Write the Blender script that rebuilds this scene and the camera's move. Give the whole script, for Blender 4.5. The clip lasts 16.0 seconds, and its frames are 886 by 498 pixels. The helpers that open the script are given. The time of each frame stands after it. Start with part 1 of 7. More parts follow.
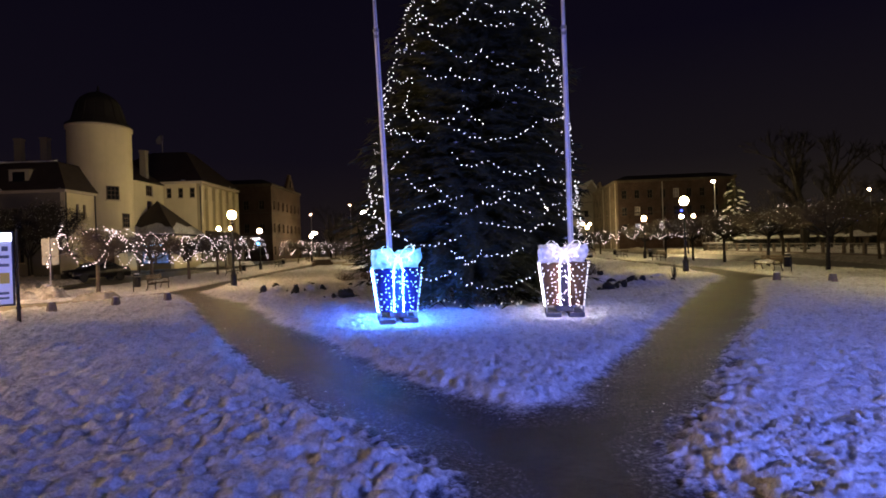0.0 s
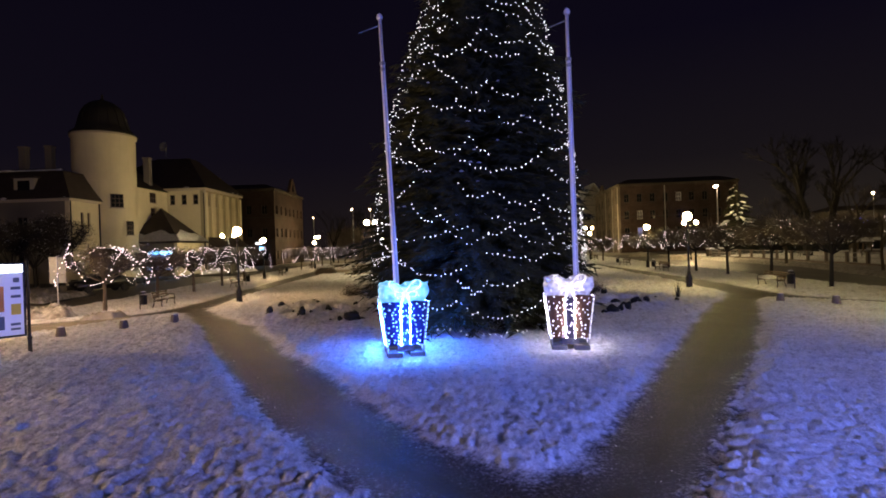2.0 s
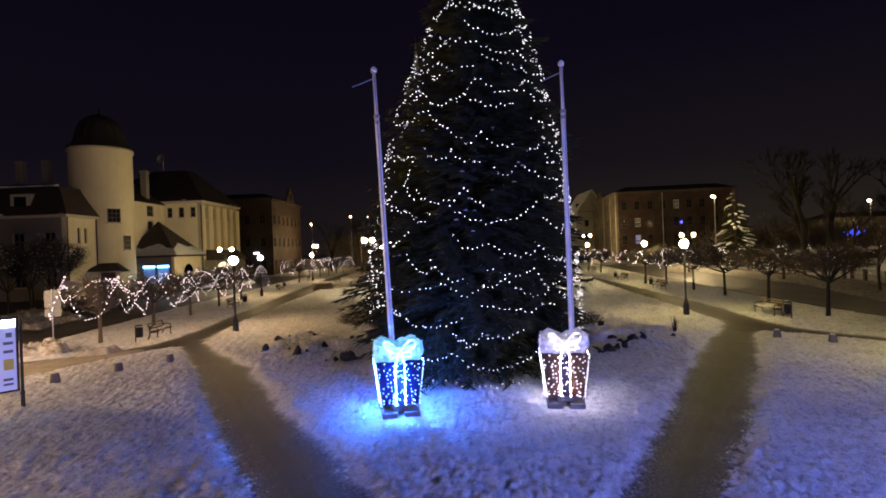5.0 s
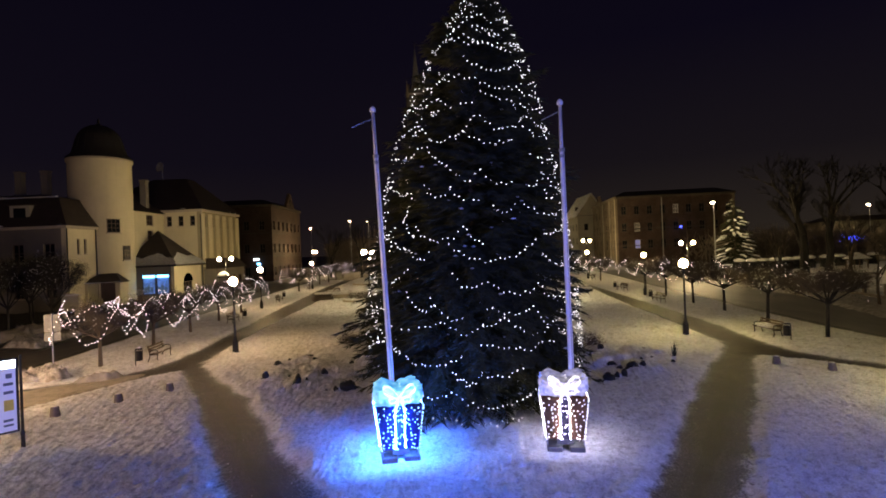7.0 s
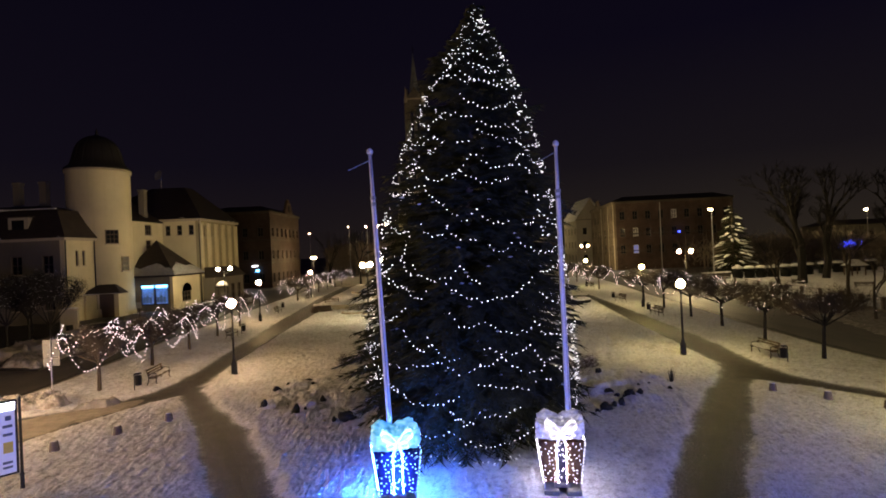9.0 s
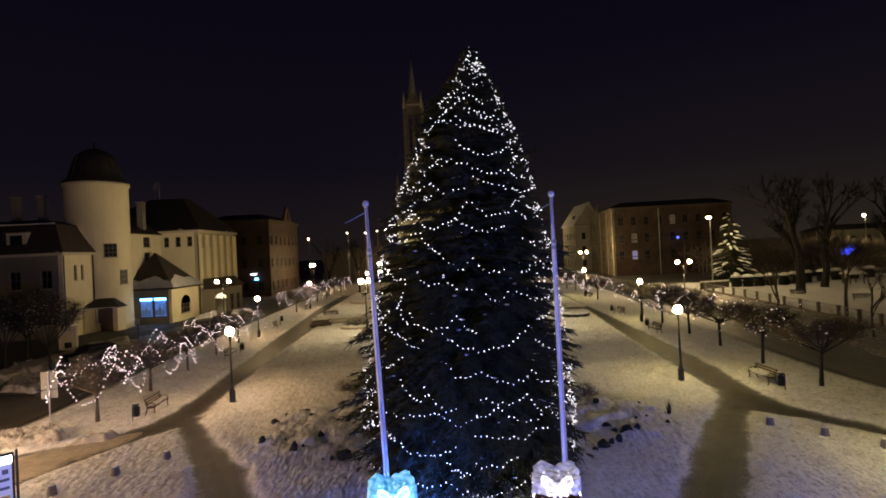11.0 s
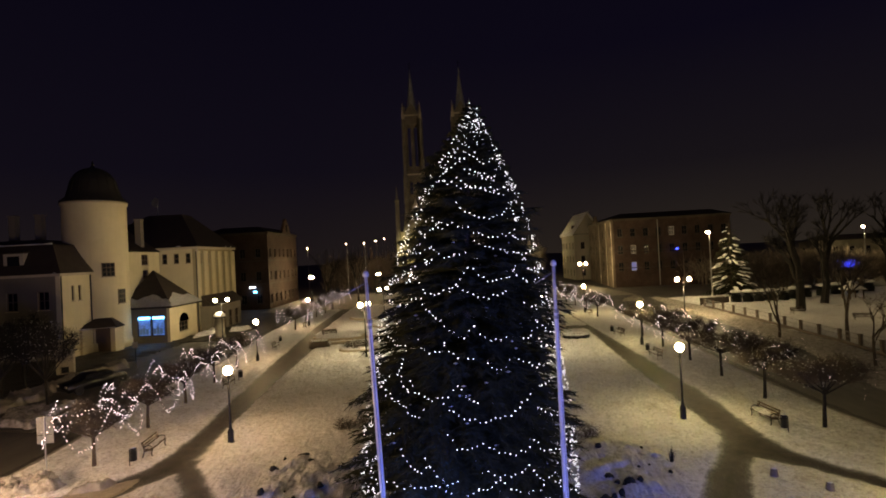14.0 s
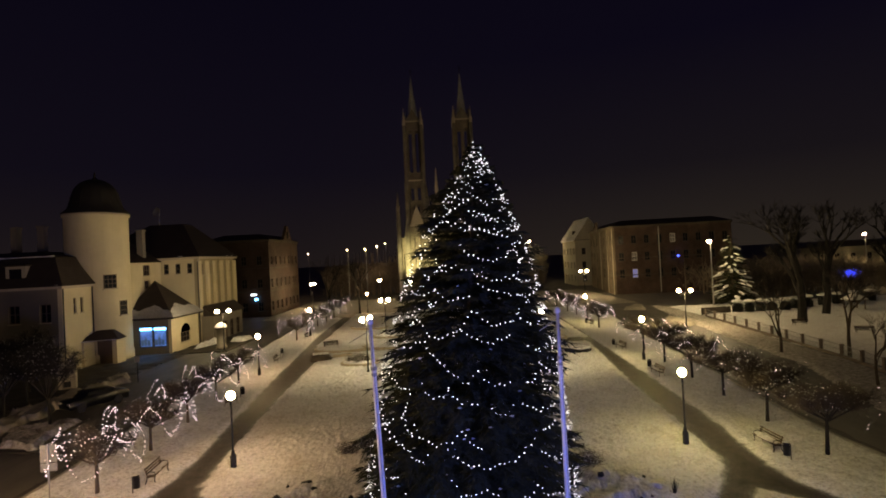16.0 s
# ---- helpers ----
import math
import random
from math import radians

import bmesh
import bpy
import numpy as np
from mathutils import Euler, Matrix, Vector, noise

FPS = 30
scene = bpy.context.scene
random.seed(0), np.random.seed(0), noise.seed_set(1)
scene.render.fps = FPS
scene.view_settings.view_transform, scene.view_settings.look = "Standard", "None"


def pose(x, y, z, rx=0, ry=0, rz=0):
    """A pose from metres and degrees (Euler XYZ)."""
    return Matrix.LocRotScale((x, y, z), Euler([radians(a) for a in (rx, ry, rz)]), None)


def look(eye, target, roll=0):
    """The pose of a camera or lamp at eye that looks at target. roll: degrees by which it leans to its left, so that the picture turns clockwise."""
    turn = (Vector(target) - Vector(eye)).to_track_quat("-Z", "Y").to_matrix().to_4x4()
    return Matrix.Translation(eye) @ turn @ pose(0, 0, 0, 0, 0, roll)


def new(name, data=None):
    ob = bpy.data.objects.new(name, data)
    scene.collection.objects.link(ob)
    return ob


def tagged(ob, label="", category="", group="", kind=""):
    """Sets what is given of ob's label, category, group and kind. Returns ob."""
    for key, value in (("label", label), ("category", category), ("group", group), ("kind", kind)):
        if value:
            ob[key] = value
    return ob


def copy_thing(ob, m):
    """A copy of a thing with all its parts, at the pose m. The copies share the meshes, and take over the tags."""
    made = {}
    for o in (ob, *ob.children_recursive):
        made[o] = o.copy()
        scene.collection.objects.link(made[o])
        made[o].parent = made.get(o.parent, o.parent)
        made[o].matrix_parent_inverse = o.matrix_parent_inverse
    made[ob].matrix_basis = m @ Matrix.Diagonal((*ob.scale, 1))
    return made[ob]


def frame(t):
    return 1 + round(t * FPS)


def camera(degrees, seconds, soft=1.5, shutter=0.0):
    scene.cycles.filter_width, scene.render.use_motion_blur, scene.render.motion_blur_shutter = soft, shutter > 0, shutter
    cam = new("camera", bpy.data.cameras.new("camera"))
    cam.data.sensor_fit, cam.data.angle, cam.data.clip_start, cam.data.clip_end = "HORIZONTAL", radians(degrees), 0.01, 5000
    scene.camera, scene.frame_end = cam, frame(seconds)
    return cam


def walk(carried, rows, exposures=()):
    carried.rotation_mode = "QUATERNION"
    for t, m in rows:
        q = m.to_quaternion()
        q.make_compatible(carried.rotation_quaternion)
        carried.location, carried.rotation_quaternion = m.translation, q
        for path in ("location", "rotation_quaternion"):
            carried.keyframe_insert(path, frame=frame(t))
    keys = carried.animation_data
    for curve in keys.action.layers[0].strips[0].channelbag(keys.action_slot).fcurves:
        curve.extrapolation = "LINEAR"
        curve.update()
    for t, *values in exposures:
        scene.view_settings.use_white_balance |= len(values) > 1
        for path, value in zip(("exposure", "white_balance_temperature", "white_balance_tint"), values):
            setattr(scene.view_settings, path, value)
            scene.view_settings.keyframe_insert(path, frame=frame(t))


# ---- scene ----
cam = camera(78.8, 16.0, soft=1.8)
METRES, EYE, TILT, LEAN, TURN = 10.3, 1.7, 0.0, 2.0, 0.0
PATH = [
    (0, (0.067, 0.047, 1.939), (0.056, 2.047, 1.928), -1.8),
    (0.5, (0.065, 0.051, 2.132), (0.051, 2.051, 2.122), -1.8),
    (1, (0.049, 0.014, 2.327), (0.033, 2.014, 2.317), -1.9),
    (1.5, (0.002, -0.039, 2.574), (-0.017, 1.961, 2.564), -1.9),
    (2, (-0.025, -0.086, 2.782), (-0.043, 1.914, 2.773), -1.9),
    (2.5, (-0.041, -0.083, 2.985), (-0.057, 1.917, 2.978), -1.9),
    (3, (-0.032, -0.071, 3.19), (-0.048, 1.929, 3.184), -1.9),
    (3.5, (-0.001, -0.041, 3.442), (-0.017, 1.959, 3.436), -2.0),
    (4, (0.05, -0.035, 3.662), (0.036, 1.965, 3.659), -2.0),
    (6.5, (0.167, -0.041, 5.043), (0.156, 1.959, 5.044), -2.3),
    (7, (0.174, -0.055, 5.277), (0.163, 1.945, 5.279), -2.3),
    (7.5, (0.185, -0.082, 5.543), (0.175, 1.918, 5.545), -2.4),
    (8, (0.205, -0.101, 5.808), (0.194, 1.899, 5.81), -2.4),
    (8.5, (0.237, -0.134, 6.112), (0.228, 1.866, 6.116), -2.5),
    (9, (0.275, -0.147, 6.4), (0.268, 1.853, 6.405), -2.5),
    (11.5, (0.468, -0.184, 8.149), (0.464, 1.816, 8.159), -2.8),
    (12, (0.496, -0.154, 8.449), (0.492, 1.846, 8.462), -2.8),
    (12.5, (0.501, -0.128, 8.776), (0.499, 1.872, 8.792), -2.8),
    (13, (0.523, -0.04, 9.087), (0.523, 1.96, 9.103), -2.9),
    (13.5, (0.512, 0.014, 9.387), (0.512, 2.014, 9.407), -2.9),
    (14, (0.462, -0.002, 9.683), (0.463, 1.998, 9.705), -2.9),
    (14.5, (0.417, -0.033, 10.054), (0.419, 1.967, 10.077), -2.9),
    (15, (0.409, -0.006, 10.351), (0.411, 1.993, 10.375), -2.9),
    (15.5, (0.418, -0.058, 10.679), (0.42, 1.942, 10.704), -2.9),
    (16, (0.425, -0.062, 10.962), (0.424, 1.937, 10.99), -2.9),
]
walk(cam, [(t, look(eye, target, roll)) for t, eye, target, roll in PATH])

# ---- night sky and light ----
world = bpy.data.worlds.new("night")
scene.world = world
world.use_nodes = True
wn, wl = world.node_tree.nodes, world.node_tree.links
wn.clear()
w_out = wn.new("ShaderNodeOutputWorld")
w_bg = wn.new("ShaderNodeBackground")
w_tc = wn.new("ShaderNodeTexCoord")
w_sep = wn.new("ShaderNodeSeparateXYZ")
w_ramp = wn.new("ShaderNodeValToRGB")
w_ramp.color_ramp.elements[0].position = 0.0
w_ramp.color_ramp.elements[0].color = (0.0118, 0.0083, 0.0083, 1)
w_ramp.color_ramp.elements[1].position = 0.45
w_ramp.color_ramp.elements[1].color = (0.0030, 0.0022, 0.0065, 1)
mid = w_ramp.color_ramp.elements.new(0.16)
mid.color = (0.0052, 0.0038, 0.0078, 1)
wl.new(w_tc.outputs["Generated"], w_sep.inputs[0])
wl.new(w_sep.outputs["Z"], w_ramp.inputs[0])
w_glow = wn.new("ShaderNodeValToRGB")
w_glow.color_ramp.elements[0].position, w_glow.color_ramp.elements[0].color = 0.0, (0.0215, 0.0160, 0.0118, 1)
w_glow.color_ramp.elements[1].position, w_glow.color_ramp.elements[1].color = 0.34, (0.0036, 0.0026, 0.0075, 1)
w_glow.color_ramp.elements.new(0.14).color = (0.0086, 0.0065, 0.0083, 1)
w_side = wn.new("ShaderNodeMapRange")
w_side.inputs["From Min"].default_value, w_side.inputs["From Max"].default_value = -0.25, 0.45
w_mix = wn.new("ShaderNodeMix")
w_mix.data_type = "RGBA"
wl.new(w_sep.outputs["Z"], w_glow.inputs[0])
wl.new(w_sep.outputs["X"], w_side.inputs["Value"])
wl.new(w_side.outputs[0], w_mix.inputs[0])
wl.new(w_ramp.outputs[0], w_mix.inputs[6])
wl.new(w_glow.outputs[0], w_mix.inputs[7])
wl.new(w_mix.outputs[2], w_bg.inputs["Color"])
w_bg.inputs["Strength"].default_value = 1.0
wl.new(w_bg.outputs[0], w_out.inputs[0])

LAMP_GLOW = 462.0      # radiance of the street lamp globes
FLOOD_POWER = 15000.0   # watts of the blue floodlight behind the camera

# ---- materials ----


def rgb(c):
    return (c[0], c[1], c[2], 1.0)


class Mat:
    """A node material with a Principled shader, object or generated noise, and bump."""

    def __init__(self, name, rough=0.7, metal=0.0, spec=0.4):
        self.m = bpy.data.materials.new(name)
        self.m.use_nodes = True
        self.n, self.l = self.m.node_tree.nodes, self.m.node_tree.links
        self.p = self.n["Principled BSDF"]
        self.p.inputs["Roughness"].default_value = rough
        self.p.inputs["Metallic"].default_value = metal
        self.p.inputs["Specular IOR Level"].default_value = spec
        self.geo = self.n.new("ShaderNodeNewGeometry")

    def noise(self, scale, detail=4.0, rough=0.6, stretch=None):
        t = self.n.new("ShaderNodeTexNoise")
        t.inputs["Scale"].default_value = scale
        t.inputs["Detail"].default_value = detail
        t.inputs["Roughness"].default_value = rough
        if stretch:
            mp = self.n.new("ShaderNodeMapping")
            mp.inputs["Scale"].default_value = stretch
            self.l.new(self.geo.outputs["Position"], mp.inputs["Vector"])
            self.l.new(mp.outputs[0], t.inputs["Vector"])
        else:
            self.l.new(self.geo.outputs["Position"], t.inputs["Vector"])
        return t.outputs["Fac"]

    def ramp(self, fac, stops):
        r = self.n.new("ShaderNodeValToRGB")
        e = r.color_ramp.elements
        e[0].position, e[0].color = stops[0][0], rgb(stops[0][1])
        e[1].position, e[1].color = stops[-1][0], rgb(stops[-1][1])
        for pos, c in stops[1:-1]:
            e.new(pos).color = rgb(c)
        self.l.new(fac, r.inputs[0])
        return r.outputs[0]

    def mix(self, fac, a, b, kind="MIX"):
        x = self.n.new("ShaderNodeMix")
        x.data_type, x.blend_type = "RGBA", kind
        if isinstance(fac, float):
            x.inputs[0].default_value = fac
        else:
            self.l.new(fac, x.inputs[0])
        for v, k in ((a, 6), (b, 7)):
            if isinstance(v, tuple):
                x.inputs[k].default_value = rgb(v)
            else:
                self.l.new(v, x.inputs[k])
        return x.outputs[2]

    def rand(self, amount):
        """A grey factor that differs from object to object."""
        oi = self.n.new("ShaderNodeObjectInfo")
        mr = self.n.new("ShaderNodeMapRange")
        mr.inputs["To Min"].default_value, mr.inputs["To Max"].default_value = 1 - amount, 1 + amount
        self.l.new(oi.outputs["Random"], mr.inputs["Value"])
        return mr.outputs[0]

    def color(self, c):
        if isinstance(c, tuple):
            self.p.inputs["Base Color"].default_value = rgb(c)
        else:
            self.l.new(c, self.p.inputs["Base Color"])
        return self

    def bump(self, fac, dist=0.01, strength=0.6):
        b = self.n.new("ShaderNodeBump")
        b.inputs["Distance"].default_value = dist
        b.inputs["Strength"].default_value = strength
        self.l.new(fac, b.inputs["Height"])
        self.l.new(b.outputs[0], self.p.inputs["Normal"])
        return self

    def glow(self, c, s):
        self.p.inputs["Emission Color"].default_value = rgb(c)
        self.p.inputs["Emission Strength"].default_value = s
        return self


def simple(name, c, rough=0.7, metal=0.0, var=0.25, scale=6.0, bump=0.004, spec=0.4):
    m = Mat(name, rough, metal, spec)
    f = m.noise(scale, 6)
    lo, hi = tuple(v * (1 - var) for v in c), tuple(min(1, v * (1 + var)) for v in c)
    g = m.noise(scale * 0.13, 3)
    m.color(m.mix(g, m.ramp(f, [(0.3, lo), (0.7, hi)]), c))
    if bump:
        m.bump(m.noise(scale * 5, 5), bump)
    return m.m


def glowing(name, c, s, quiet=False):
    m = Mat(name, 0.5)
    m.color(c).glow(c, s)
    if quiet:
        m.m.cycles.emission_sampling = "NONE"
    return m.m


def snow_color(m):
    clean = m.ramp(m.noise(2.2, 6), [(0.3, (0.80, 0.80, 0.82)), (0.65, (0.95, 0.95, 0.96))])
    dirt = m.ramp(m.noise(0.45, 7, 0.7), [(0.52, (0, 0, 0)), (0.72, (0.55, 0.55, 0.55))])
    grain = m.ramp(m.noise(27, 6, 0.75), [(0.34, (0.55, 0.55, 0.56)), (0.62, (1.0, 1.0, 1.0))])
    prints = m.ramp(m.noise(5.5, 6, 0.7), [(0.36, (0.62, 0.61, 0.60)), (0.52, (1.0, 1.0, 1.0))])
    worn = m.mix(1.0, m.mix(dirt, clean, (0.50, 0.45, 0.39)), prints, "MULTIPLY")
    return m.mix(1.0, worn, grain, "MULTIPLY")


def path_color(m):
    base = m.ramp(m.noise(0.7, 8, 0.7), [(0.34, (0.009, 0.009, 0.0095)), (0.66, (0.026, 0.025, 0.025))])
    ice = m.ramp(m.noise(2.8, 7, 0.75), [(0.52, (0, 0, 0)), (0.76, (0.6, 0.6, 0.6))])
    dust = m.ramp(m.noise(17, 8, 0.8), [(0.52, (0, 0, 0)), (0.70, (0.34, 0.34, 0.34))])
    where = m.ramp(m.noise(0.9, 5, 0.7), [(0.42, (0.10, 0.10, 0.10)), (0.66, (1, 1, 1))])
    slush = m.mix(ice, base, (0.046, 0.045, 0.045))
    # farther from the fork the paving colour turns lighter and browner
    sep = m.n.new("ShaderNodeSeparateXYZ")
    m.l.new(m.geo.outputs["Position"], sep.inputs[0])
    add = m.n.new("ShaderNodeMath")
    add.operation = "MULTIPLY_ADD"
    m.l.new(m.noise(0.6, 6, 0.7), add.inputs[0])
    add.inputs[1].default_value = 14.0
    m.l.new(sep.outputs["Y"], add.inputs[2])
    far = m.n.new("ShaderNodeMapRange")
    far.inputs["From Min"].default_value, far.inputs["From Max"].default_value = 18.0, 33.0
    m.l.new(add.outputs[0], far.inputs["Value"])
    far_tone = m.ramp(m.noise(1.6, 7, 0.72), [(0.35, (0.022, 0.0195, 0.016)), (0.66, (0.066, 0.057, 0.044))])
    slush = m.mix(far.outputs[0], slush, far_tone)
    return m.mix(m.mix(1.0, dust, where, "MULTIPLY"), slush, (0.13, 0.13, 0.133))


def snow_material():
    m = Mat("snow", 0.75, 0, 0.3)
    m.color(snow_color(m))
    m.bump(m.noise(14, 7, 0.7), 0.06, 0.8)
    return m.m


def lawn_snow_material():
    """Snow that thins out on to the path: where the layer is only a film, grit shows through it."""
    m = Mat("lawn_snow", 0.75, 0, 0.22)
    sep = m.n.new("ShaderNodeSeparateXYZ")
    m.l.new(m.geo.outputs["Position"], sep.inputs[0])
    add = m.n.new("ShaderNodeMath")
    add.operation = "MULTIPLY_ADD"
    m.l.new(m.noise(21, 7, 0.75), add.inputs[0])
    add.inputs[1].default_value = 0.11
    m.l.new(sep.outputs["Z"], add.inputs[2])
    mr = m.n.new("ShaderNodeMapRange")
    mr.interpolation_type = "SMOOTHSTEP"
    mr.inputs["From Min"].default_value, mr.inputs["From Max"].default_value = 0.058, 0.112
    m.l.new(add.outputs[0], mr.inputs["Value"])
    gloss = m.n.new("ShaderNodeMapRange")
    gloss.inputs["To Min"].default_value, gloss.inputs["To Max"].default_value = 0.58, 0.80
    m.l.new(mr.outputs[0], gloss.inputs["Value"])
    m.l.new(gloss.outputs[0], m.p.inputs["Roughness"])
    m.color(m.mix(mr.outputs[0], path_color(m), snow_color(m)))
    m.bump(m.noise(24, 6, 0.7), 0.035, 0.9)
    return m.m


def trodden_material():
    m = Mat("trodden_snow", 0.8, 0, 0.3)
    base = m.ramp(m.noise(1.1, 7, 0.7), [(0.35, (0.17, 0.15, 0.12)), (0.6, (0.42, 0.39, 0.34))])
    m.color(m.mix(m.noise(9, 5), base, (0.27, 0.245, 0.21)))
    m.bump(m.noise(18, 6, 0.7), 0.03, 0.6)
    return m.m


def dirty_snow_material():
    m = Mat("dirty_snow", 0.8, 0, 0.3)
    grime = m.ramp(m.noise(2.4, 7, 0.75), [(0.36, (0.20, 0.175, 0.145)), (0.62, (0.60, 0.565, 0.52))])
    m.color(m.mix(1.0, grime, m.ramp(m.noise(19, 6, 0.75), [(0.34, (0.6, 0.6, 0.6)), (0.62, (1, 1, 1))]), "MULTIPLY"))
    m.bump(m.noise(14, 7, 0.7), 0.05, 0.8)
    return m.m


def slush_material():
    m = Mat("brown_slush", 0.6, 0, 0.35)
    base = m.ramp(m.noise(0.8, 7, 0.72), [(0.36, (0.17, 0.145, 0.11)), (0.62, (0.50, 0.44, 0.35))])
    m.color(m.mix(m.noise(7, 6, 0.7), base, (0.26, 0.225, 0.175)))
    m.bump(m.noise(12, 7, 0.75), 0.04, 0.8)
    return m.m


def path_material():
    m = Mat("packed_path", 0.58, 0, 0.22)
    m.color(path_color(m))
    m.bump(m.noise(9, 8, 0.78), 0.04, 0.7)
    return m.m


def asphalt_material():
    m = Mat("road_asphalt", 0.6, 0, 0.4)
    base = m.ramp(m.noise(0.5, 7, 0.7, (1.0, 0.25, 1.0)), [(0.35, (0.052, 0.046, 0.042)), (0.7, (0.18, 0.16, 0.14))])
    m.color(m.mix(m.noise(30, 3), base, (0.080, 0.073, 0.066)))
    m.bump(m.noise(40, 4), 0.008)
    return m.m


def plaster(name, c):
    m = Mat(name, 0.85, 0, 0.2)
    a = m.ramp(m.noise(0.35, 6, 0.65), [(0.3, tuple(v * 0.86 for v in c)), (0.7, c)])
    streak = m.ramp(m.noise(1.0, 6, 0.7, (2.2, 2.2, 0.12)), [(0.5, (0, 0, 0)), (0.8, (0.3, 0.3, 0.3))])
    m.color(m.mix(streak, a, tuple(v * 0.6 for v in c)))
    m.bump(m.noise(25, 5), 0.006)
    return m.m


def brickwork(name, c, mortar):
    m = Mat(name, 0.85, 0, 0.2)
    tc = m.n.new("ShaderNodeTexCoord")
    b = m.n.new("ShaderNodeTexBrick")
    b.inputs["Scale"].default_value = 1.0
    b.inputs["Brick Width"].default_value, b.inputs["Row Height"].default_value = 0.26, 0.08
    b.inputs["Mortar Size"].default_value = 0.008
    b.inputs["Color1"].default_value = rgb(c)
    b.inputs["Color2"].default_value = rgb(tuple(v * 0.65 for v in c))
    b.inputs["Mortar"].default_value = rgb(mortar)
    m.l.new(tc.outputs["UV"], b.inputs["Vector"])
    soot = m.ramp(m.noise(0.3, 6, 0.7), [(0.35, (0.5, 0.5, 0.5)), (0.7, (1, 1, 1))])
    m.color(m.mix(1.0, b.outputs["Color"], soot, "MULTIPLY"))
    m.bump(m.noise(20, 4), 0.01)
    return m.m


def needles():
    m = Mat("spruce_needles", 0.9, 0, 0.08)
    f = m.noise(1.2, 5)
    g = m.ramp(f, [(0.3, (0.022, 0.024, 0.013)), (0.7, (0.050, 0.050, 0.026))])
    m.color(m.mix(m.noise(14, 4), g, (0.027, 0.028, 0.015)))
    return m.m


def roof_tiles(name, c):
    m = Mat(name, 0.7, 0, 0.3)
    w = m.n.new("ShaderNodeTexWave")
    w.bands_direction = "Z"
    w.inputs["Scale"].default_value = 1.6
    w.inputs["Distortion"].default_value = 1.0
    m.l.new(m.geo.outputs["Position"], w.inputs["Vector"])
    f = m.noise(0.9, 6, 0.7)
    m.color(m.ramp(f, [(0.3, tuple(v * 0.6 for v in c)), (0.7, c)]))
    m.bump(w.outputs["Fac"], 0.03)
    return m.m


def timber(name, c):
    m = Mat(name, 0.6, 0, 0.3)
    f = m.noise(9, 6, 0.65, (1.0, 0.15, 6.0))
    col = m.ramp(f, [(0.3, tuple(v * 0.55 for v in c)), (0.7, c)])
    x = m.n.new("ShaderNodeMix")
    x.data_type, x.blend_type = "RGBA", "MULTIPLY"
    x.inputs[0].default_value = 1.0
    m.l.new(col, x.inputs[6])
    m.l.new(m.rand(0.25), x.inputs[7])
    m.color(x.outputs[2]).bump(f, 0.004)
    return m.m


SNOW = snow_material()
LAWN = lawn_snow_material()
TRODDEN = trodden_material()
DIRTY = dirty_snow_material()
SLUSH = slush_material()
PATH_M = path_material()
ASPHALT = asphalt_material()
KERB_M = simple("kerb_concrete", (0.30, 0.28, 0.25), 0.85, var=0.3, scale=4)
CONCRETE = simple("grey_concrete", (0.13, 0.125, 0.12), 0.85, var=0.3, scale=9, bump=0.01)
BOLLARD_M = simple("bollard_granite", (0.14, 0.115, 0.095), 0.8, var=0.35, scale=30, bump=0.006)
IRON = simple("black_cast_iron", (0.018, 0.018, 0.02), 0.45, 0.4, var=0.3, scale=12, bump=0.003)
STEEL = simple("painted_steel", (0.70, 0.68, 0.72), 0.45, 0.1, var=0.12, scale=3, bump=0.002)
GALV = simple("galvanised_steel", (0.36, 0.36, 0.37), 0.55, 0.7, var=0.2, scale=8, bump=0.002)
SLAT = timber("bench_slat_wood", (0.13, 0.092, 0.060))
BARK = simple("bark", (0.075, 0.058, 0.042), 0.9, var=0.45, scale=14, bump=0.02)
DARK_BARK = simple("old_dark_bark", (0.014, 0.012, 0.011), 0.95, var=0.45, scale=9, bump=0.03)
TWIG = simple("twig_bark", (0.078, 0.062, 0.050), 0.9, var=0.4, scale=10, bump=0)
# twig brown lightened: the lamp-lit haze over distant trees is in this colour
HAZE_TWIG = simple("hazed_far_twigs", (0.21, 0.17, 0.135), 0.9, var=0.4, scale=4, bump=0)
NEEDLE = needles()
JUNIPER = simple("juniper_green", (0.016, 0.017, 0.014), 0.8, var=0.4, scale=7, bump=0)
CREAM = plaster("cream_plaster", (0.62, 0.555, 0.375))
RECESS_PL = plaster("shaded_recess_plaster", (0.36, 0.31, 0.20))
PALE = plaster("pale_render", (0.40, 0.37, 0.30))
# dark render; also stands in for shade on the wing and shop fronts
DARK_PL = plaster("grey_and_shade_plaster", (0.20, 0.18, 0.15))
BRICK = brickwork("red_brick", (0.085, 0.052, 0.042), (0.08, 0.068, 0.06))
# one house, two bricks: lamp light and shade are put into their colours
DIM_FRONT_BRICK = brickwork("dim_front_brick", (0.105, 0.064, 0.050), (0.10, 0.083, 0.072))
LIT_END_BRICK = brickwork("lamp_lit_end_brick", (0.30, 0.235, 0.165), (0.27, 0.23, 0.18))
CHURCH_M = brickwork("church_brick", (0.24, 0.205, 0.165), (0.22, 0.2, 0.17))
STONE = simple("pale_stone", (0.42, 0.37, 0.29), 0.85, var=0.25, scale=3)
ROOF = roof_tiles("dark_roof_tile", (0.042, 0.032, 0.028))
SLATE = roof_tiles("slate_spire", (0.34, 0.36, 0.40))
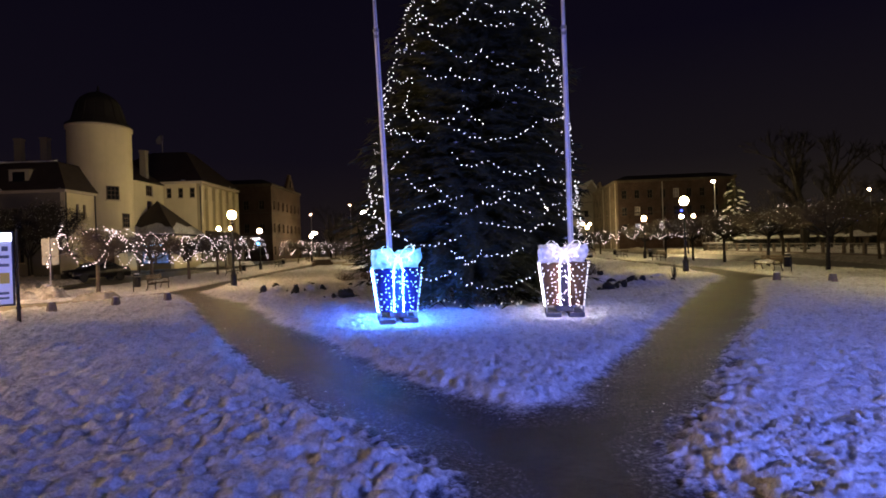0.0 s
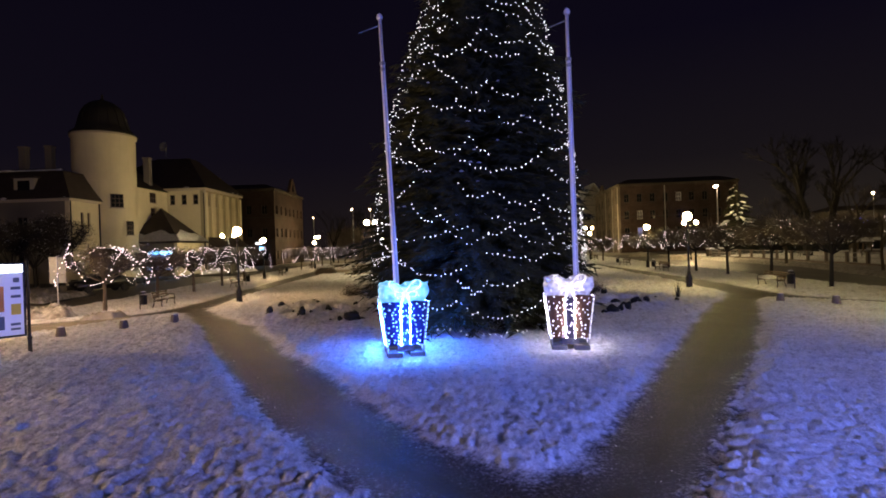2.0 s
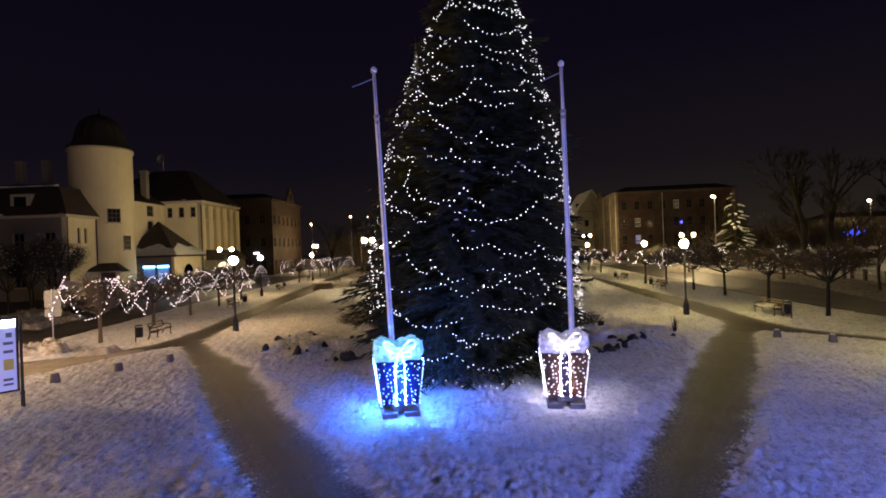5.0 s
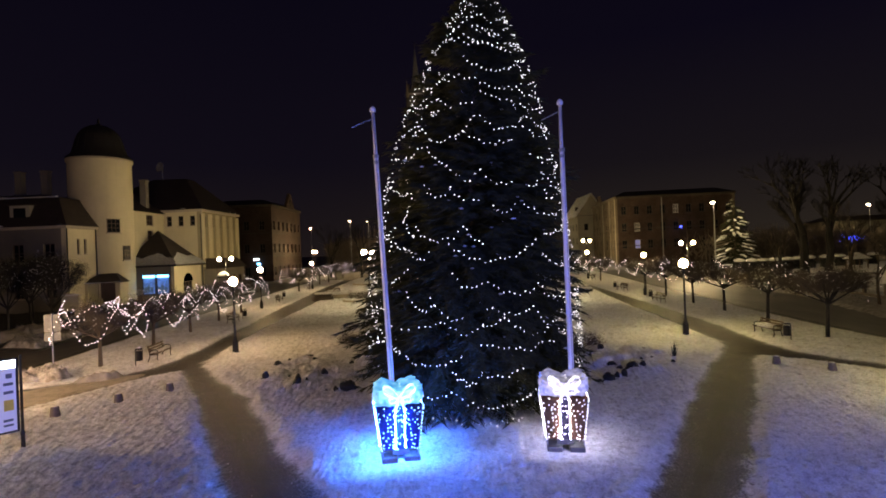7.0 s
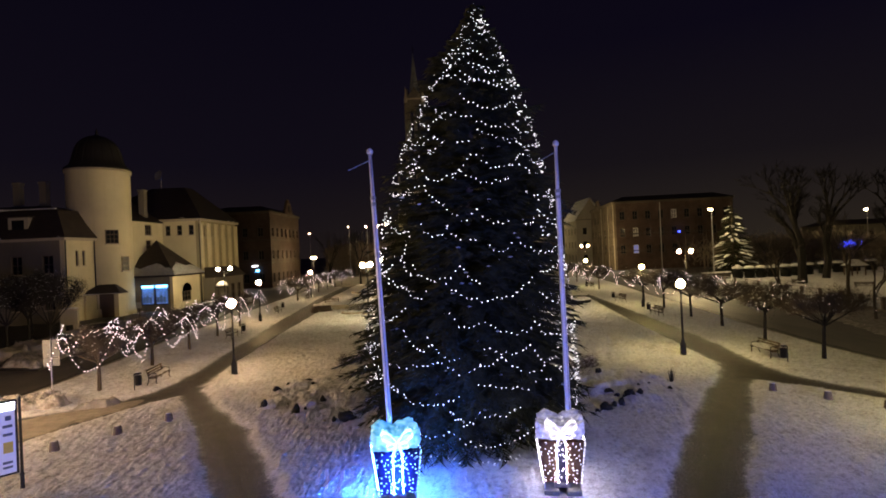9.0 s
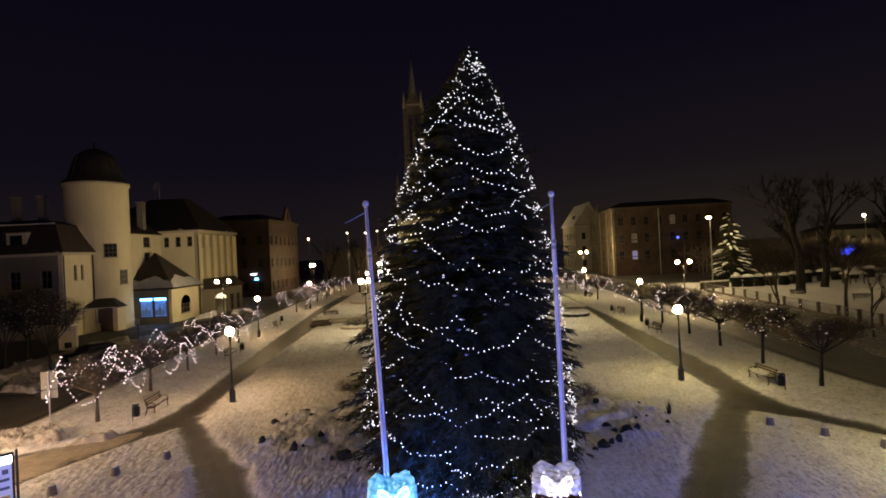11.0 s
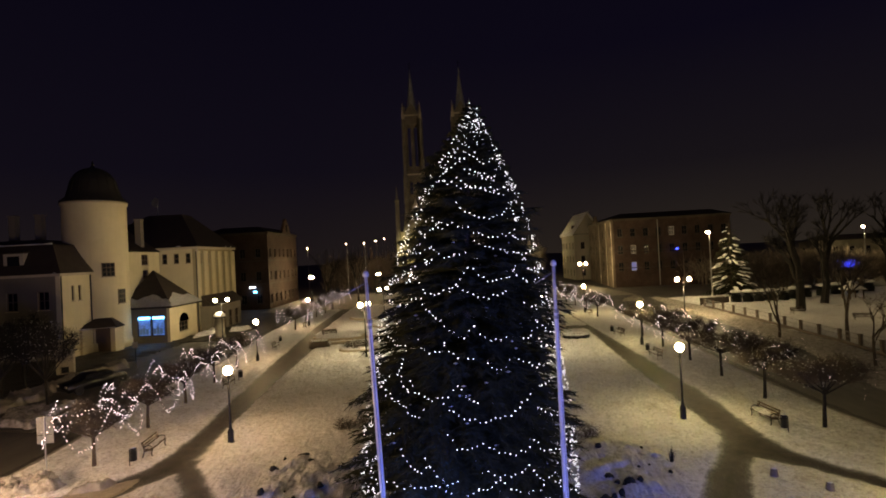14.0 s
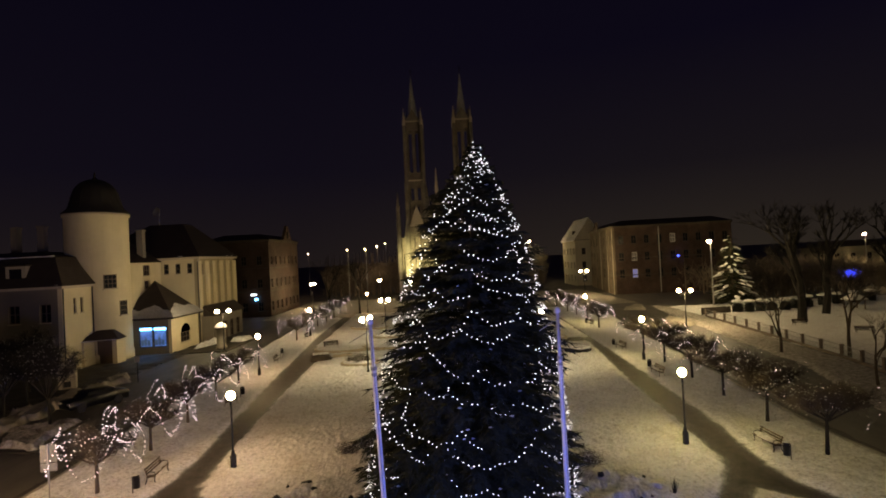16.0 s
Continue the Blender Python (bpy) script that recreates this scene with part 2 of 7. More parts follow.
COPPER = simple("dome_sheet_metal", (0.020, 0.018, 0.016), 0.75, 0.1, var=0.3, scale=2)
FRAME = simple("window_frame_paint", (0.11, 0.08, 0.06), 0.6, var=0.2)
DARK_FR = simple("sooty_window_frame", (0.05, 0.04, 0.035), 0.7, var=0.2)
WHITE_FR = simple("white_window_frame", (0.70, 0.68, 0.62), 0.55, var=0.1)
GLASS = Mat("dark_glass", 0.12, 0, 0.25).color((0.012, 0.013, 0.016)).m
BLACK_P = simple("black_car_paint", (0.004, 0.004, 0.005), 0.32, 0.0, var=0.1, bump=0, spec=0.5)
RUBBER = simple("tyre_rubber", (0.02, 0.02, 0.02), 0.9, var=0.2)
BLUE_FAB = simple("blue_gift_mesh", (0.008, 0.015, 0.16), 0.7, var=0.4, scale=12, bump=0.01)
BROWN_FAB = simple("copper_gift_mesh", (0.16, 0.075, 0.042), 0.7, var=0.4, scale=12, bump=0.01)
BLUE_RIB = simple("blue_ribbon_net", (0.008, 0.03, 0.12), 0.6, var=0.3, scale=12, bump=0.01)
VIOLET_RIB = simple("violet_ribbon_net", (0.025, 0.018, 0.042), 0.6, var=0.3, scale=12, bump=0.01)


def tulle(name, base, lo, hi, s):
    """Gathered net: glow of bright folds and shade of duller gaps put into emission."""
    m = Mat(name, 0.6)
    f = m.noise(7.5, 4, 0.6)
    m.color(base)
    m.l.new(m.ramp(f, [(0.33, tuple(v * 0.3 for v in lo)), (0.43, lo), (0.60, hi)]), m.p.inputs["Emission Color"])
    m.p.inputs["Emission Strength"].default_value = s
    m.bump(f, 0.05, 0.8)
    return m.m


CYAN_TULLE = tulle("cyan_lit_tulle", (0.5, 0.8, 0.9), (0.03, 0.24, 0.52), (0.24, 0.66, 0.88), 1.1)
WHITE_TULLE = tulle("white_lit_tulle", (0.55, 0.53, 0.6), (0.14, 0.13, 0.19), (0.62, 0.58, 0.70), 0.68)
CYAN_BOW = tulle("cyan_lit_bow", (0.5, 0.8, 0.9), (0.35, 0.85, 1.0), (0.75, 1.0, 1.0), 1.5)
WHITE_BOW = tulle("white_lit_bow", (0.75, 0.72, 0.8), (0.7, 0.65, 0.75), (1.0, 0.95, 1.0), 1.3)
LED_BLUE = glowing("cyan_led", (0.03, 0.135, 1.0), 4700)
LED_BLUE_DOT = glowing("cyan_led_dot", (0.35, 0.65, 1.0), 4.5, True)
LED_WHITE = glowing("white_led", (0.95, 0.86, 1.0), 310)
LED_WHITE_DOT = glowing("white_led_dot", (1.0, 0.88, 0.95), 3.2, True)
BULB = glowing("fairy_bulb", (1.0, 0.95, 0.95), 3.0, True)
BULB_W = glowing("fairy_bulb_warm", (1.0, 0.78, 0.82), 7.0, True)
BULB_B = glowing("fairy_bulb_blue", (0.05, 0.08, 1.0), 6.0, True)
GLOBE = glowing("lamp_globe_lit", (1.0, 0.64, 0.30), LAMP_GLOW)
# boosted globes for unseen lamps left of the view that warm the lawn
GLOBE_FILL_L = glowing("added_globe_rose", (1.0, 0.66, 0.34), LAMP_GLOW * 2.45)
GLOBE_FILL_R = glowing("added_globe_soft_rose", (1.0, 0.66, 0.36), LAMP_GLOW * 6.4)
GLOBE_Y = glowing("lamp_globe_yellow", (1.0, 0.76, 0.27), LAMP_GLOW * 0.92)
GLOBE_T = glowing("lamp_globe_street", (1.0, 0.72, 0.34), LAMP_GLOW * 2.0)
GLOBE_M = glowing("lamp_globe_pale", (1.0, 0.79, 0.42), LAMP_GLOW * 0.8)
GLOBE_W = glowing("lamp_globe_white", (1.0, 0.76, 0.36), LAMP_GLOW * 5.5)
TUBE = glowing("blue_shop_tube", (0.15, 0.5, 1.0), 9)
BACKLIT = Mat("lit_display_sheet", 0.4).color((0.62, 0.66, 0.82)).glow((0.45, 0.50, 0.85), 0.24).m
TUBE_W = glowing("white_strip_light", (0.9, 0.95, 1.0), 5)


def shop_interior():
    """Goods on shelves behind the shop window, lit blue from above."""
    m = Mat("lit_shop_interior", 0.6)
    m.color((0.3, 0.4, 0.5))
    goods = m.ramp(m.noise(3.4, 5, 0.7, (1.0, 1.0, 1.8)), [(0.40, (0.008, 0.02, 0.10)), (0.50, (0.03, 0.12, 0.50)), (0.62, (0.12, 0.30, 0.80))])
    m.l.new(goods, m.p.inputs["Emission Color"])
    m.p.inputs["Emission Strength"].default_value = 0.8
    return m.m


BOARD_TUBE = glowing("board_strip_light", (0.86, 0.92, 1.0), 15)
SHOP = shop_interior()
WIRE = simple("dark_cable", (0.02, 0.025, 0.02), 0.7, var=0.1, bump=0)

# ---- mesh helpers ----


def part(name, bm, material, parent=None, label="", smooth=False):
    me = bpy.data.meshes.new(name)
    bmesh.ops.recalc_face_normals(bm, faces=bm.faces)
    bm.to_mesh(me)
    bm.free()
    for mat in (material if isinstance(material, (list, tuple)) else [material]):
        me.materials.append(mat)
    if smooth:
        me.shade_smooth()
    ob = new(name, me)
    ob.parent = parent
    if label:
        ob["label"] = label
    return ob


def raw(name, verts, faces, material, parent=None, smooth=False):
    """A mesh from arrays of computed corners and faces."""
    me = bpy.data.meshes.new(name)
    verts, faces = np.asarray(verts, dtype=np.float32), np.asarray(faces, dtype=np.int32)
    me.vertices.add(len(verts))
    me.vertices.foreach_set("co", verts.ravel())
    k = faces.shape[1]
    me.loops.add(faces.size)
    me.loops.foreach_set("vertex_index", faces.ravel())
    me.polygons.add(len(faces))
    me.polygons.foreach_set("loop_start", np.arange(0, faces.size, k, dtype=np.int32))
    me.polygons.foreach_set("loop_total", np.full(len(faces), k, dtype=np.int32))
    me.update(calc_edges=True)
    me.validate()
    me.materials.append(material)
    if smooth:
        me.shade_smooth()
    ob = new(name, me)
    ob.parent = parent
    return ob


def empty(name, m, label, category, group="", kind=""):
    ob = new(name)
    ob.matrix_basis = m
    ob.empty_display_size = 0.2
    return tagged(ob, label, category, group, kind)


def box(bm, x0, x1, y0, y1, z0, z1, m=None):
    mm = Matrix.Translation(((x0 + x1) / 2, (y0 + y1) / 2, (z0 + z1) / 2)) @ Matrix.Diagonal((x1 - x0, y1 - y0, z1 - z0, 1))
    r = bmesh.ops.create_cube(bm, size=1, matrix=(m @ mm) if m else mm)
    return r["verts"]


def bevelled(x0, x1, y0, y1, z0, z1, w=0.01, seg=1):
    bm = bmesh.new()
    box(bm, x0, x1, y0, y1, z0, z1)
    bmesh.ops.bevel(bm, geom=list(bm.edges), offset=w, segments=seg, affect="EDGES", profile=0.5)
    return bm


def lathe(bm, prof, n=12, m=None):
    """Turn a profile of (radius, height) round the z axis."""
    rings = []
    for r, z in prof:
        ring = []
        for i in range(n):
            a = 2 * math.pi * i / n
            v = Vector((max(r, 1e-4) * math.cos(a), max(r, 1e-4) * math.sin(a), z))
            ring.append(bm.verts.new(m @ v if m else v))
        rings.append(ring)
    for a, b in zip(rings, rings[1:]):
        for i in range(n):
            j = (i + 1) % n
            bm.faces.new((a[i], a[j], b[j], b[i]))
    bm.faces.new(rings[0][::-1])
    bm.faces.new(rings[-1])


def tube(bm, pts, radii, n=6):
    """A tapered tube along a line of points."""
    pts = [Vector(p) for p in pts]
    if not isinstance(radii, (list, tuple)):
        radii = [radii] * len(pts)
    rings = []
    for i, p in enumerate(pts):
        d = (pts[min(i + 1, len(pts) - 1)] - pts[max(i - 1, 0)]).normalized()
        side = d.cross(Vector((0.13, 0.31, 0.94)) if abs(d.z) < 0.9 else Vector((1, 0.1, 0))).normalized()
        up = side.cross(d)
        rings.append([bm.verts.new(p + radii[i] * (math.cos(2 * math.pi * k / n) * side + math.sin(2 * math.pi * k / n) * up)) for k in range(n)])
    for a, b in zip(rings, rings[1:]):
        for k in range(n):
            j = (k + 1) % n
            bm.faces.new((a[k], a[j], b[j], b[k]))
    bm.faces.new(rings[0][::-1])
    bm.faces.new(rings[-1])


def ball(bm, c, r, u=8, v=6, scale=(1, 1, 1)):
    bmesh.ops.create_uvsphere(bm, u_segments=u, v_segments=v, radius=r, matrix=Matrix.Translation(c) @ Matrix.Diagonal((*scale, 1)))


def roof_poly(bm, pts_lo, pts_hi):
    """A closed body between a lower and an upper outline."""
    lo = [bm.verts.new(p) for p in pts_lo]
    hi = [bm.verts.new(p) for p in pts_hi]
    n = len(lo)
    for i in range(n):
        j = (i + 1) % n
        bm.faces.new((lo[i], lo[j], hi[j], hi[i]))
    bm.faces.new(lo[::-1])
    bm.faces.new(hi)


OCT_V = np.array([(1, 0, 0), (-1, 0, 0), (0, 1, 0), (0, -1, 0), (0, 0, 1), (0, 0, -1)], dtype=np.float32)
OCT_F = np.array([(0, 2, 4), (2, 1, 4), (1, 3, 4), (3, 0, 4), (2, 0, 5), (1, 2, 5), (3, 1, 5), (0, 3, 5)], dtype=np.int32)


def bulbs(name, pts, r, material, parent=None):
    """Small lamps at the given points, joined."""
    pts = np.asarray(pts, dtype=np.float32)
    size = r * np.random.uniform(0.75, 1.2, (len(pts), 1, 1))
    v = (pts[:, None, :] + OCT_V[None] * size).reshape(-1, 3)
    f = (OCT_F[None] + (np.arange(len(pts)) * 6)[:, None, None]).reshape(-1, 3)
    return tagged(raw(name, v, f, material, parent, True), kind="stuff")


LATTICE = np.random.RandomState(5).rand(256, 256)


def vnoise(x, y):
    xi, yi = np.floor(x).astype(int), np.floor(y).astype(int)
    fx, fy = x - xi, y - yi
    fx, fy = fx * fx * (3 - 2 * fx), fy * fy * (3 - 2 * fy)
    a, b = LATTICE[xi % 256, yi % 256], LATTICE[(xi + 1) % 256, yi % 256]
    c, d = LATTICE[xi % 256, (yi + 1) % 256], LATTICE[(xi + 1) % 256, (yi + 1) % 256]
    return (a * (1 - fx) + b * fx) * (1 - fy) + (c * (1 - fx) + d * fx) * fy


def fbm(x, y, octaves=4):
    s, amp, tot = 0, 1.0, 0
    for i in range(octaves):
        s = s + amp * vnoise(x * 2 ** i + 17.3 * i, y * 2 ** i + 9.1 * i)
        tot += amp
        amp *= 0.5
    return s / tot


def domes(x, y):
    """Rounded clods of random height, one to a cell."""
    xi, yi = np.floor(x).astype(int), np.floor(y).astype(int)
    best, tall = np.full(x.shape, 9.0), np.zeros(x.shape)
    for i in (-1, 0, 1):
        for j in (-1, 0, 1):
            a, b = xi + i, yi + j
            px, py = a + LATTICE[a % 256, b % 256], b + LATTICE[(b + 77) % 256, (a + 31) % 256]
            dd = (x - px) ** 2 + (y - py) ** 2
            near_it = dd < best
            tall = np.where(near_it, LATTICE[(a + 140) % 256, (b + 9) % 256], tall)
            best = np.where(near_it, dd, best)
    return np.clip(1 - best / 0.62, 0, 1) ** 0.7 * (0.25 + 0.95 * tall)


def inside_distance(poly, X, Y):
    """Signed distance to the outline of a polygon, positive inside."""
    p = np.array(poly, dtype=float)
    q = np.roll(p, -1, axis=0)
    best = np.full(X.shape, 1e9)
    ins = np.zeros(X.shape, dtype=bool)
    for (ax, ay), (bx, by) in zip(p, q):
        dx, dy = bx - ax, by - ay
        t = np.clip(((X - ax) * dx + (Y - ay) * dy) / (dx * dx + dy * dy), 0, 1)
        best = np.minimum(best, np.hypot(X - ax - t * dx, Y - ay - t * dy))
        cross = ((ay > Y) != (by > Y)) & (X < (bx - ax) * (Y - ay) / ((by - ay) if by != ay else 1e-9) + ax)
        ins ^= cross
    return np.where(ins, best, -best)


def smooth01(v):
    v = np.clip(v, 0, 1)
    return v * v * (3 - 2 * v)


def lawn(name, poly, step, thick, lump, label, material=SNOW, wobble=0.22, z0=0.0, extra=None, size=0.34, fringe=0.30, near=False, fade=None):
    """A sheet of snow with an uneven, patchy edge and a trampled top. near: finer rows towards the start of the walk."""
    p = np.array(poly)
    x = np.arange(p[:, 0].min() - 0.6, p[:, 0].max() + 0.6, step)
    if near:
        y, yy = [], p[:, 1].min() - 0.6
        while yy < p[:, 1].max() + 0.6:
            y.append(yy)
            yy += min(0.13, max(0.026, 0.0075 * yy)) if yy > 2.5 else 0.07
        y = np.array(y)
    else:
        y = np.arange(p[:, 1].min() - 0.6, p[:, 1].max() + 0.6, step)
    X, Y = np.meshgrid(x, y, indexing="ij")
    d = inside_distance(poly, X, Y) + wobble * (fbm(X * 1.1, Y * 1.1, 2) - 0.5) * 1.4
    fringe = fringe * np.clip((19 - Y) / 11, 0.25, 1) if near else 0.35 * fringe
    ragged = fringe * ((fbm(X * 10.5 + 11, Y * 10.5, 4) - 0.5) * 1.9 - 0.1)
    mask = d + (0.68 if near else ragged)
    rim = smooth01((d + 1.3 * ragged + 0.34) / 0.95) if near else smooth01((d + 0.12) / 0.40)
    big = fbm(X * 0.35, Y * 0.35, 3) - 0.5
    wx, wy = X + 0.7 * size * fbm(X / size, Y / size + 40, 2), Y + 0.7 * size * fbm(X / size + 40, Y / size, 2)
    clods = domes(wx / size, wy / size) + 0.6 * domes(wx * 2.2 / size + 5, wy * 2.2 / size)
    pits = smooth01((vnoise(X / (size * 1.9) + 31, Y / (size * 1.9) + 7) - 0.45) * 3)
    fine = fbm(X * 14, Y * 14, 2) - 0.5
    wear = smooth01((fbm(X * 0.5 + 3, Y * 0.5 + 8, 3) - 0.25) * 3)
    h = thick * rim + rim * (0.07 * big + lump * (0.7 + 0.3 * wear) * (0.85 * clods - 0.4 * pits) + 0.3 * lump * fine)
    seam = np.where((Y > 25.8) & (Y < 34.5) & (np.abs(X - 0.8) < 12.2), 0.0, 1.0)
    h += 0.6 * lump * rim * seam * np.exp(-((d - 0.26) / 0.2) ** 2) * (fbm(X * 5, Y * 5, 3) * 1.5)
    if extra is not None:
        h = h + extra(X, Y) * rim
    if fade:  # sink gently under the neighbouring lawn
        h = h * smooth01((Y - fade[0]) / (fade[1] - fade[0]))
    if near:
        film = np.clip((d + 0.68) / 0.78, 0, 1)
        h = np.maximum(h, 0.004 + 0.048 * rim + 0.034 * film * film * fbm(X * 7, Y * 7, 3)) + z0
    else:
        h = np.maximum(h, 0.010 + 0.012 * fbm(X * 9, Y * 9, 2)) + z0
    nx, ny = X.shape
    idx = np.arange(nx * ny).reshape(nx, ny)
    keep = (mask[:-1, :-1] > 0) | (mask[1:, :-1] > 0) | (mask[1:, 1:] > 0) | (mask[:-1, 1:] > 0)
    f = np.stack([idx[:-1, :-1], idx[1:, :-1], idx[1:, 1:], idx[:-1, 1:]], -1)[keep]
    used, f = np.unique(f, return_inverse=True)
    f = f.reshape(-1, 4)
    v = np.stack([X, Y, np.where(mask > 0, h, z0 + (0.003 if near else -0.004))], -1).reshape(-1, 3)[used]
    ob = raw(name, v, f, material, None, True)
    return tagged(ob, label, "snow", "", "structure")


def slab(name, poly, z0, z1, material, label, kind="structure", category="pavement"):
    bm = bmesh.new()
    lo = [bm.verts.new((a, b, z0)) for a, b in poly]
    hi = [bm.verts.new((a, b, z1)) for a, b in poly]
    bm.faces.new(lo[::-1])
    bm.faces.new(hi)
    for i in range(len(poly)):
        j = (i + 1) % len(poly)
        bm.faces.new((lo[i], lo[j], hi[j], hi[i]))
    ob = part(name, bm, material)
    return tagged(ob, label, category, "", kind)


def uv_walls(ob):
    """Metre-sized wall coordinates for upright faces."""
    me = ob.data
    uv = me.uv_layers.new(name="UVMap")
    for poly in me.polygons:
        n = poly.normal
        for li in poly.loop_indices:
            co = me.vertices[me.loops[li].vertex_index].co
            u = co.y if abs(n.x) > abs(n.y) else co.x
            uv.data[li].uv = (u, co.z)
    return ob


# ---- ground, roads and paths ----
bm = bmesh.new()
vs = [bm.verts.new(c) for c in ((-1500, -1500, -0.13), (1500, -1500, -0.13), (1500, 1500, -0.13), (-1500, 1500, -0.13))]
bm.faces.new(vs)
tagged(part("ground", bm, ASPHALT), "flat ground under thin trodden snow reaching the horizon", "ground", "", "structure")

ROAD_L = [(-21.5, -40), (-21.0, 22), (-21.3, 30), (-21.9, 36), (-23.0, 46), (-23.6, 60), (-24.5, 75), (-26, 110), (-27, 180)]
ROAD_R = [(24.0, -40), (22.2, 20), (21.6, 30), (22.4, 41), (23.4, 50), (24.6, 65), (27.0, 85), (29, 110), (31, 180)]
slab("road", [(-34, -40), *ROAD_L[:1], *ROAD_L[1:], (-34, 180), (-33.5, 86), (-33, 69), (-32, 53), (-31.4, 40)][::-1], -0.128, -0.112, ASPHALT,
     "dark wet asphalt road with slush beside the square", "structure", "road")
slab("road", [*ROAD_R, (39, 180), (38, 100), (35, 81), (33.0, 64), (30.5, 45), (29.0, 38), (28.6, 30), (29, -40)][::-1], -0.128, -0.112, ASPHALT,
     "dark asphalt road with slushy verges by the park", "structure", "road")
slab("pavement", [*ROAD_L[::-1], *ROAD_R], -0.125, 0.0, PATH_M, "trodden brown path paving of the square under dirty packed snow")


def kerb(line, label):
    ob = empty("kerb", Matrix(), label, "kerb", "kerbs along the roads", "structure")
    n = 0
    for (ax, ay), (bx, by) in zip(line, line[1:]):
        if by < 10 or ay > 100:
            continue
        ln = math.hypot(bx - ax, by - ay)
        k = max(1, round(ln / 1.0))
        for i in range(k):
            t = (i + 0.5) / k
            x, y = ax + (bx - ax) * t, ay + (by - ay) * t
            if y < 12 or n >= 90:
                continue
            st = new("kerb_stone", KERB_MESH)
            st.parent = ob
            st.matrix_basis = pose(x, y, -0.05, 0, 0, math.degrees(math.atan2(by - ay, bx - ax)))
            n += 1


kb = bevelled(-0.49, 0.49, -0.075, 0.075, -0.075, 0.085, 0.015)
KERB_MESH = bpy.data.meshes.new("kerb_stone")
kb.to_mesh(KERB_MESH)
kb.free()
KERB_MESH.materials.append(KERB_M)
kerb(ROAD_L, "grey concrete kerb stones edging the road and square")
kerb(ROAD_R, "grey concrete kerb stones edging the park road")

WEDGE = [(0.9, 6.3), (-0.2, 7.3), (-1.4, 9.3), (-2.8, 11.8), (-4.3, 14.2), (-5.4, 16.2), (-7.7, 20.4), (-9.9, 23.3), (-11.9, 26.3), (-12.3, 28.0), (-12.8, 33.0),
         (14.3, 33.0), (14.0, 28.0), (13.7, 26.8), (12.5, 24.6), (9.9, 20.9), (7.4, 16.6), (5.8, 13.9), (4.2, 11.2), (2.7, 8.7), (1.6, 6.7)]
LEFT_LAWN = [(0.3, -3.5), (0.1, 3.2), (-0.05, 4.4), (-0.6, 5.3), (-1.8, 6.8), (-3.4, 9.1), (-5.0, 11.9), (-6.5, 14.6), (-7.9, 17.1), (-9.7, 20.6),
             (-12.6, 25.3), (-13.5, 24.1), (-14.3, 22.3), (-15.5, 19.5), (-17.5, 14.5), (-20.5, 7), (-20.8, -3.5)]
RIGHT_LAWN = [(2.4, -3.5), (2.2, 3.4), (2.1, 4.9), (2.8, 5.9), (4.1, 7.8), (6.0, 10.9), (7.5, 13.2), (8.9, 15.5), (10.8, 18.6), (13.0, 22.8),
              (13.8, 23.9), (15.5, 22.2), (16.7, 20.3), (18.5, 16), (21, 9), (22.5, -3.5)]


def beds(X, Y):
    """Rough humps where shrubs lie under the snow."""
    a = np.exp(-(((X + 5.6) / 2.6) ** 2 + ((Y - 23.9) / 3.3) ** 2) ** 3)
    b = np.exp(-(((X - 7.8) / 2.3) ** 2 + ((Y - 23.6) / 3.2) ** 2) ** 3)
    wx, wy = X + 0.5 * fbm(X * 1.3, Y * 1.3 + 20, 2), Y + 0.5 * fbm(X * 1.3 + 20, Y * 1.3, 2)
    lumps = 0.85 * domes(wx / 1.0, wy / 1.0) + 0.3 * domes(wx / 0.45 + 3, wy / 0.45)
    crumbly = fbm(X * 4.5, Y * 4.5, 2) - 0.5
    hollow = np.exp(-(((X + 1.19) / 0.95) ** 2 + ((Y - 13.55) / 1.1) ** 2) ** 2) + np.exp(-(((X - 3.06) / 0.95) ** 2 + ((Y - 13.8) / 1.1) ** 2) ** 2)
    return (a + b) * (0.07 + 0.27 * lumps + 0.06 * crumbly) - 0.105 * hollow


lawn("snow_lawn", WEDGE, 0.037, 0.078, 0.078, "footprinted snow on the wedge of lawn round the spruce", LAWN, extra=beds, size=0.105, near=True, fringe=0.2, fade=(33.0, 28.5))
lawn("snow_lawn", LEFT_LAWN, 0.032, 0.095, 0.094, "deeply trampled lumpy snow on the front lawn", LAWN, size=0.128, near=True)
lawn("snow_lawn", RIGHT_LAWN, 0.026, 0.128, 0.066, "deeply trampled lumpy snow beside the fork", LAWN, size=0.074, near=True, fringe=0.28)
lawn("snow_lawn", [(-12.35, 27.2), (-12.7, 31), (-13.6, 45), (-14.4, 64), (-6, 65), (-4.5, 62), (8, 62), (9, 65), (17.0, 64), (15.2, 45), (14.2, 31), (14.0, 27.2)],
     0.085, 0.10, 0.15, "snow covered middle lawn with scattered footprints", LAWN, size=0.22, near=True, fade=(27.0, 32.0))
lawn("snow_lawn", [(-23.0, 9), (-20.3, 16.5), (-18.3, 22.6), (-15.3, 24.6), (-14.5, 26.2), (-14.2, 28), (-14.4, 31.4), (-15.1, 38), (-16.3, 50), (-19.0, 82),
                   (-20, 105), (-25.5, 105), (-24.3, 75), (-23.4, 60), (-22.8, 46), (-21.7, 36), (-21.1, 30), (-20.9, 24), (-23.2, 20)][2:-1],
     0.10, 0.09, 0.085, "snowy verge under the garlanded lime trees", LAWN, size=0.26, near=True)
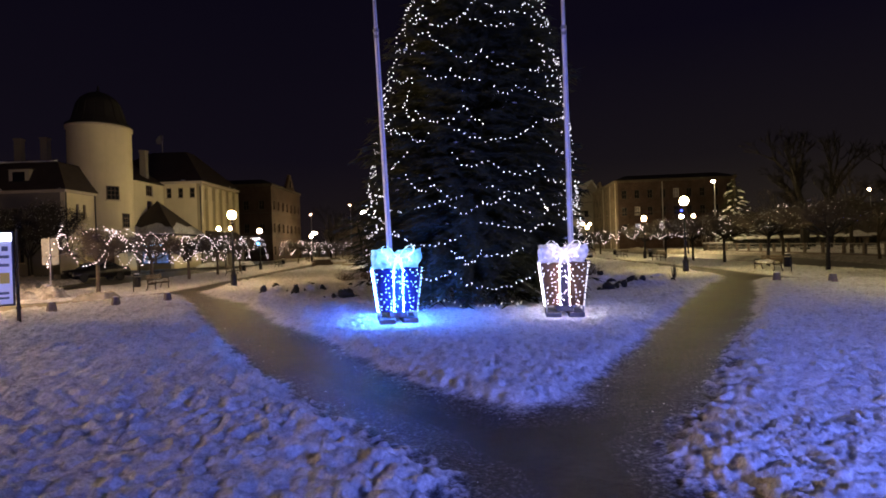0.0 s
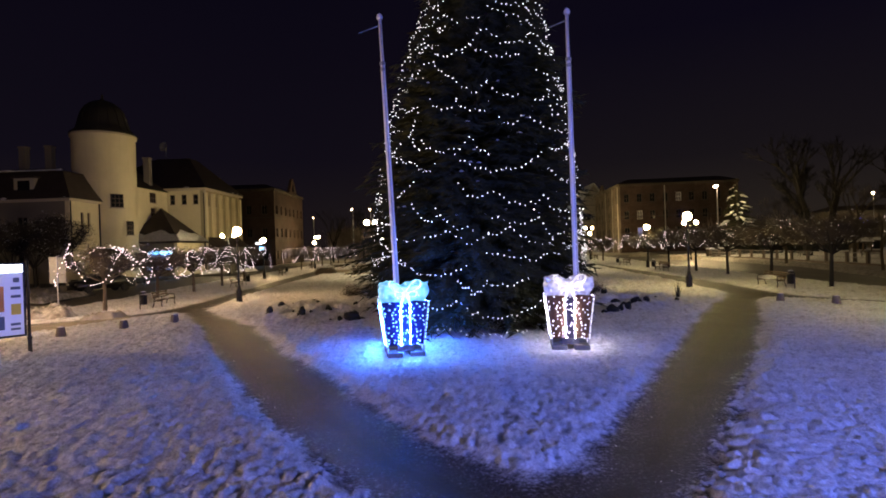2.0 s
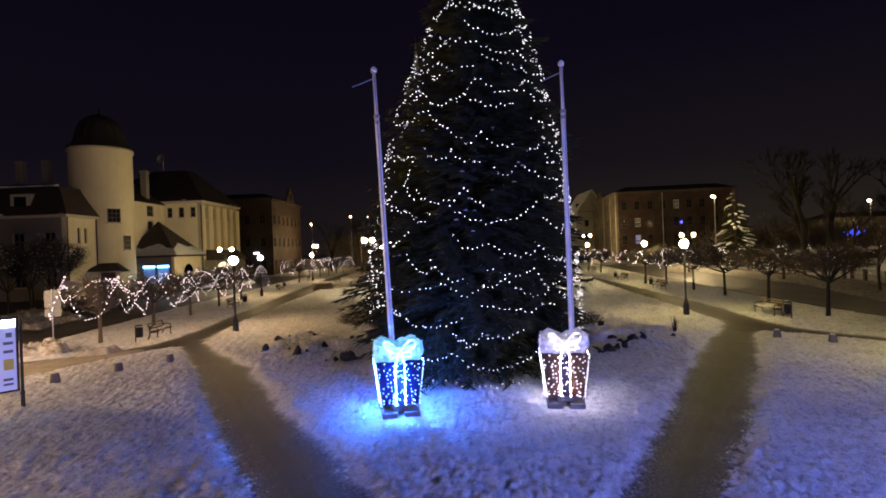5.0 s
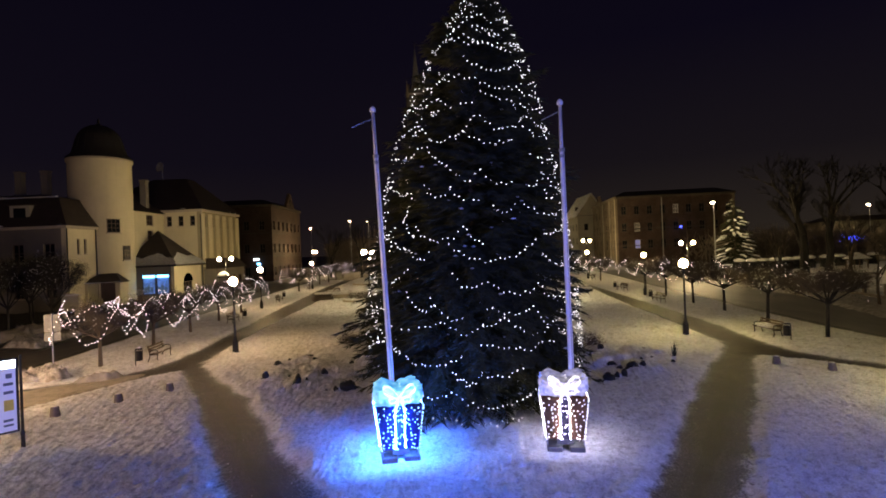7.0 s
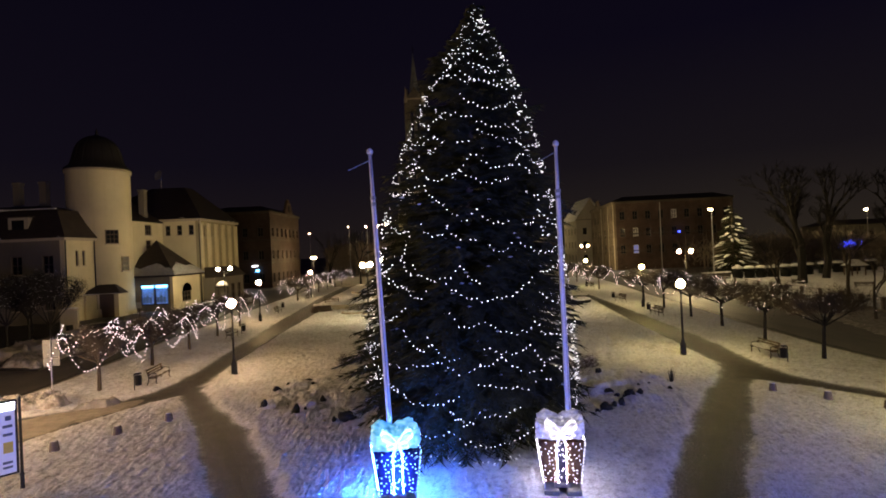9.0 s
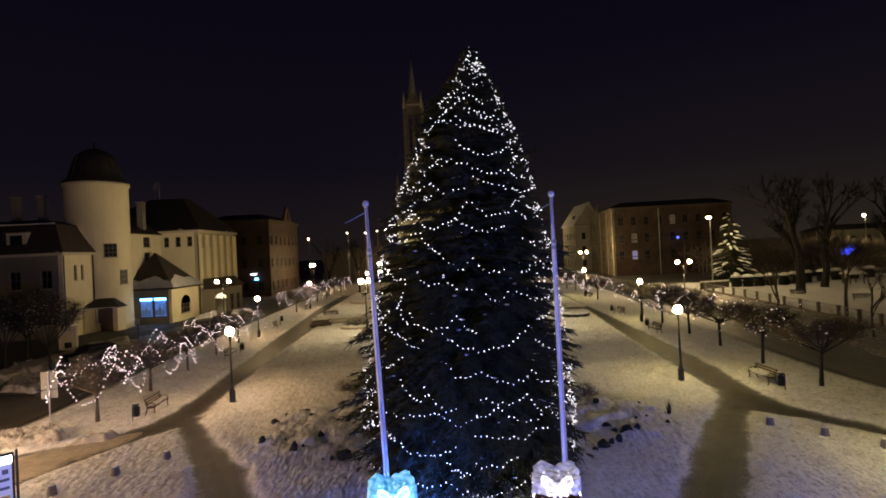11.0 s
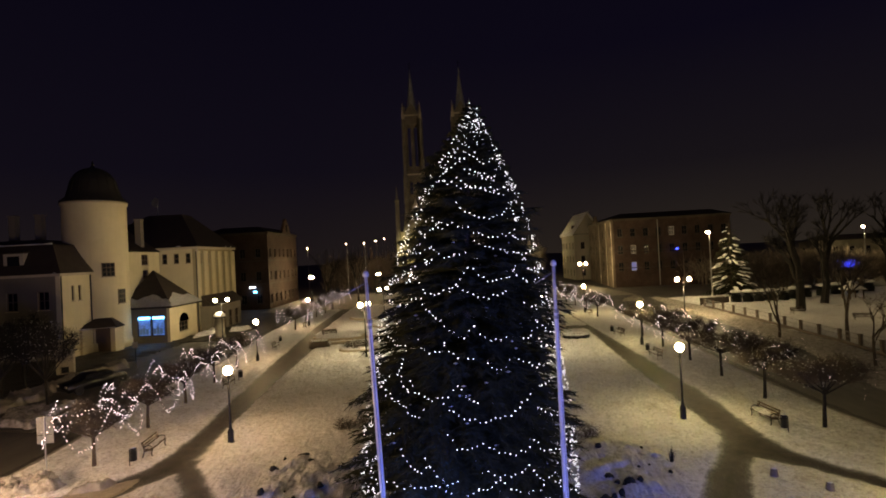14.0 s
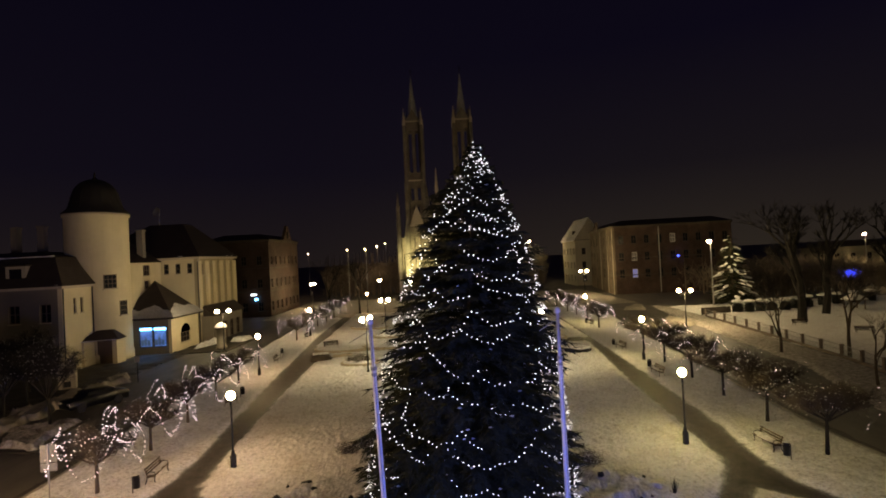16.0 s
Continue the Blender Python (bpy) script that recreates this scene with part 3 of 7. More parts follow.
lawn("snow_lawn", [(17.3, 21.3), (15.9, 24.4), (15.8, 27.2), (16.5, 32.1), (17.2, 43.6), (18.2, 65.3), (19.6, 105), (28.4, 105), (26.8, 85), (24.4, 65),
                   (23.2, 50), (22.2, 41), (21.4, 30), (21.9, 20.3), (19, 17)],
     0.10, 0.09, 0.085, "snowy verge with benches under bare lime trees", LAWN, size=0.26, near=True)
lawn("snow_lawn", [(-16.5, 69), (-9, 70), (-8, 67), (10, 67), (11, 69), (18, 68), (19, 110), (-18, 110)], 0.4, 0.12, 0.10, "snow on the far beds of the square", size=1.2)
lawn("far_snow", [(-36, 108), (-37, 150), (38, 150), (38, 108), (28, 106), (-25, 106)], 0.6, 0.10, 0.08, "trodden snow at the far end of the square", TRODDEN, size=1.5, z0=-0.10, wobble=1.5)
lawn("snow_bank", [(-24.0, 19.6), (-21.5, 21.6), (-19.0, 23.4), (-17.2, 23.9), (-17.0, 24.6), (-18.2, 25.0), (-20.6, 24.9), (-24.2, 22.9)], 0.07, 0.20, 0.30,
     "heaped dirty snow ploughed up beside the path", DIRTY, size=0.30, wobble=0.8, z0=0.05)
lawn("snow_bank", [(-16.5, 23.7), (-15.2, 24.0), (-15.0, 24.7), (-16.2, 24.6)], 0.07, 0.12, 0.16, "low dirty heap of slush at the edge of the path", TRODDEN, size=0.22, wobble=0.3, z0=0.03)
lawn("slush", [(-20.9, 8), (-17.9, 14.7), (-15.9, 19.7), (-14.7, 22.3), (-14.0, 23.9), (-14.2, 25.3), (-15.3, 24.4), (-18.3, 22.4), (-20.2, 16.3), (-22.6, 9)], 0.10, 0.012, 0.02, "thin brown slush trodden flat on the cross path", SLUSH, size=0.3, wobble=0.5)
lawn("snow_bank", [(-33.6, 36), (-31.6, 37), (-32.0, 44), (-32.7, 56), (-34.2, 57.5), (-34.4, 45)], 0.2, 0.30, 0.30, "dirty ploughed snow bank along the far road edge", TRODDEN, size=0.8, z0=-0.12, wobble=1.3)
slab("pavement", [(-31.9, 39.2), (-29.2, 34.6), (-25.7, 33.8), (-26.8, 37.9), (-27.2, 41.2)], -0.127, -0.02, PATH_M, "kerbed traffic island beside the square")
lawn("snow_bank", [(-31.3, 38.9), (-29.0, 35.1), (-26.3, 34.4), (-27.2, 37.8), (-27.6, 40.5)], 0.13, 0.16, 0.20, "dirty lumpy snow on a kerbed traffic island", DIRTY, size=0.42, wobble=0.7, z0=-0.02)
slab("pavement", [(-35.0, 71.0), (-28.6, 71.0), (-28.9, 84.0), (-35.2, 84.0)], -0.126, 0.0, PATH_M, "dark paved island before the manor under thin snow")
lawn("snow_bank", [(-34.2, 74.0), (-33.0, 78.9), (-34.6, 82.4), (-34.9, 76.0)], 0.2, 0.30, 0.25, "lumpy snow heaped on the paved island", size=0.7, wobble=0.4)
lawn("snow_bank", [(-31.4, 79.6), (-31.6, 82.6), (-29.4, 82.2), (-29.5, 79.4)], 0.2, 0.30, 0.25, "lumpy snow heaped beside the advertising column", size=0.7, wobble=0.4)
lawn("park_snow", [(37.0, 30), (37.3, 57), (38.6, 67), (40.0, 83), (40.6, 97), (140, 99), (140, 30)], 0.5, 0.10, 0.08, "smooth snow on the park behind the fence", size=1.6, z0=-0.12)
lawn("snow_bank", [(30.9, 76.2), (34.0, 81.8), (34.9, 74.6), (31.6, 71.2)], 0.2, 0.34, 0.26, "snow heaped on a kerbed traffic island", TRODDEN, size=0.7, z0=-0.12)
lawn("snow_bank", [(31.9, 95.8), (35.2, 94.0), (36.9, 101.2)], 0.25, 0.34, 0.26, "snow heaped on a small traffic island", TRODDEN, size=0.7, z0=-0.12)
lawn("snow_verge", [(33.4, 64), (31.6, 47), (29.6, 41), (27.6, 34), (26.4, 29), (30.5, 30), (33.2, 37.5), (35.9, 48), (36.5, 57), (37.9, 67), (39.4, 83), (40, 100), (38.6, 100), (35.6, 81)], 0.4, 0.10, 0.08, "trodden grey snow on the pavement by the park fence", DIRTY, size=1.0, z0=-0.12)
lawn("yard_snow", [(-33.8, 62), (-34.4, 86), (-36, 71.5), (-41, 64), (-46, 60), (-60, 58), (-60, 38), (-37, 40)], 0.5, 0.10, 0.10, "dark trodden slush in the yard before the manor", PATH_M, size=1.4, z0=-0.12, wobble=3.2)


def crumbs(polys, n, seed):
    """Loose clods of snow kicked from the lawns on to the paths."""
    rs = np.random.RandomState(seed)
    pts = []
    for poly in polys:
        p = np.array(poly)
        q = np.roll(p, -1, axis=0)
        ln = np.hypot(*(q - p).T)
        k = rs.choice(len(p), n, p=ln / ln.sum())
        t = rs.rand(n)[:, None]
        c = p[k] * (1 - t) + q[k] * t + rs.normal(size=(n, 2)) * 0.24
        pts.append(c[(c[:, 1] > 2.2) & (c[:, 1] < 21)])
    c = np.concatenate(pts)
    s = rs.gamma(1.5, 0.0026, len(c)) + 0.002
    v = np.concatenate([c, (s * 0.4)[:, None]], 1)[:, None, :] + OCT_V[None] * s[:, None, None] * rs.uniform(0.6, 1.3, (len(c), 6, 1)) * np.array([1, 1, 0.7])
    f = (OCT_F[None] + (np.arange(len(c)) * 6)[:, None, None]).reshape(-1, 3)
    ob = raw("snow_crumbs", v.reshape(-1, 3), f, SNOW, None, True)
    tagged(ob, "loose crumbs of snow strewn along the path edges", "snow", "", "stuff")


crumbs((WEDGE, LEFT_LAWN, RIGHT_LAWN), 4600, 21)

# ---- spikes: many tapered twigs in one mesh ----


def spikes(name, base, tip, width, material, parent=None):
    """Three-sided tapered blades from base points to tip points."""
    base, tip = np.asarray(base, float), np.asarray(tip, float)
    width = np.broadcast_to(np.asarray(width, float), (len(base),))[:, None]
    d = tip - base
    d /= np.maximum(np.linalg.norm(d, axis=1, keepdims=True), 1e-6)
    a = np.cross(d, np.where(np.abs(d[:, 2:3]) < 0.9, [[0, 0, 1.0]], [[1.0, 0, 0]]))
    a /= np.maximum(np.linalg.norm(a, axis=1, keepdims=True), 1e-6)
    b = np.cross(d, a)
    v = np.stack([base + a * width, base + (-0.5 * a + 0.87 * b) * width, base + (-0.5 * a - 0.87 * b) * width, tip], 1).reshape(-1, 3)
    k = (np.arange(len(base)) * 4)[:, None, None]
    f = (np.array([(0, 1, 3), (1, 2, 3), (2, 0, 3)])[None] + k).reshape(-1, 3)
    return raw(name, v, f, material, parent)


# ---- the big spruce ----
TREE_TOP = 14.6
TREE_Z = [0.0, 0.4, 1.5, 3.4, 5.3, 7.2, 9.06, 10.95, 12.8, 13.8, 14.6]
TREE_R = [3.0, 3.3, 3.65, 3.6, 3.3, 3.0, 2.55, 1.95, 1.12, 0.56, 0.08]


def tree_axis(z):
    t = z / TREE_TOP
    return 0.97 + 0.72 * t * t, 18.8 - 0.3 * t


def tree_radius(z):
    return np.interp(z, TREE_Z, TREE_R)


def spruce(label):
    rs = np.random.RandomState(11)
    root = empty("spruce_tree", pose(0, 0, 0), label, "tree")
    bm = bmesh.new()
    tube(bm, [(*tree_axis(z), z) for z in (-0.1, 0.6, 3, 7, 11, 14.3)], [0.34, 0.28, 0.22, 0.15, 0.08, 0.02], 10)
    part("trunk", bm, BARK, root)
    n = 2300
    z = 0.35 + 14.0 * (1 - np.sqrt(rs.rand(n) * 0.995))
    th = rs.rand(n) * 2 * np.pi
    z[-160:] = 11.5 + 3.0 * rs.rand(160)
    ax, ay = tree_axis(z)
    lobes = 1 + 0.10 * np.sin(3 * th + z * 1.9) + 0.07 * np.sin(7 * th - z * 3.1)
    ln = tree_radius(z) * rs.uniform(0.72, 1.03, n) * lobes + 0.08
    west = np.exp(-((z - 3.3) / 1.3) ** 2) * np.maximum(0, -np.cos(th)) ** 2
    ln = ln + 0.85 * west * rs.rand(n)
    droop = 0.10 + 0.24 * np.clip(1 - z / 12, 0, 1)
    ux, uy = np.cos(th), np.sin(th)

    def along(t):
        r = ln * t
        zz = z + ln * (0.12 * t - droop * t * t + 0.10 * np.maximum(t - 0.75, 0)) + 0.25
        return np.stack([ax + ux * r, ay + uy * r, np.maximum(zz, 0.10)], 1)

    base, tip, wid = [], [], []
    prev = along(np.full(n, 0.05))
    for t in (0.35, 0.65, 1.0):
        cur = along(np.full(n, t))
        base.append(prev), tip.append(cur), wid.append(np.full(n, 0.03))
        prev = cur
    for k in range(50):
        t = 0.28 + 0.72 * rs.rand(n) ** 0.7
        p = along(t)
        side = np.where(rs.rand(n) < 0.5, 1.0, -1.0)
        dev = side * rs.uniform(0.35, 1.15, n)
        tx, ty = np.cos(th + dev), np.sin(th + dev)
        l2 = (0.18 + 0.42 * (1 - 0.55 * t)) * rs.uniform(0.6, 1.2, n) * np.clip(ln / 1.6, 0.35, 1.1)
        q = p + np.stack([tx * l2, ty * l2, -l2 * rs.uniform(0.05, 0.75, n) + 0.03], 1)
        q[:, 2] = np.maximum(q[:, 2], 0.06)
        base.append(p), tip.append(q), wid.append(rs.uniform(0.013, 0.034, n))
    crown = spikes("crown", np.concatenate(base), np.concatenate(tip), np.concatenate(wid), NEEDLE, root)
    crown["label"] = "dense dark green drooping spruce boughs"
    pads = along(np.full(n, 0.86))[rs.rand(n) < 0.12]
    v = (pads[:, None, :] + [0, 0, 0.03] + OCT_V[None] * np.array([0.075, 0.075, 0.03])[None, None] * rs.uniform(0.4, 1.3, (len(pads), 1, 1))).reshape(-1, 3)
    f = (OCT_F[None] + (np.arange(len(pads)) * 6)[:, None, None]).reshape(-1, 3)
    tagged(raw("snow_dusting", v, f, SNOW, root, True), kind="stuff")
    return root


spruce("tall dark green spruce standing in the snow, hung with light garlands")


def swag(a0, z0, a1, z1, sag, spacing=0.165):
    """One looped light garland lying on the spruce from one node to another; angles in degrees, 0 faces the fork."""
    ln = math.hypot(radians(a1 - a0) * float(tree_radius((z0 + z1) / 2)), z1 - z0) + sag * 0.8
    n = max(5, int(ln / spacing))
    pts = []
    for i in range(n + 1):
        t = i / n
        z = z0 + (z1 - z0) * t - sag * 4 * t * (1 - t)
        a = radians(a0 + (a1 - a0) * t)
        r = float(tree_radius(max(z, 0.3))) + 0.03 + random.uniform(-0.10, 0.06)
        cx, cy = tree_axis(z)
        pts.append((cx + r * math.sin(a), cy - r * math.cos(a), max(z, 0.14) + random.gauss(0, 0.035)))
    bm = bmesh.new()
    tube(bm, pts, 0.006, 3)
    ob = part("light_garland", bm, WIRE)
    bulbs("bulb_string", pts, 0.0185, BULB, ob)
    return tagged(ob, "looped garland of small cool white lights on the spruce", "light garland", "garlands on the spruce")


random.seed(42)
# looped garlands on the face towards the fork: angle and height of both ends, and the sag
TIER_A = [
    (-18, 12.1, 76, 12.3, 0.49), (-14, 11.3, 43, 11.2, 0.5), (-58, 10.8, -29, 10.7, 0.39), (-29, 10.7, -2, 10.5, 0.06),
    (-2, 10.5, 39, 10.3, 0.23), (3, 10.1, 61, 9.7, 0.23), (-67, 10.1, -32, 9.9, 0.2), (-32, 9.9, -4, 9.8, 0.2),
    (-81, 9.8, -82, 10.4, 0.13), (2, 9.1, 31, 9.1, 0.28), (31, 9.1, 62, 8.9, 0.27), (-39, 9.0, -14, 8.7, 0.31),
    (-8, 8.7, 24, 8.5, 0.22), (-14, 8.7, -2, 9.3, 0.18), (-33, 8.4, -18, 7.8, 0.13),
]
TIER_B = [
    (-68, 8.3, -36, 8.4, 0.21), (38, 8.1, 59, 8.0, 0.14), (-18, 7.8, 2, 7.5, 0.32), (2, 7.5, 20, 7.2, 0.2),
    (46, 7.5, 70, 7.0, 0.14), (-63, 7.5, -39, 7.0, 0.19), (-31, 7.2, -15, 7.1, 0.34), (32, 7.1, 46, 7.5, 0.14),
    (-15, 7.0, 1, 6.7, 0.13), (-39, 6.9, -43, 6.2, 0.13), (9, 6.5, 21, 6.5, 0.24), (27, 6.5, 62, 6.4, 0.25),
    (-43, 6.2, -35, 5.7, 0.09), (-35, 6.0, -7, 5.9, 0.42), (-7, 5.9, 3, 5.4, 0.05),
]
TIER_C = [
    (-65, 5.9, -36, 5.3, 0.12), (-14, 5.4, 32, 5.5, 0.56), (-82, 5.3, -68, 4.4, 0.03), (-36, 5.2, -25, 5.2, 0.17),
    (37, 5.0, 52, 4.7, 0.08), (-12, 4.6, 2, 4.3, 0.27), (-53, 4.4, -36, 4.7, 0.15), (5, 4.3, 28, 4.0, 0.19),
    (31, 4.2, 49, 3.8, 0.27), (58, 4.2, 72, 3.6, 0.03), (-36, 4.1, -20, 3.7, 0.36), (-73, 4.1, -56, 2.8, 0.03),
    (-23, 3.9, -5, 3.3, 0.24), (4, 3.6, 27, 3.5, 0.18), (29, 3.4, 44, 3.3, 0.36),
]
TIER_D = [
    (-15, 3.2, 2, 3.1, 0.27), (14, 3.2, 34, 2.9, 0.23), (-49, 3.1, -17, 3.2, 0.16), (2, 3.1, 12, 3.3, 0.08),
    (70, 3.0, 76, 2.1, 0.09), (-49, 2.7, -39, 2.3, 0.08), (1, 2.6, 37, 2.5, 0.2), (-41, 2.4, -8, 2.2, 0.34),
    (76, 2.1, 55, 1.1, 0.03), (-12, 1.8, -6, 1.5, 0.04), (1, 1.7, 20, 1.8, 0.15), (-6, 1.4, 1, 1.8, 0.11),
    (-13, 1.2, 28, 1.1, 0.49), (-28, 1.0, -13, 1.2, 0.15), (-24, 0.4, 23, 0.2, 0.11),
]
for a0, z0, a1, z1, sag in TIER_A + TIER_B + TIER_C + TIER_D:
    swag(a0, z0, a1, z1, sag)
level = 0.7
while level < 13.2:  # the sides and the back
    r = float(tree_radius(level))
    count = max(2, round(r * 3.7 / 2.6))
    nodes = [78 + 204 * i / count + random.uniform(-8, 8) for i in range(count + 1)]
    zs = [level + random.uniform(-0.2, 0.2) for _ in nodes]
    for i in range(count):
        swag(nodes[i], zs[i], nodes[i + 1], zs[i + 1], random.uniform(0.2, 0.45) * min(1, r / 2.2))
    level += 0.66
for k in range(40):  # short bunched ends on both flanks
    a = random.choice((-1, 1)) * random.uniform(48, 88)
    zb = random.uniform(0.9, 12.0)
    swag(a, zb, a + random.uniform(-14, 14), zb + random.uniform(-0.25, 0.7), random.uniform(0.05, 0.25), 0.13)
for k in range(26):  # bunched windings round the tip
    zb = 11.7 + 2.6 * random.random() ** 0.8
    a = random.uniform(-90, 90)
    swag(a, zb, a + random.choice((-1, 1)) * random.uniform(25, 60), zb + random.choice((-1, 1)) * random.uniform(0.25, 0.7), random.uniform(0.0, 0.1), 0.15)
for k in range(18):  # tangled ends high on the flanks
    a = random.choice((-1, 1)) * random.uniform(35, 85)
    zb = random.uniform(9.0, 13.0)
    swag(a, zb, a + random.uniform(-22, 22), zb + random.uniform(-0.4, 0.5), random.uniform(0.0, 0.15), 0.15)
pts = []
for i in range(64):  # a string wound up the leading shoot
    t = i / 63
    z = 13.2 + 1.5 * t
    cx, cy = tree_axis(min(z, TREE_TOP))
    rr = 0.10 + 0.42 * (1 - t) ** 1.2 + random.uniform(-0.05, 0.08)
    pts.append((cx + rr * math.cos(i * 1.15), cy + rr * math.sin(i * 1.15), z + random.uniform(-0.04, 0.04)))
bm = bmesh.new()
tube(bm, pts, 0.006, 3)
tip_string = part("light_garland", bm, WIRE)
bulbs("bulb_string", pts, 0.020, BULB, tip_string)
tagged(tip_string, "garland of cool white lights wound up the spruce tip", "light garland", "garlands on the spruce")
for k in range(5):
    swag(72 * k + 10, 13.5, 72 * k + 60, 14.6, 0.02, 0.085)

# ---- gift-shaped light decorations ----


def gift(m, fabric, ribbon, tulle, bow, led, dot, label, fabric_label, tulle_label):
    rs = random.Random(3)
    root = empty("gift_decoration", m, label, "light decoration", "gift decorations by the spruce")
    b0, b1, z0, z1 = 0.455, 0.58, 0.39, 1.42

    def half(z):
        return b0 + (b1 - b0) * (z - z0) / (z1 - z0)

    for k in range(4):
        turn = pose(0, 0, 0, 0, 0, 90 * k)
        bm = bmesh.new()
        cols, rws = 8, 8
        grid = [[bm.verts.new(turn @ Vector((half(z0 + (z1 - z0) * j / rws) * (2 * i / cols - 1),
                                             -half(z0 + (z1 - z0) * j / rws) + 0.012 * math.sin(i * 2.1 + j * 1.3 + k),
                                             z0 + (z1 - z0) * j / rws))) for i in range(cols + 1)] for j in range(rws + 1)]
        for j in range(rws):
            for i in range(cols):
                bm.faces.new((grid[j][i], grid[j][i + 1], grid[j + 1][i + 1], grid[j + 1][i]))
        bmesh.ops.solidify(bm, geom=list(bm.faces), thickness=0.02)
        part("side_panel", bm, fabric, root, fabric_label, True)
        bm = bmesh.new()
        roof_poly(bm, [turn @ Vector((x, -half(z0) + d, z0)) for x, d in ((-0.105, -0.022), (0.105, -0.022), (0.105, 0.0), (-0.105, 0.0))],
                  [turn @ Vector((x, -half(z1) + d, z1)) for x, d in ((-0.105, -0.022), (0.105, -0.022), (0.105, 0.0), (-0.105, 0.0))])
        part("ribbon", bm, ribbon, root)
        dots = []
        for sx in (-0.115, 0.115):
            for i in range(30):
                z = z0 + (z1 - z0) * (i + 0.5) / 30
                dots.append(turn @ Vector((sx + rs.uniform(-0.008, 0.008), -half(z) - 0.03, z)))
        bulbs("ribbon_light", dots, 0.0083, led, root)
        dots = []
        for i in range(8):
            for q in range(12):
                z = z0 + (q + 0.5 + rs.uniform(-0.45, 0.45)) * (z1 - z0) / 12
                x = (2 * (i + 0.5 + rs.uniform(-0.48, 0.48)) / 8 - 1) * (half(z) - 0.02)
                if abs(abs(x) - 0.115) > 0.03 and rs.random() < 0.85:
                    dots.append(turn @ Vector((x, -half(z) - 0.03, z)))
        bulbs("panel_light", dots, 0.0175, dot, root)
        bm = bmesh.new()
        tube(bm, [turn @ Vector((-half(z0), -half(z0), z0)), turn @ Vector((-half(z1), -half(z1), z1))], 0.014, 6)
        part("frame_bar", bm, GALV, root)
        bulbs("edge_light", [turn @ Vector((-half(z) - 0.015, -half(z) - 0.015, z)) for z in np.linspace(z0, z1, 13)], 0.0165, dot, root)
        bm = bmesh.new()
        tube(bm, [turn @ Vector((-0.44, -0.44, 0.0)), turn @ Vector((-half(z0), -half(z0), z0))], 0.018, 6)
        part("leg", bm, GALV, root)
    # sagging lid of gathered tulle with drawn-up corners
    bm = bmesh.new()
    bmesh.ops.create_cube(bm, size=1, matrix=Matrix.Translation((0, 0, 1.62)) @ Matrix.Diagonal((1.17, 1.17, 0.40, 1)))
    bmesh.ops.subdivide_edges(bm, edges=list(bm.edges), cuts=17, use_grid_fill=True)
    for v in bm.verts:
        p = v.co.copy()
        k = 0.080 * noise.noise(p * 4.6) + 0.050 * noise.noise(p * 10)
        k += 0.26 * (0.34 - noise.voronoi(p * 3.4)[0][0])
        k += 0.012 * math.sin(19 * (p.x + p.y) + 3 * noise.noise(p * 3))
        out = Vector((p.x, p.y, (p.z - 1.5) * 1.5)).normalized()
        v.co = p + out * k
        if p.z > 1.60:
            rim = max(abs(p.x), abs(p.y)) / 0.585
            corner = abs(p.x * p.y) / 0.342
            v.co.z += (p.z - 1.60) / 0.22 * (0.07 * corner - 0.06 * (1 - rim))
        if p.z < 1.5:
            v.co.x *= 0.975
            v.co.y *= 0.975
    part("lid", bm, tulle, root, tulle_label, True)
    pts = [Vector((rs.uniform(-0.56, 0.56), -0.61 if i % 2 else rs.uniform(-0.5, 0.5), rs.uniform(1.46, 1.78) if i % 2 else 1.83)) for i in range(18)]
    bulbs("lid_light", pts, 0.0155, dot, root)

    def ribbon_loop(bm, s, length, lift, fat, width, y, zc):
        """A band of ribbon bent into a teardrop loop that leaves the knot sideways and upwards."""
        n, rings = 22, []
        ca, sa = math.cos(radians(lift)), math.sin(radians(lift))
        for i in range(n + 1):
            t = 2 * math.pi * i / n
            u = length * (1 - math.cos(t)) / 2
            w = fat * math.sin(t) * (0.25 + 0.75 * (1 - math.cos(t)) / 2)
            x, z = s * (u * ca - w * sa), zc + u * sa + w * ca
            yy = y - 0.05 * math.sin(t / 2)
            half_w = width * (0.35 + 0.65 * math.sin(t / 2))
            rings.append([bm.verts.new((x, yy + d * half_w, z + 0.010 * math.sin(9 * t + d))) for d in (-0.5, -0.17, 0.17, 0.5)])
        for r0, r1 in zip(rings, rings[1:]):
            for j in range(3):
                bm.faces.new((r0[j], r0[j + 1], r1[j + 1], r1[j]))
        bmesh.ops.solidify(bm, geom=list(bm.faces), thickness=0.055)

    # bow on the front edge of the lid: tall loops behind, short bright loops before them, tails and a knot
    for s in (-1, 1):
        bm = bmesh.new()
        ribbon_loop(bm, s, 0.47, 36, 0.135, 0.26, -0.62, 1.64)
        part("bow_loop", bm, bow, root, "", True)
        bm = bmesh.new()
        ribbon_loop(bm, s, 0.27, 0, 0.085, 0.18, -0.72, 1.63)
        part("bow_loop", bm, bow, root, "", True)
        bm = bmesh.new()
        tube(bm, [(s * 0.02, -0.72, 1.62), (s * 0.07, -0.73, 1.52), (s * 0.10, -0.67, 1.40)], [0.030, 0.040, 0.022], 6)
        part("bow_tail", bm, bow, root, "", True)
    bm = bmesh.new()
    ball(bm, (0, -0.73, 1.63), 0.075, 10, 8, (1.1, 0.9, 0.9))
    part("bow_knot", bm, bow, root, "", True)
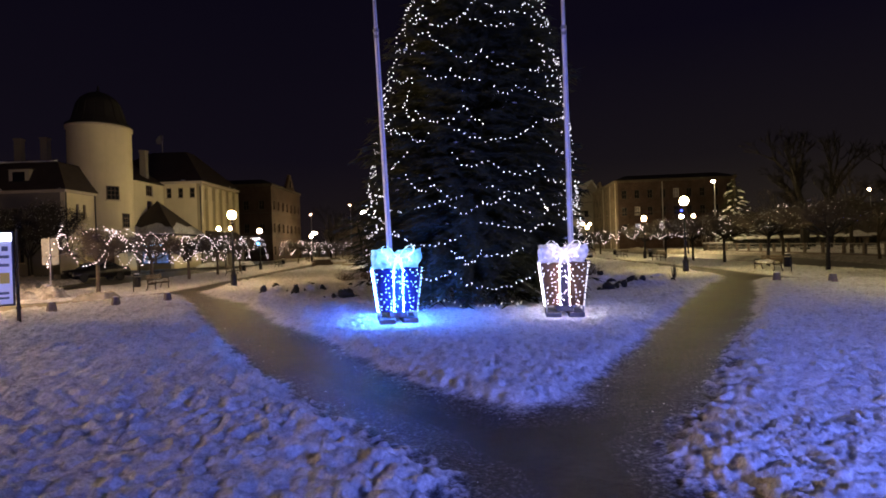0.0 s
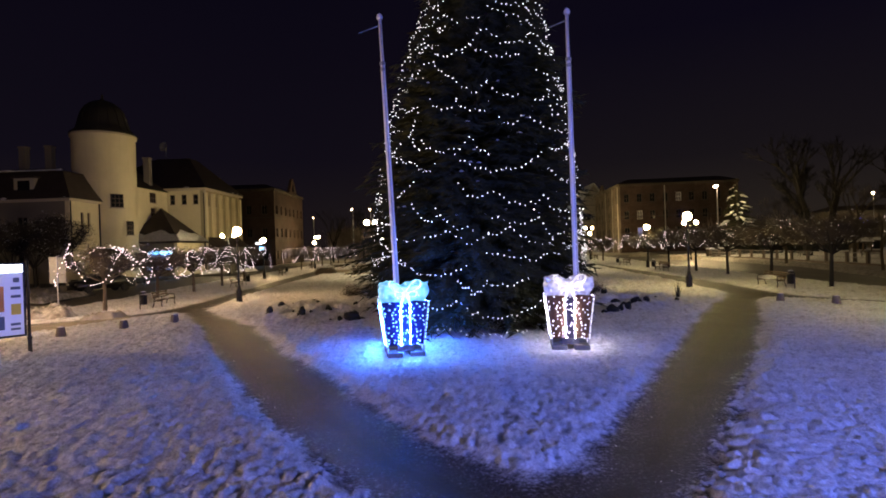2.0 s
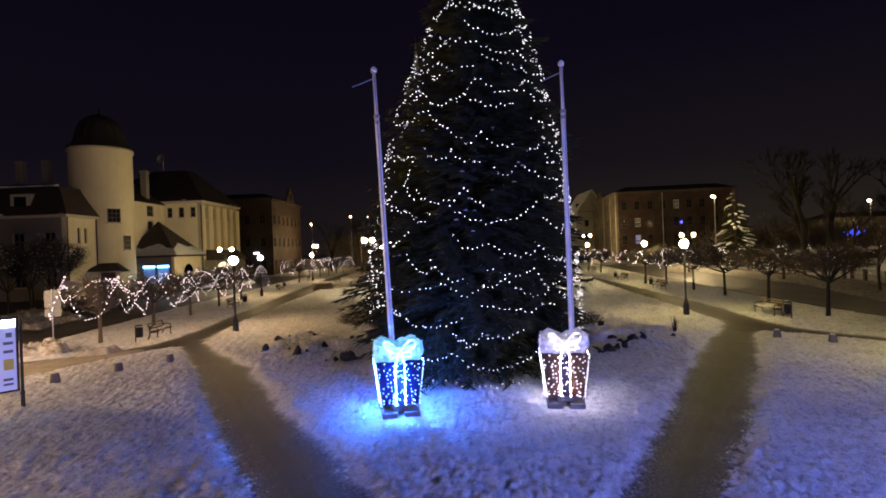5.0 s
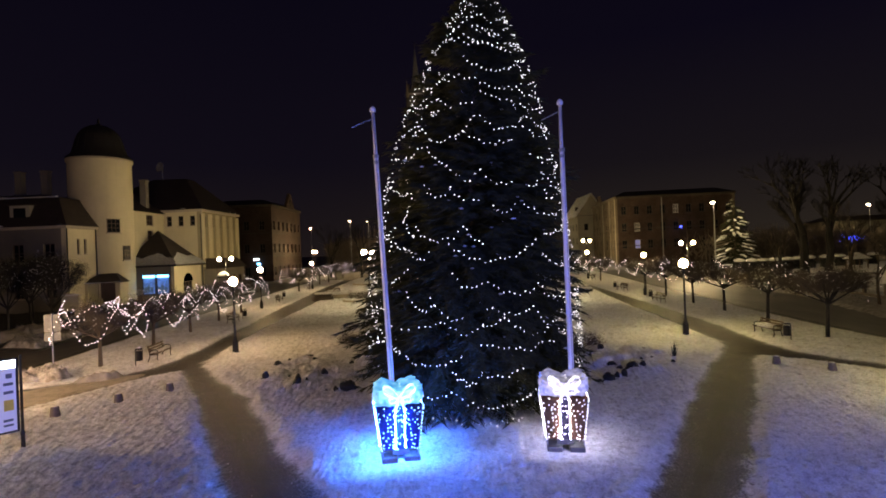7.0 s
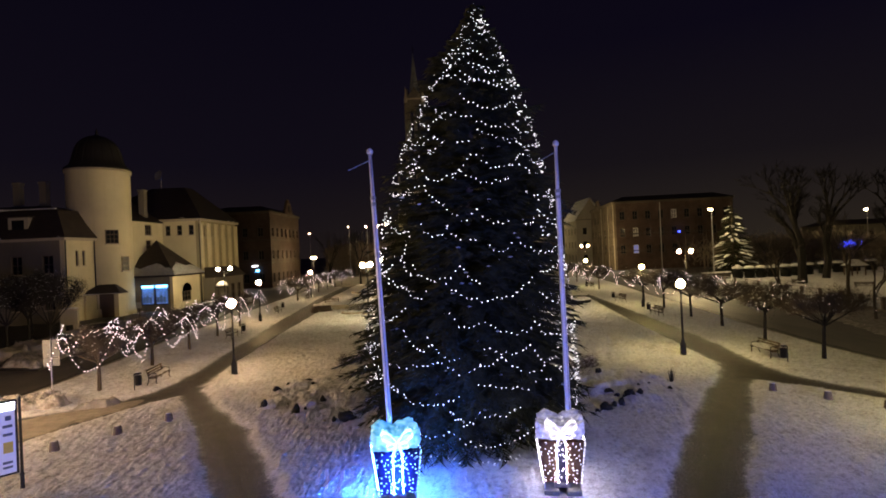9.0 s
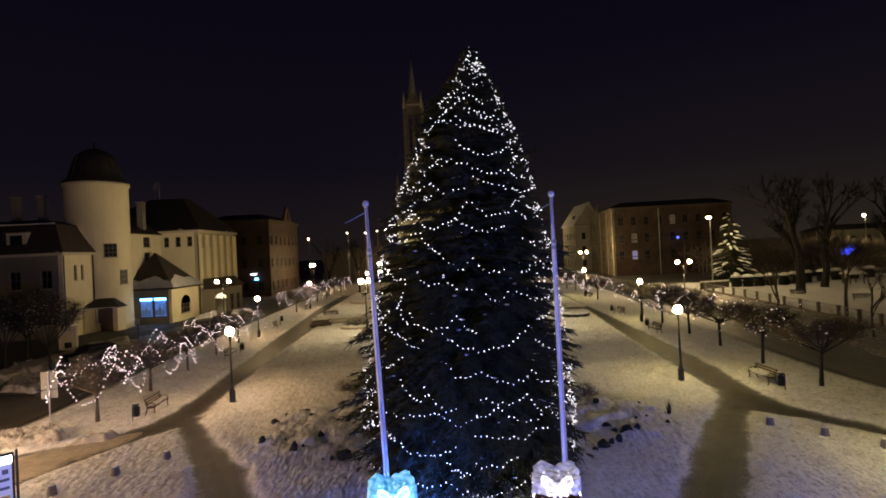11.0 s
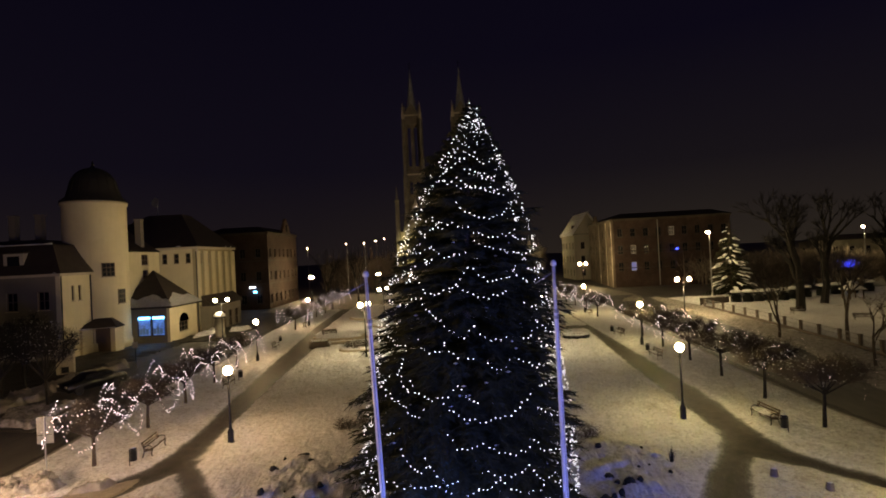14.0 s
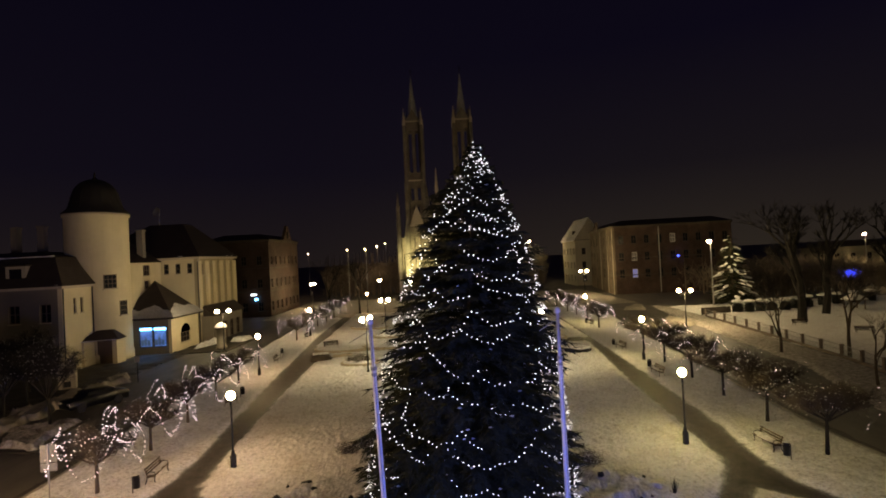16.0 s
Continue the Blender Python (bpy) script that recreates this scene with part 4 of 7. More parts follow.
    part("cross_beam", bevelled(-0.22, 0.22, -0.42, 0.45, 0.24, 0.385, 0.012), CONCRETE, root, "dark grey concrete ballast beam")
    for x0, x1 in ((-0.47, -0.09), (0.09, 0.47)):
        for y0, y1 in ((-0.60, -0.12), (0.10, 0.50)):
            part("ballast_block", bevelled(x0, x1, y0, y1, -0.03, 0.238, 0.015), CONCRETE, root, "dark grey concrete ballast block")
    return root


gift(pose(-1.24, 13.85, -0.06, 0, 0, 11) @ Matrix.Diagonal((1, 1, 1.045, 1)), BLUE_FAB, BLUE_RIB, CYAN_TULLE, CYAN_BOW, LED_BLUE, LED_BLUE_DOT,
     "blue mesh gift decoration with cyan lights, bow and concrete ballast", "blue mesh panel", "glowing cyan gathered tulle")
gift(pose(3.08, 14.10, -0.06, 0, 0, -8) @ Matrix.Diagonal((1, 1, 1.045, 1)), BROWN_FAB, VIOLET_RIB, WHITE_TULLE, WHITE_BOW, LED_WHITE, LED_WHITE_DOT,
     "copper mesh gift decoration with white lights, bow and concrete ballast", "copper brown mesh panel", "glowing white gathered tulle")

# ---- flagpoles ----


def flagpole(x, y, lean_x, top, label):
    root = empty("flagpole", pose(x, y, 0), label, "flagpole", "flagpoles before the spruce")
    t = top - 0.12

    def at(z):
        return Vector((lean_x * z / top, 0, z))

    bm = bmesh.new()
    tube(bm, [at(z) for z in (-0.1, 2, 4, 6, 7.9, 8.0, t)], [0.083, 0.079, 0.074, 0.068, 0.063, 0.052, 0.046], 14)
    part("pole", bm, STEEL, root, "pale painted steel tube", True)
    for z, r in ((7.95, 0.085), (7.78, 0.075)):
        bm = bmesh.new()
        lathe(bm, [(r * 0.8, -0.05), (r, -0.035), (r, 0.035), (r * 0.8, 0.05)], 14, Matrix.Translation(at(z)))
        part("collar", bm, GALV, root)
    bm = bmesh.new()
    lathe(bm, [(0.05, -0.06), (0.085, -0.04), (0.09, 0.02), (0.07, 0.07), (0.02, 0.11)], 14, Matrix.Translation(at(top - 0.08)))
    part("finial", bm, STEEL, root, "", True)
    bm = bmesh.new()
    tube(bm, [at(top - 0.3), at(top - 0.3) + Vector((-0.58, -0.25, -0.30))], [0.016, 0.011], 6)
    part("banner_arm", bm, GALV, root)
    bm = bmesh.new()
    tube(bm, [at(z) + Vector((0.02, -0.10, 0)) for z in (1.2, 4, 7, top - 0.3)], 0.005, 4)
    part("halyard", bm, WIRE, root)
    bm = bmesh.new()
    lathe(bm, [(0.16, 0.0), (0.16, 0.05), (0.11, 0.10), (0.10, 0.30), (0.085, 0.32)], 14)
    part("base_sleeve", bm, GALV, root)


flagpole(-1.44, 15.0, -0.28, 9.32, "tall pale steel flagpole without a flag behind the blue gift")
flagpole(3.58, 15.2, -0.03, 9.36, "tall pale steel flagpole without a flag behind the copper gift")

# ---- street lamps ----


def globe_lamp(m, label="single globe park lamp on a black cast iron post, lit", globe=None):
    root = empty("street_lamp", m, label, "street lamp", "globe lamps of the square")
    bm = bmesh.new()
    lathe(bm, [(0.19, -0.05), (0.19, 0.10), (0.165, 0.13), (0.16, 0.62), (0.175, 0.66), (0.15, 0.72), (0.095, 0.84), (0.09, 0.98)], 12)
    part("base", bm, IRON, root, "", True)
    bm = bmesh.new()
    lathe(bm, [(0.066, 0.9), (0.06, 1.05), (0.058, 2.2), (0.05, 3.50)], 10)
    part("post", bm, IRON, root, "", True)
    bm = bmesh.new()
    lathe(bm, [(0.05, 3.42), (0.09, 3.48), (0.06, 3.54), (0.055, 3.64), (0.12, 3.72), (0.13, 3.755)], 12)
    part("collar", bm, IRON, root, "", True)
    bm = bmesh.new()
    ball(bm, (0, 0, 3.97), 0.225, 12, 8)
    part("globe", bm, globe or GLOBE, root, "glowing warm glass globe", True)
    return root


first = globe_lamp(pose(-11.55, 29.4, 0.02))
# last three stand unseen; the rosy pair is added to warm the lawn
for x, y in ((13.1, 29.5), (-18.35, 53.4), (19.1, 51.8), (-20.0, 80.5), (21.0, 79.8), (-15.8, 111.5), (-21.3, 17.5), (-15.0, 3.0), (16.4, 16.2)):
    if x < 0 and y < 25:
        globe_lamp(pose(x, y, 0.02), "unseen globe lamp added to warm the front lawn, lit", GLOBE_FILL_L if y < 10 else GLOBE_FILL_R)
    elif x > 0:
        globe_lamp(pose(x, y, 0.02), "single globe park lamp with a yellowish light, lit", GLOBE_Y)
    else:
        copy_thing(first, pose(x, y, 0.02, 0, 0, random.uniform(0, 90)))


def twin_lamp(m, h, label, glow=None):
    root = empty("twin_street_lamp", m, label, "street lamp", "twin lamps along the roads")
    bm = bmesh.new()
    lathe(bm, [(0.14, -0.05), (0.14, 0.3), (0.10, 0.42), (0.075, 0.6), (0.05, h - 0.25)], 10)
    part("post", bm, IRON, root, "", True)
    bm = bmesh.new()
    tube(bm, [(-0.75, 0, h - 0.22), (-0.72, 0, h - 0.42), (-0.4, 0, h - 0.55), (0, 0, h - 0.42), (0.4, 0, h - 0.55), (0.72, 0, h - 0.42), (0.75, 0, h - 0.22)], 0.03, 6)
    part("arm", bm, IRON, root, "", True)
    for s in (-0.75, 0.75):
        bm = bmesh.new()
        ball(bm, (s, 0, h), 0.24, 12, 8)
        part("globe", bm, glow or GLOBE_Y, root, "glowing warm glass globe", True)
        bm = bmesh.new()
        lathe(bm, [(0.04, h - 0.34), (0.12, h - 0.28), (0.13, h - 0.20)], 10, Matrix.Translation((s, 0, 0)))
        part("cup", bm, IRON, root)
    return root


twin_lamp(pose(32.2, 71.8, -0.12, 0, 0, -10), 4.98, "black twin globe street lamp beside the park road, lit", GLOBE_T)
twin = twin_lamp(pose(-29.4, 72.0, -0.12, 0, 0, 25), 5.3, "black twin globe street lamp beside the square, lit", GLOBE_M)
far_twin = twin_lamp(pose(32.7, 125, -0.12), 6.1, "black twin globe street lamp on the far square, lit", GLOBE_T)
for x, y, a in ((-31, 128, 80), (-8.1, 75.2, 52), (8.75, 51.5, 0), (-7.4, 52.2, 68), (-17.6, 149, 75), (-7.6, 131.5, 75)):
    copy_thing(far_twin if abs(x) > 25 else twin, pose(x, y, -0.12 if abs(x) > 20 else 0.0, 0, 0, a))


def mast_lamp(m, h, label, glow=None, size=0.26):
    root = empty("mast_lamp", m, label, "street lamp", "mast lamps")
    bm = bmesh.new()
    tube(bm, [(0, 0, -0.1), (0, 0, h * 0.6), (0, 0, h - 0.2), (-0.12, 0, h)], [0.12, 0.08, 0.055, 0.045], 8)
    part("mast", bm, GALV, root, "", True)
    part("hood", bevelled(-0.5, 0.14, -0.16, 0.16, h - 0.02, h + 0.10, 0.03), GALV, root)
    bm = bmesh.new()
    ball(bm, (-0.2, 0, h - 0.1), size, 12, 8, (1.1, 0.8, 0.6))
    part("lens", bm, glow or GLOBE_W, root, "glowing lamp lens", True)
    return root


mast = mast_lamp(pose(45.0, 90.0, -0.12), 11.5, "tall galvanised mast lamp by the snowy spruce, lit")
copy_thing(mast, pose(92.0, 117.0, -0.12))
# out of view; added to brighten the snow behind the fence
mast_lamp(pose(60.0, 58.0, -0.12), 10.1, "unseen mast lamp added to light the park snow", GLOBE_T)
dim_mast = mast_lamp(pose(-26.5, 152, -0.12), 14.4, "tall galvanised mast lamp before the church, lit", GLOBE, 0.15)
for x, y in ((-22, 156), (-45.8, 185)):
    copy_thing(dim_mast, pose(x, y, -0.12))
mast_lamp(pose(30.2, 185, -0.12), 14.8, "tall galvanised mast lamp at the far end of the square, lit", GLOBE_W)
for x, y, h in ((-20.2, 172, 9.1), (-21.0, 176, 15.6), (-20.4, 196, 16.9)):
    mast_lamp(pose(x, y, -0.12), h, "distant mast lamp beside the church, lit", GLOBE, 0.14)

# unseen blue-violet source, modelled as a mast floodlight behind the walk's start
flood = empty("floodlight", pose(9.5, -5.0, 0.05), "unseen blue-violet source modelled as a floodlight on a steel mast", "floodlight")
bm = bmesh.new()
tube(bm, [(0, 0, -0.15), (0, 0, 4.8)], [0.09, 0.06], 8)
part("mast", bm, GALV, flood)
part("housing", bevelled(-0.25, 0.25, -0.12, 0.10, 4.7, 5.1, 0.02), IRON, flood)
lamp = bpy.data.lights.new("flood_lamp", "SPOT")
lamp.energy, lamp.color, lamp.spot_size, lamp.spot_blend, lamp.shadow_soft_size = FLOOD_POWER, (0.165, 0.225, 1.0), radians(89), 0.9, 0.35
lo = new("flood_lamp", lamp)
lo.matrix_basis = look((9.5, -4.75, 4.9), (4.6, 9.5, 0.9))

# ---- lime trees of the two rows ----


def lime_tree(seed, label, bark=None, h=1.55, rad=1.75, tall=0.95, dens=74, snow=0.05):
    rs = np.random.RandomState(seed)
    root = empty("lime_tree", Matrix(), label, "tree", "lime trees in rows")
    bm = bmesh.new()
    lean = rs.uniform(-0.1, 0.1, 2)
    tube(bm, [(0, 0, -0.1), (lean[0] * 0.4, lean[1] * 0.4, h * 0.5), (lean[0], lean[1], h + 0.2)], [0.115, 0.09, 0.075], 8)
    limbs, base, tip, wid = [], [], [], []
    c = np.array([lean[0], lean[1], h + tall * 0.75])
    for k in range(9):
        a = 2 * math.pi * k / 9 + rs.uniform(-0.3, 0.3)
        e = rs.uniform(0.1, 1.2)
        end = c + np.array([math.cos(a) * math.cos(e) * rad * 0.75, math.sin(a) * math.cos(e) * rad * 0.75, math.sin(e) * tall * 0.8 - 0.25])
        st = np.array([lean[0], lean[1], h - 0.15 + 0.2 * rs.rand()])
        mid_p = (st + end) / 2 + np.array([0, 0, -0.08])
        tube(bm, [st, mid_p, end], [0.05, 0.035, 0.018], 5)
        limbs.append((st, mid_p, end))
    part("trunk", bm, bark or BARK, root)
    for st, mid_p, end in limbs:
        for i in range(dens):
            t = rs.rand()
            p = mid_p + (end - mid_p) * t
            d = rs.normal(size=3)
            d[2] = abs(d[2]) * 0.7 - 0.1
            d /= np.linalg.norm(d)
            q = p + d * rs.uniform(0.35, 0.85)
            o = (q - c) / np.array([rad, rad, tall])
            n = np.linalg.norm(o)
            if n > 1:
                q = c + (q - c) / n * rs.uniform(0.88, 1.04)
            base.append(p), tip.append(q), wid.append(0.012)
            for j in range(5):
                s = rs.uniform(0.3, 1.0)
                pp = p + (q - p) * s
                dd = rs.normal(size=3) * 0.16
                base.append(pp), tip.append(pp + dd + d * 0.10), wid.append(0.0075)
    spikes("crown", base, tip, wid, DARK_BARK if snow < 0.03 else TWIG, root)["label"] = "fine bare twigs"
    pads = np.array(tip)[rs.rand(len(tip)) < snow]
    v = (pads[:, None, :] + OCT_V[None] * np.array([0.05, 0.05, 0.018])[None, None] * rs.uniform(0.5, 1.4, (len(pads), 1, 1))).reshape(-1, 3)
    f = (OCT_F[None] + (np.arange(len(pads)) * 6)[:, None, None]).reshape(-1, 3)
    tagged(raw("snow_dusting", v, f, SNOW, root, True), kind="stuff")
    return root


limes = [lime_tree(s, "small pollarded lime tree, bare and dusted with snow", BARK, 1.6, 2.2, 1.2, 85, 0.03) for s in (1, 2, 3)]
L_ROW = [(-17.3, 26.8), (-17.8, 32.6), (-18.2, 38.2), (-18.8, 44.4), (-19.2, 50.3), (-21.0, 76.7), (-21.2, 83.4), (-21.7, 92.4), (-21.4, 98.1), (-21.6, 105.7), (-22.0, 114.8)]
R_ROW = [(19.05, 27.0), (19.35, 32.5), (19.7, 38.2), (20.1, 43.9), (20.4, 50.1), (20.9, 56.5), (21.3, 74.4), (21.8, 82), (22.2, 90.5), (21.9, 95.8), (22.2, 106.5)]
for i, (x, y) in enumerate(L_ROW + R_ROW):
    m = pose(x, y, 0.03, 0, 0, 57 * i)
    if i < 3:
        limes[i].matrix_basis = m
    elif 11 <= i < 17:
        lime_tree(20 + i, "broad dark crowned lime tree, bare and dusted with snow", DARK_BARK, 1.85, 3.15, 1.2, 170, 0.032).matrix_basis = m
    else:
        copy_thing(limes[i % 3], m)


def wave_garland(x, y, seed, waves=5, amp=0.8, rad=1.6, skip=0.0, r=0.028, mid_z=2.25):
    """A light string that climbs and falls round a crown, with a hanging loop and an end over the top."""
    rs = random.Random(seed)
    pts = []
    n = int(31 * waves)
    ph = math.atan2(-4 - y, 1 - x) + rs.uniform(-0.2, 0.2)
    swing = [rs.uniform(0.7, 1.15) for _ in range(waves * 2 + 4)]
    for i in range(n):
        t = i / n
        front = t < 0.8
        u = t / 0.8 if front else (t - 0.8) / 0.2
        a = ph + radians(-118 + 236 * u) if front else ph + radians(118 + 124 * u)
        q = u * waves if front else waves + u
        w = math.cos(2 * math.pi * q)
        w = math.copysign(abs(w) ** 0.8, w) * swing[int(q * 2)] * (1.0 if front else 0.4)
        z = mid_z + amp * w + 0.04 * math.sin(21 * a)
        k = 0.95 + 0.06 * math.sin(3 * a + ph) - 0.12 * max(0, w)
        pts.append((x + rad * k * math.cos(a), y + rad * k * math.sin(a), z + rs.uniform(-0.03, 0.03)))
    for i in range(17):
        t = i / 16
        a = ph + 0.8 + 2.2 * t
        k = 0.25 + 0.75 * abs(2 * t - 1)
        pts.append((x + rad * k * math.cos(a) * 0.9, y + rad * k * math.sin(a) * 0.9, 2.2 + 1.1 * math.sin(math.pi * t) + rs.uniform(-0.04, 0.04)))
    bm = bmesh.new()
    tube(bm, pts, 0.005, 3)
    ob = part("light_garland", bm, WIRE)
    bulbs("bulb_string", [p for p in pts if rs.random() >= skip], r, BULB_W, ob)
    tagged(ob, "wavy garland of warm white lights wound round a lime tree", "light garland", "garlands on the lime trees")


for i, (x, y) in enumerate(L_ROW):
    if i != 8:
        wave_garland(x, y, 100 + i, 4 if i % 2 else 3, 0.75 if i == 0 else 0.9, 2.2 if i == 0 else 2.6, 0.03 if i < 5 else 0.2, 0.0235 if i < 5 else 0.025, 2.3)
    if i == 0:
        wave_garland(x, y, 150 + i, 2, 0.5, 1.8, 0.12, 0.0225, 2.9)
for i, (x, y) in enumerate(R_ROW):
    if i >= 4:
        wave_garland(x, y, 200 + i, 4, 0.65, 2.75 if i < 6 else 2.2, 0.25, 0.023 if i < 6 else 0.026, 2.7 if i < 6 else 2.25)
    elif i == 3:
        wave_garland(x, y, 200 + i, 4, 0.65, 2.75, 0.35, 0.022, 2.7)
    else:
        wave_garland(x, y, 200 + i, 5, 0.7, 2.7, 0.80 if i else 0.90, 0.015, 3.0)

# ---- benches, bins, bollards ----


def bench(m, label):
    root = empty("park_bench", m, label, "bench", "park benches")
    for sx in (-0.82, 0.82):
        bm = bmesh.new()
        tube(bm, [(sx, -0.30, -0.02), (sx, -0.22, 0.22), (sx, -0.26, 0.42), (sx, -0.24, 0.62), (sx, -0.05, 0.66), (sx, 0.14, 0.63)], 0.025, 6)
        tube(bm, [(sx, 0.26, -0.02), (sx, 0.16, 0.22), (sx, 0.12, 0.42), (sx, 0.24, 0.86)], 0.025, 6)
        tube(bm, [(sx, -0.26, 0.40), (sx, 0.13, 0.38)], 0.022, 6)
        part("side_frame", bm, IRON, root, "black cast iron end frame", True)
    for i in range(4):
        part("seat_slat", bevelled(-0.95, 0.95, -0.27 + 0.105 * i, -0.18 + 0.105 * i, 0.425, 0.46, 0.008), SLAT, root)
    for i in range(3):
        y, z = 0.125 + 0.036 * i, 0.52 + 0.125 * i
        part("back_slat", bevelled(-0.95, 0.95, y - 0.015, y + 0.018, z, z + 0.09, 0.008), SLAT, root)
    bm = bmesh.new()
    bmesh.ops.create_grid(bm, x_segments=26, y_segments=6, size=0.5)
    for v in bm.verts:
        k = noise.noise(Vector((v.co.x * 5, v.co.y * 4, 2.0)))
        v.co = Vector((v.co.x * 1.7, v.co.y * 0.36 - 0.07, 0.472 + 0.13 * max(0.02, k + 0.38)))
    part("snow_cover", bm, SNOW, root, "thin snow lying on the seat", True)
    return root


b_first = bench(pose(-15.25, 28.5, 0.05, 0, 0, 96), "wooden slat bench with black iron ends dusted with snow")
for x, y, a in ((17.0, 28.5, -88), (-17.1, 43.0, 95), (-18.8, 60.5, 95), (19.0, 58.0, -86), (18.0, 45.6, -88), (20.9, 77.2, -86), (-20.0, 78.5, 95), (-14.5, 69, 20)):
    copy_thing(b_first, pose(x, y, 0.05, 0, 0, a))


bm = bmesh.new()
bmesh.ops.create_icosphere(bm, subdivisions=4, radius=1)
for v in bm.verts:
    k = 1 + 0.22 * noise.noise(v.co * 2.3) + 0.10 * noise.noise(v.co * 6)
    v.co = Vector((v.co.x * 0.24 * k, v.co.y * 0.78 * k, max(-0.02, v.co.z * 0.17 * k)))
heap = part("snow_heap", bm, SNOW, None, "", True)
heap.matrix_basis = pose(16.98, 28.62, 0.525, 0, 0, 2)
tagged(heap, "heap of snow lying on a park bench seat", "snow")


def litter_bin(m):
    root = empty("litter_bin", m, "dark metal litter bin on a post beside a bench", "litter bin", "litter bins")
    bm = bmesh.new()
    tube(bm, [(0, 0.02, -0.05), (0, 0.02, 0.95)], 0.03, 8)
    part("post", bm, IRON, root)
    bm = bmesh.new()
    lathe(bm, [(0.16, 0.38), (0.19, 0.40), (0.20, 0.86), (0.215, 0.88), (0.20, 0.90), (0.17, 0.88), (0.16, 0.45)], 14, Matrix.Translation((0, -0.22, 0)))
    part("bucket", bm, IRON, root, "", True)
    bm = bmesh.new()
    lathe(bm, [(0.21, 0.98), (0.22, 1.0), (0.12, 1.07), (0.0, 1.09)], 14, Matrix.Translation((0, -0.20, 0)))
    part("hood", bm, IRON, root, "", True)
    bm = bmesh.new()
    ball(bm, (0, -0.20, 1.085), 0.15, 10, 5, (1, 1, 0.25))
    part("snow_cap", bm, SNOW, root, "", True)
    root.scale = (0.82, 0.82, 0.92)
    return root


bin_first = litter_bin(pose(-15.35, 26.5, 0.04, 0, 0, 90))
for x, y, a in ((16.9, 26.5, -90), (-17.0, 44.9, 95), (-19.6, 64.5, 95), (18.7, 59.2, -90), (18.2, 47.6, -88)):
    copy_thing(bin_first, pose(x, y, 0.04, 0, 0, a))


def bollard(m):
    root = empty("bollard", m, "squat tapered granite bollard capped with snow", "bollard", "stone bollards by the branching paths")
    bm = bmesh.new()
    lathe(bm, [(0.23, -0.08), (0.225, 0.03), (0.165, 0.42), (0.145, 0.45), (0.02, 0.455)], 12)
    part("stone", bm, BOLLARD_M, root, "", True)
    bm = bmesh.new()
    ball(bm, (0, 0, 0.45), 0.14, 10, 6, (1, 1, 0.3))
    part("snow_cap", bm, SNOW, root, "", True)
    root.scale = (0.74, 0.74, 0.80)
    return root


bo = bollard(pose(-10.92, 21.15, 0.09))
for x, y in ((-12.1, 19.75), (-13.4, 18.3), (-14.6, 16.8), (13.3, 21.75), (14.5, 20.3), (15.65, 18.9), (16.9, 17.4)):
    copy_thing(bo, pose(x, y, 0.09, 0, 0, random.uniform(0, 90)))

# ---- lit information board ----


def info_board(m):
    root = empty("information_board", m, "glass fronted lit information board on two black posts", "information board")
    for x in (0.0, -2.3):
        bm = bmesh.new()
        lathe(bm, [(0.10, -0.05), (0.10, 0.06), (0.055, 0.12), (0.05, 0.5), (0.07, 0.56), (0.04, 0.6), (0.036, 2.72), (0.01, 2.78)], 10, Matrix.Translation((x, 0, 0)))
        part("post", bm, IRON, root, "", True)
    part("case", bevelled(-2.2, -0.06, -0.03, 0.09, 0.62, 2.70, 0.01), IRON, root)
    part("lit_sheet", bevelled(-2.14, -0.12, -0.045, -0.034, 0.68, 2.64, 0.003), BACKLIT, root, "pale blue backlit poster sheet")
    part("strip_light", bevelled(-2.14, -0.12, -0.062, -0.048, 2.44, 2.64, 0.003), BOARD_TUBE, root, "bright white strip light")
    ink = simple("poster_ink", (0.10, 0.13, 0.22), 0.6, var=0.2, bump=0)
    yel = simple("poster_yellow", (0.62, 0.50, 0.10), 0.6, var=0.2, bump=0)
    org = simple("poster_orange", (0.62, 0.26, 0.08), 0.6, var=0.3, bump=0)
    for x0, x1, z0, z1, mat in ((-0.40, -0.18, 1.25, 1.55, yel), (-0.40, -0.18, 1.72, 1.80, ink), (-0.40, -0.18, 1.95, 2.03, ink), (-0.34, -0.20, 2.15, 2.28, ink),
                                (-0.42, -0.20, 0.95, 1.02, ink), (-0.42, -0.20, 0.82, 0.88, ink), (-0.95, -0.55, 1.35, 2.05, org), (-0.95, -0.55, 0.85, 1.22, ink),
                                (-1.6, -1.1, 1.4, 2.2, ink), (-1.6, -1.1, 0.85, 1.25, yel), (-2.05, -1.75, 0.9, 2.2, ink)):
        part("poster", bevelled(x0, x1, -0.0495, -0.0455, z0, z1, 0.001), mat, root)
    return root


info_board(pose(-11.98, 15.12, 0.03, 0, 0, 48))

# ---- road sign seen from behind ----
SIGN_BACK = simple("sign_back_metal", (0.16, 0.16, 0.165), 0.55, 0.4)
sign = empty("road_sign", pose(-19.0, 25.9, 0, 0, 0, 12), "back of two grey road sign plates on a steel post", "road sign")
bm = bmesh.new()
tube(bm, [(0, 0, -0.1), (0, 0, 2.95)], 0.032, 8)
part("post", bm, GALV, sign)
part("plate", bevelled(-0.36, 0.36, 0.035, 0.05, 2.05, 2.9, 0.006), SIGN_BACK, sign, "grey back of a sign plate")
part("plate", bevelled(-0.36, 0.36, 0.035, 0.05, 1.62, 2.02, 0.006), SIGN_BACK, sign, "grey back of a sign plate")
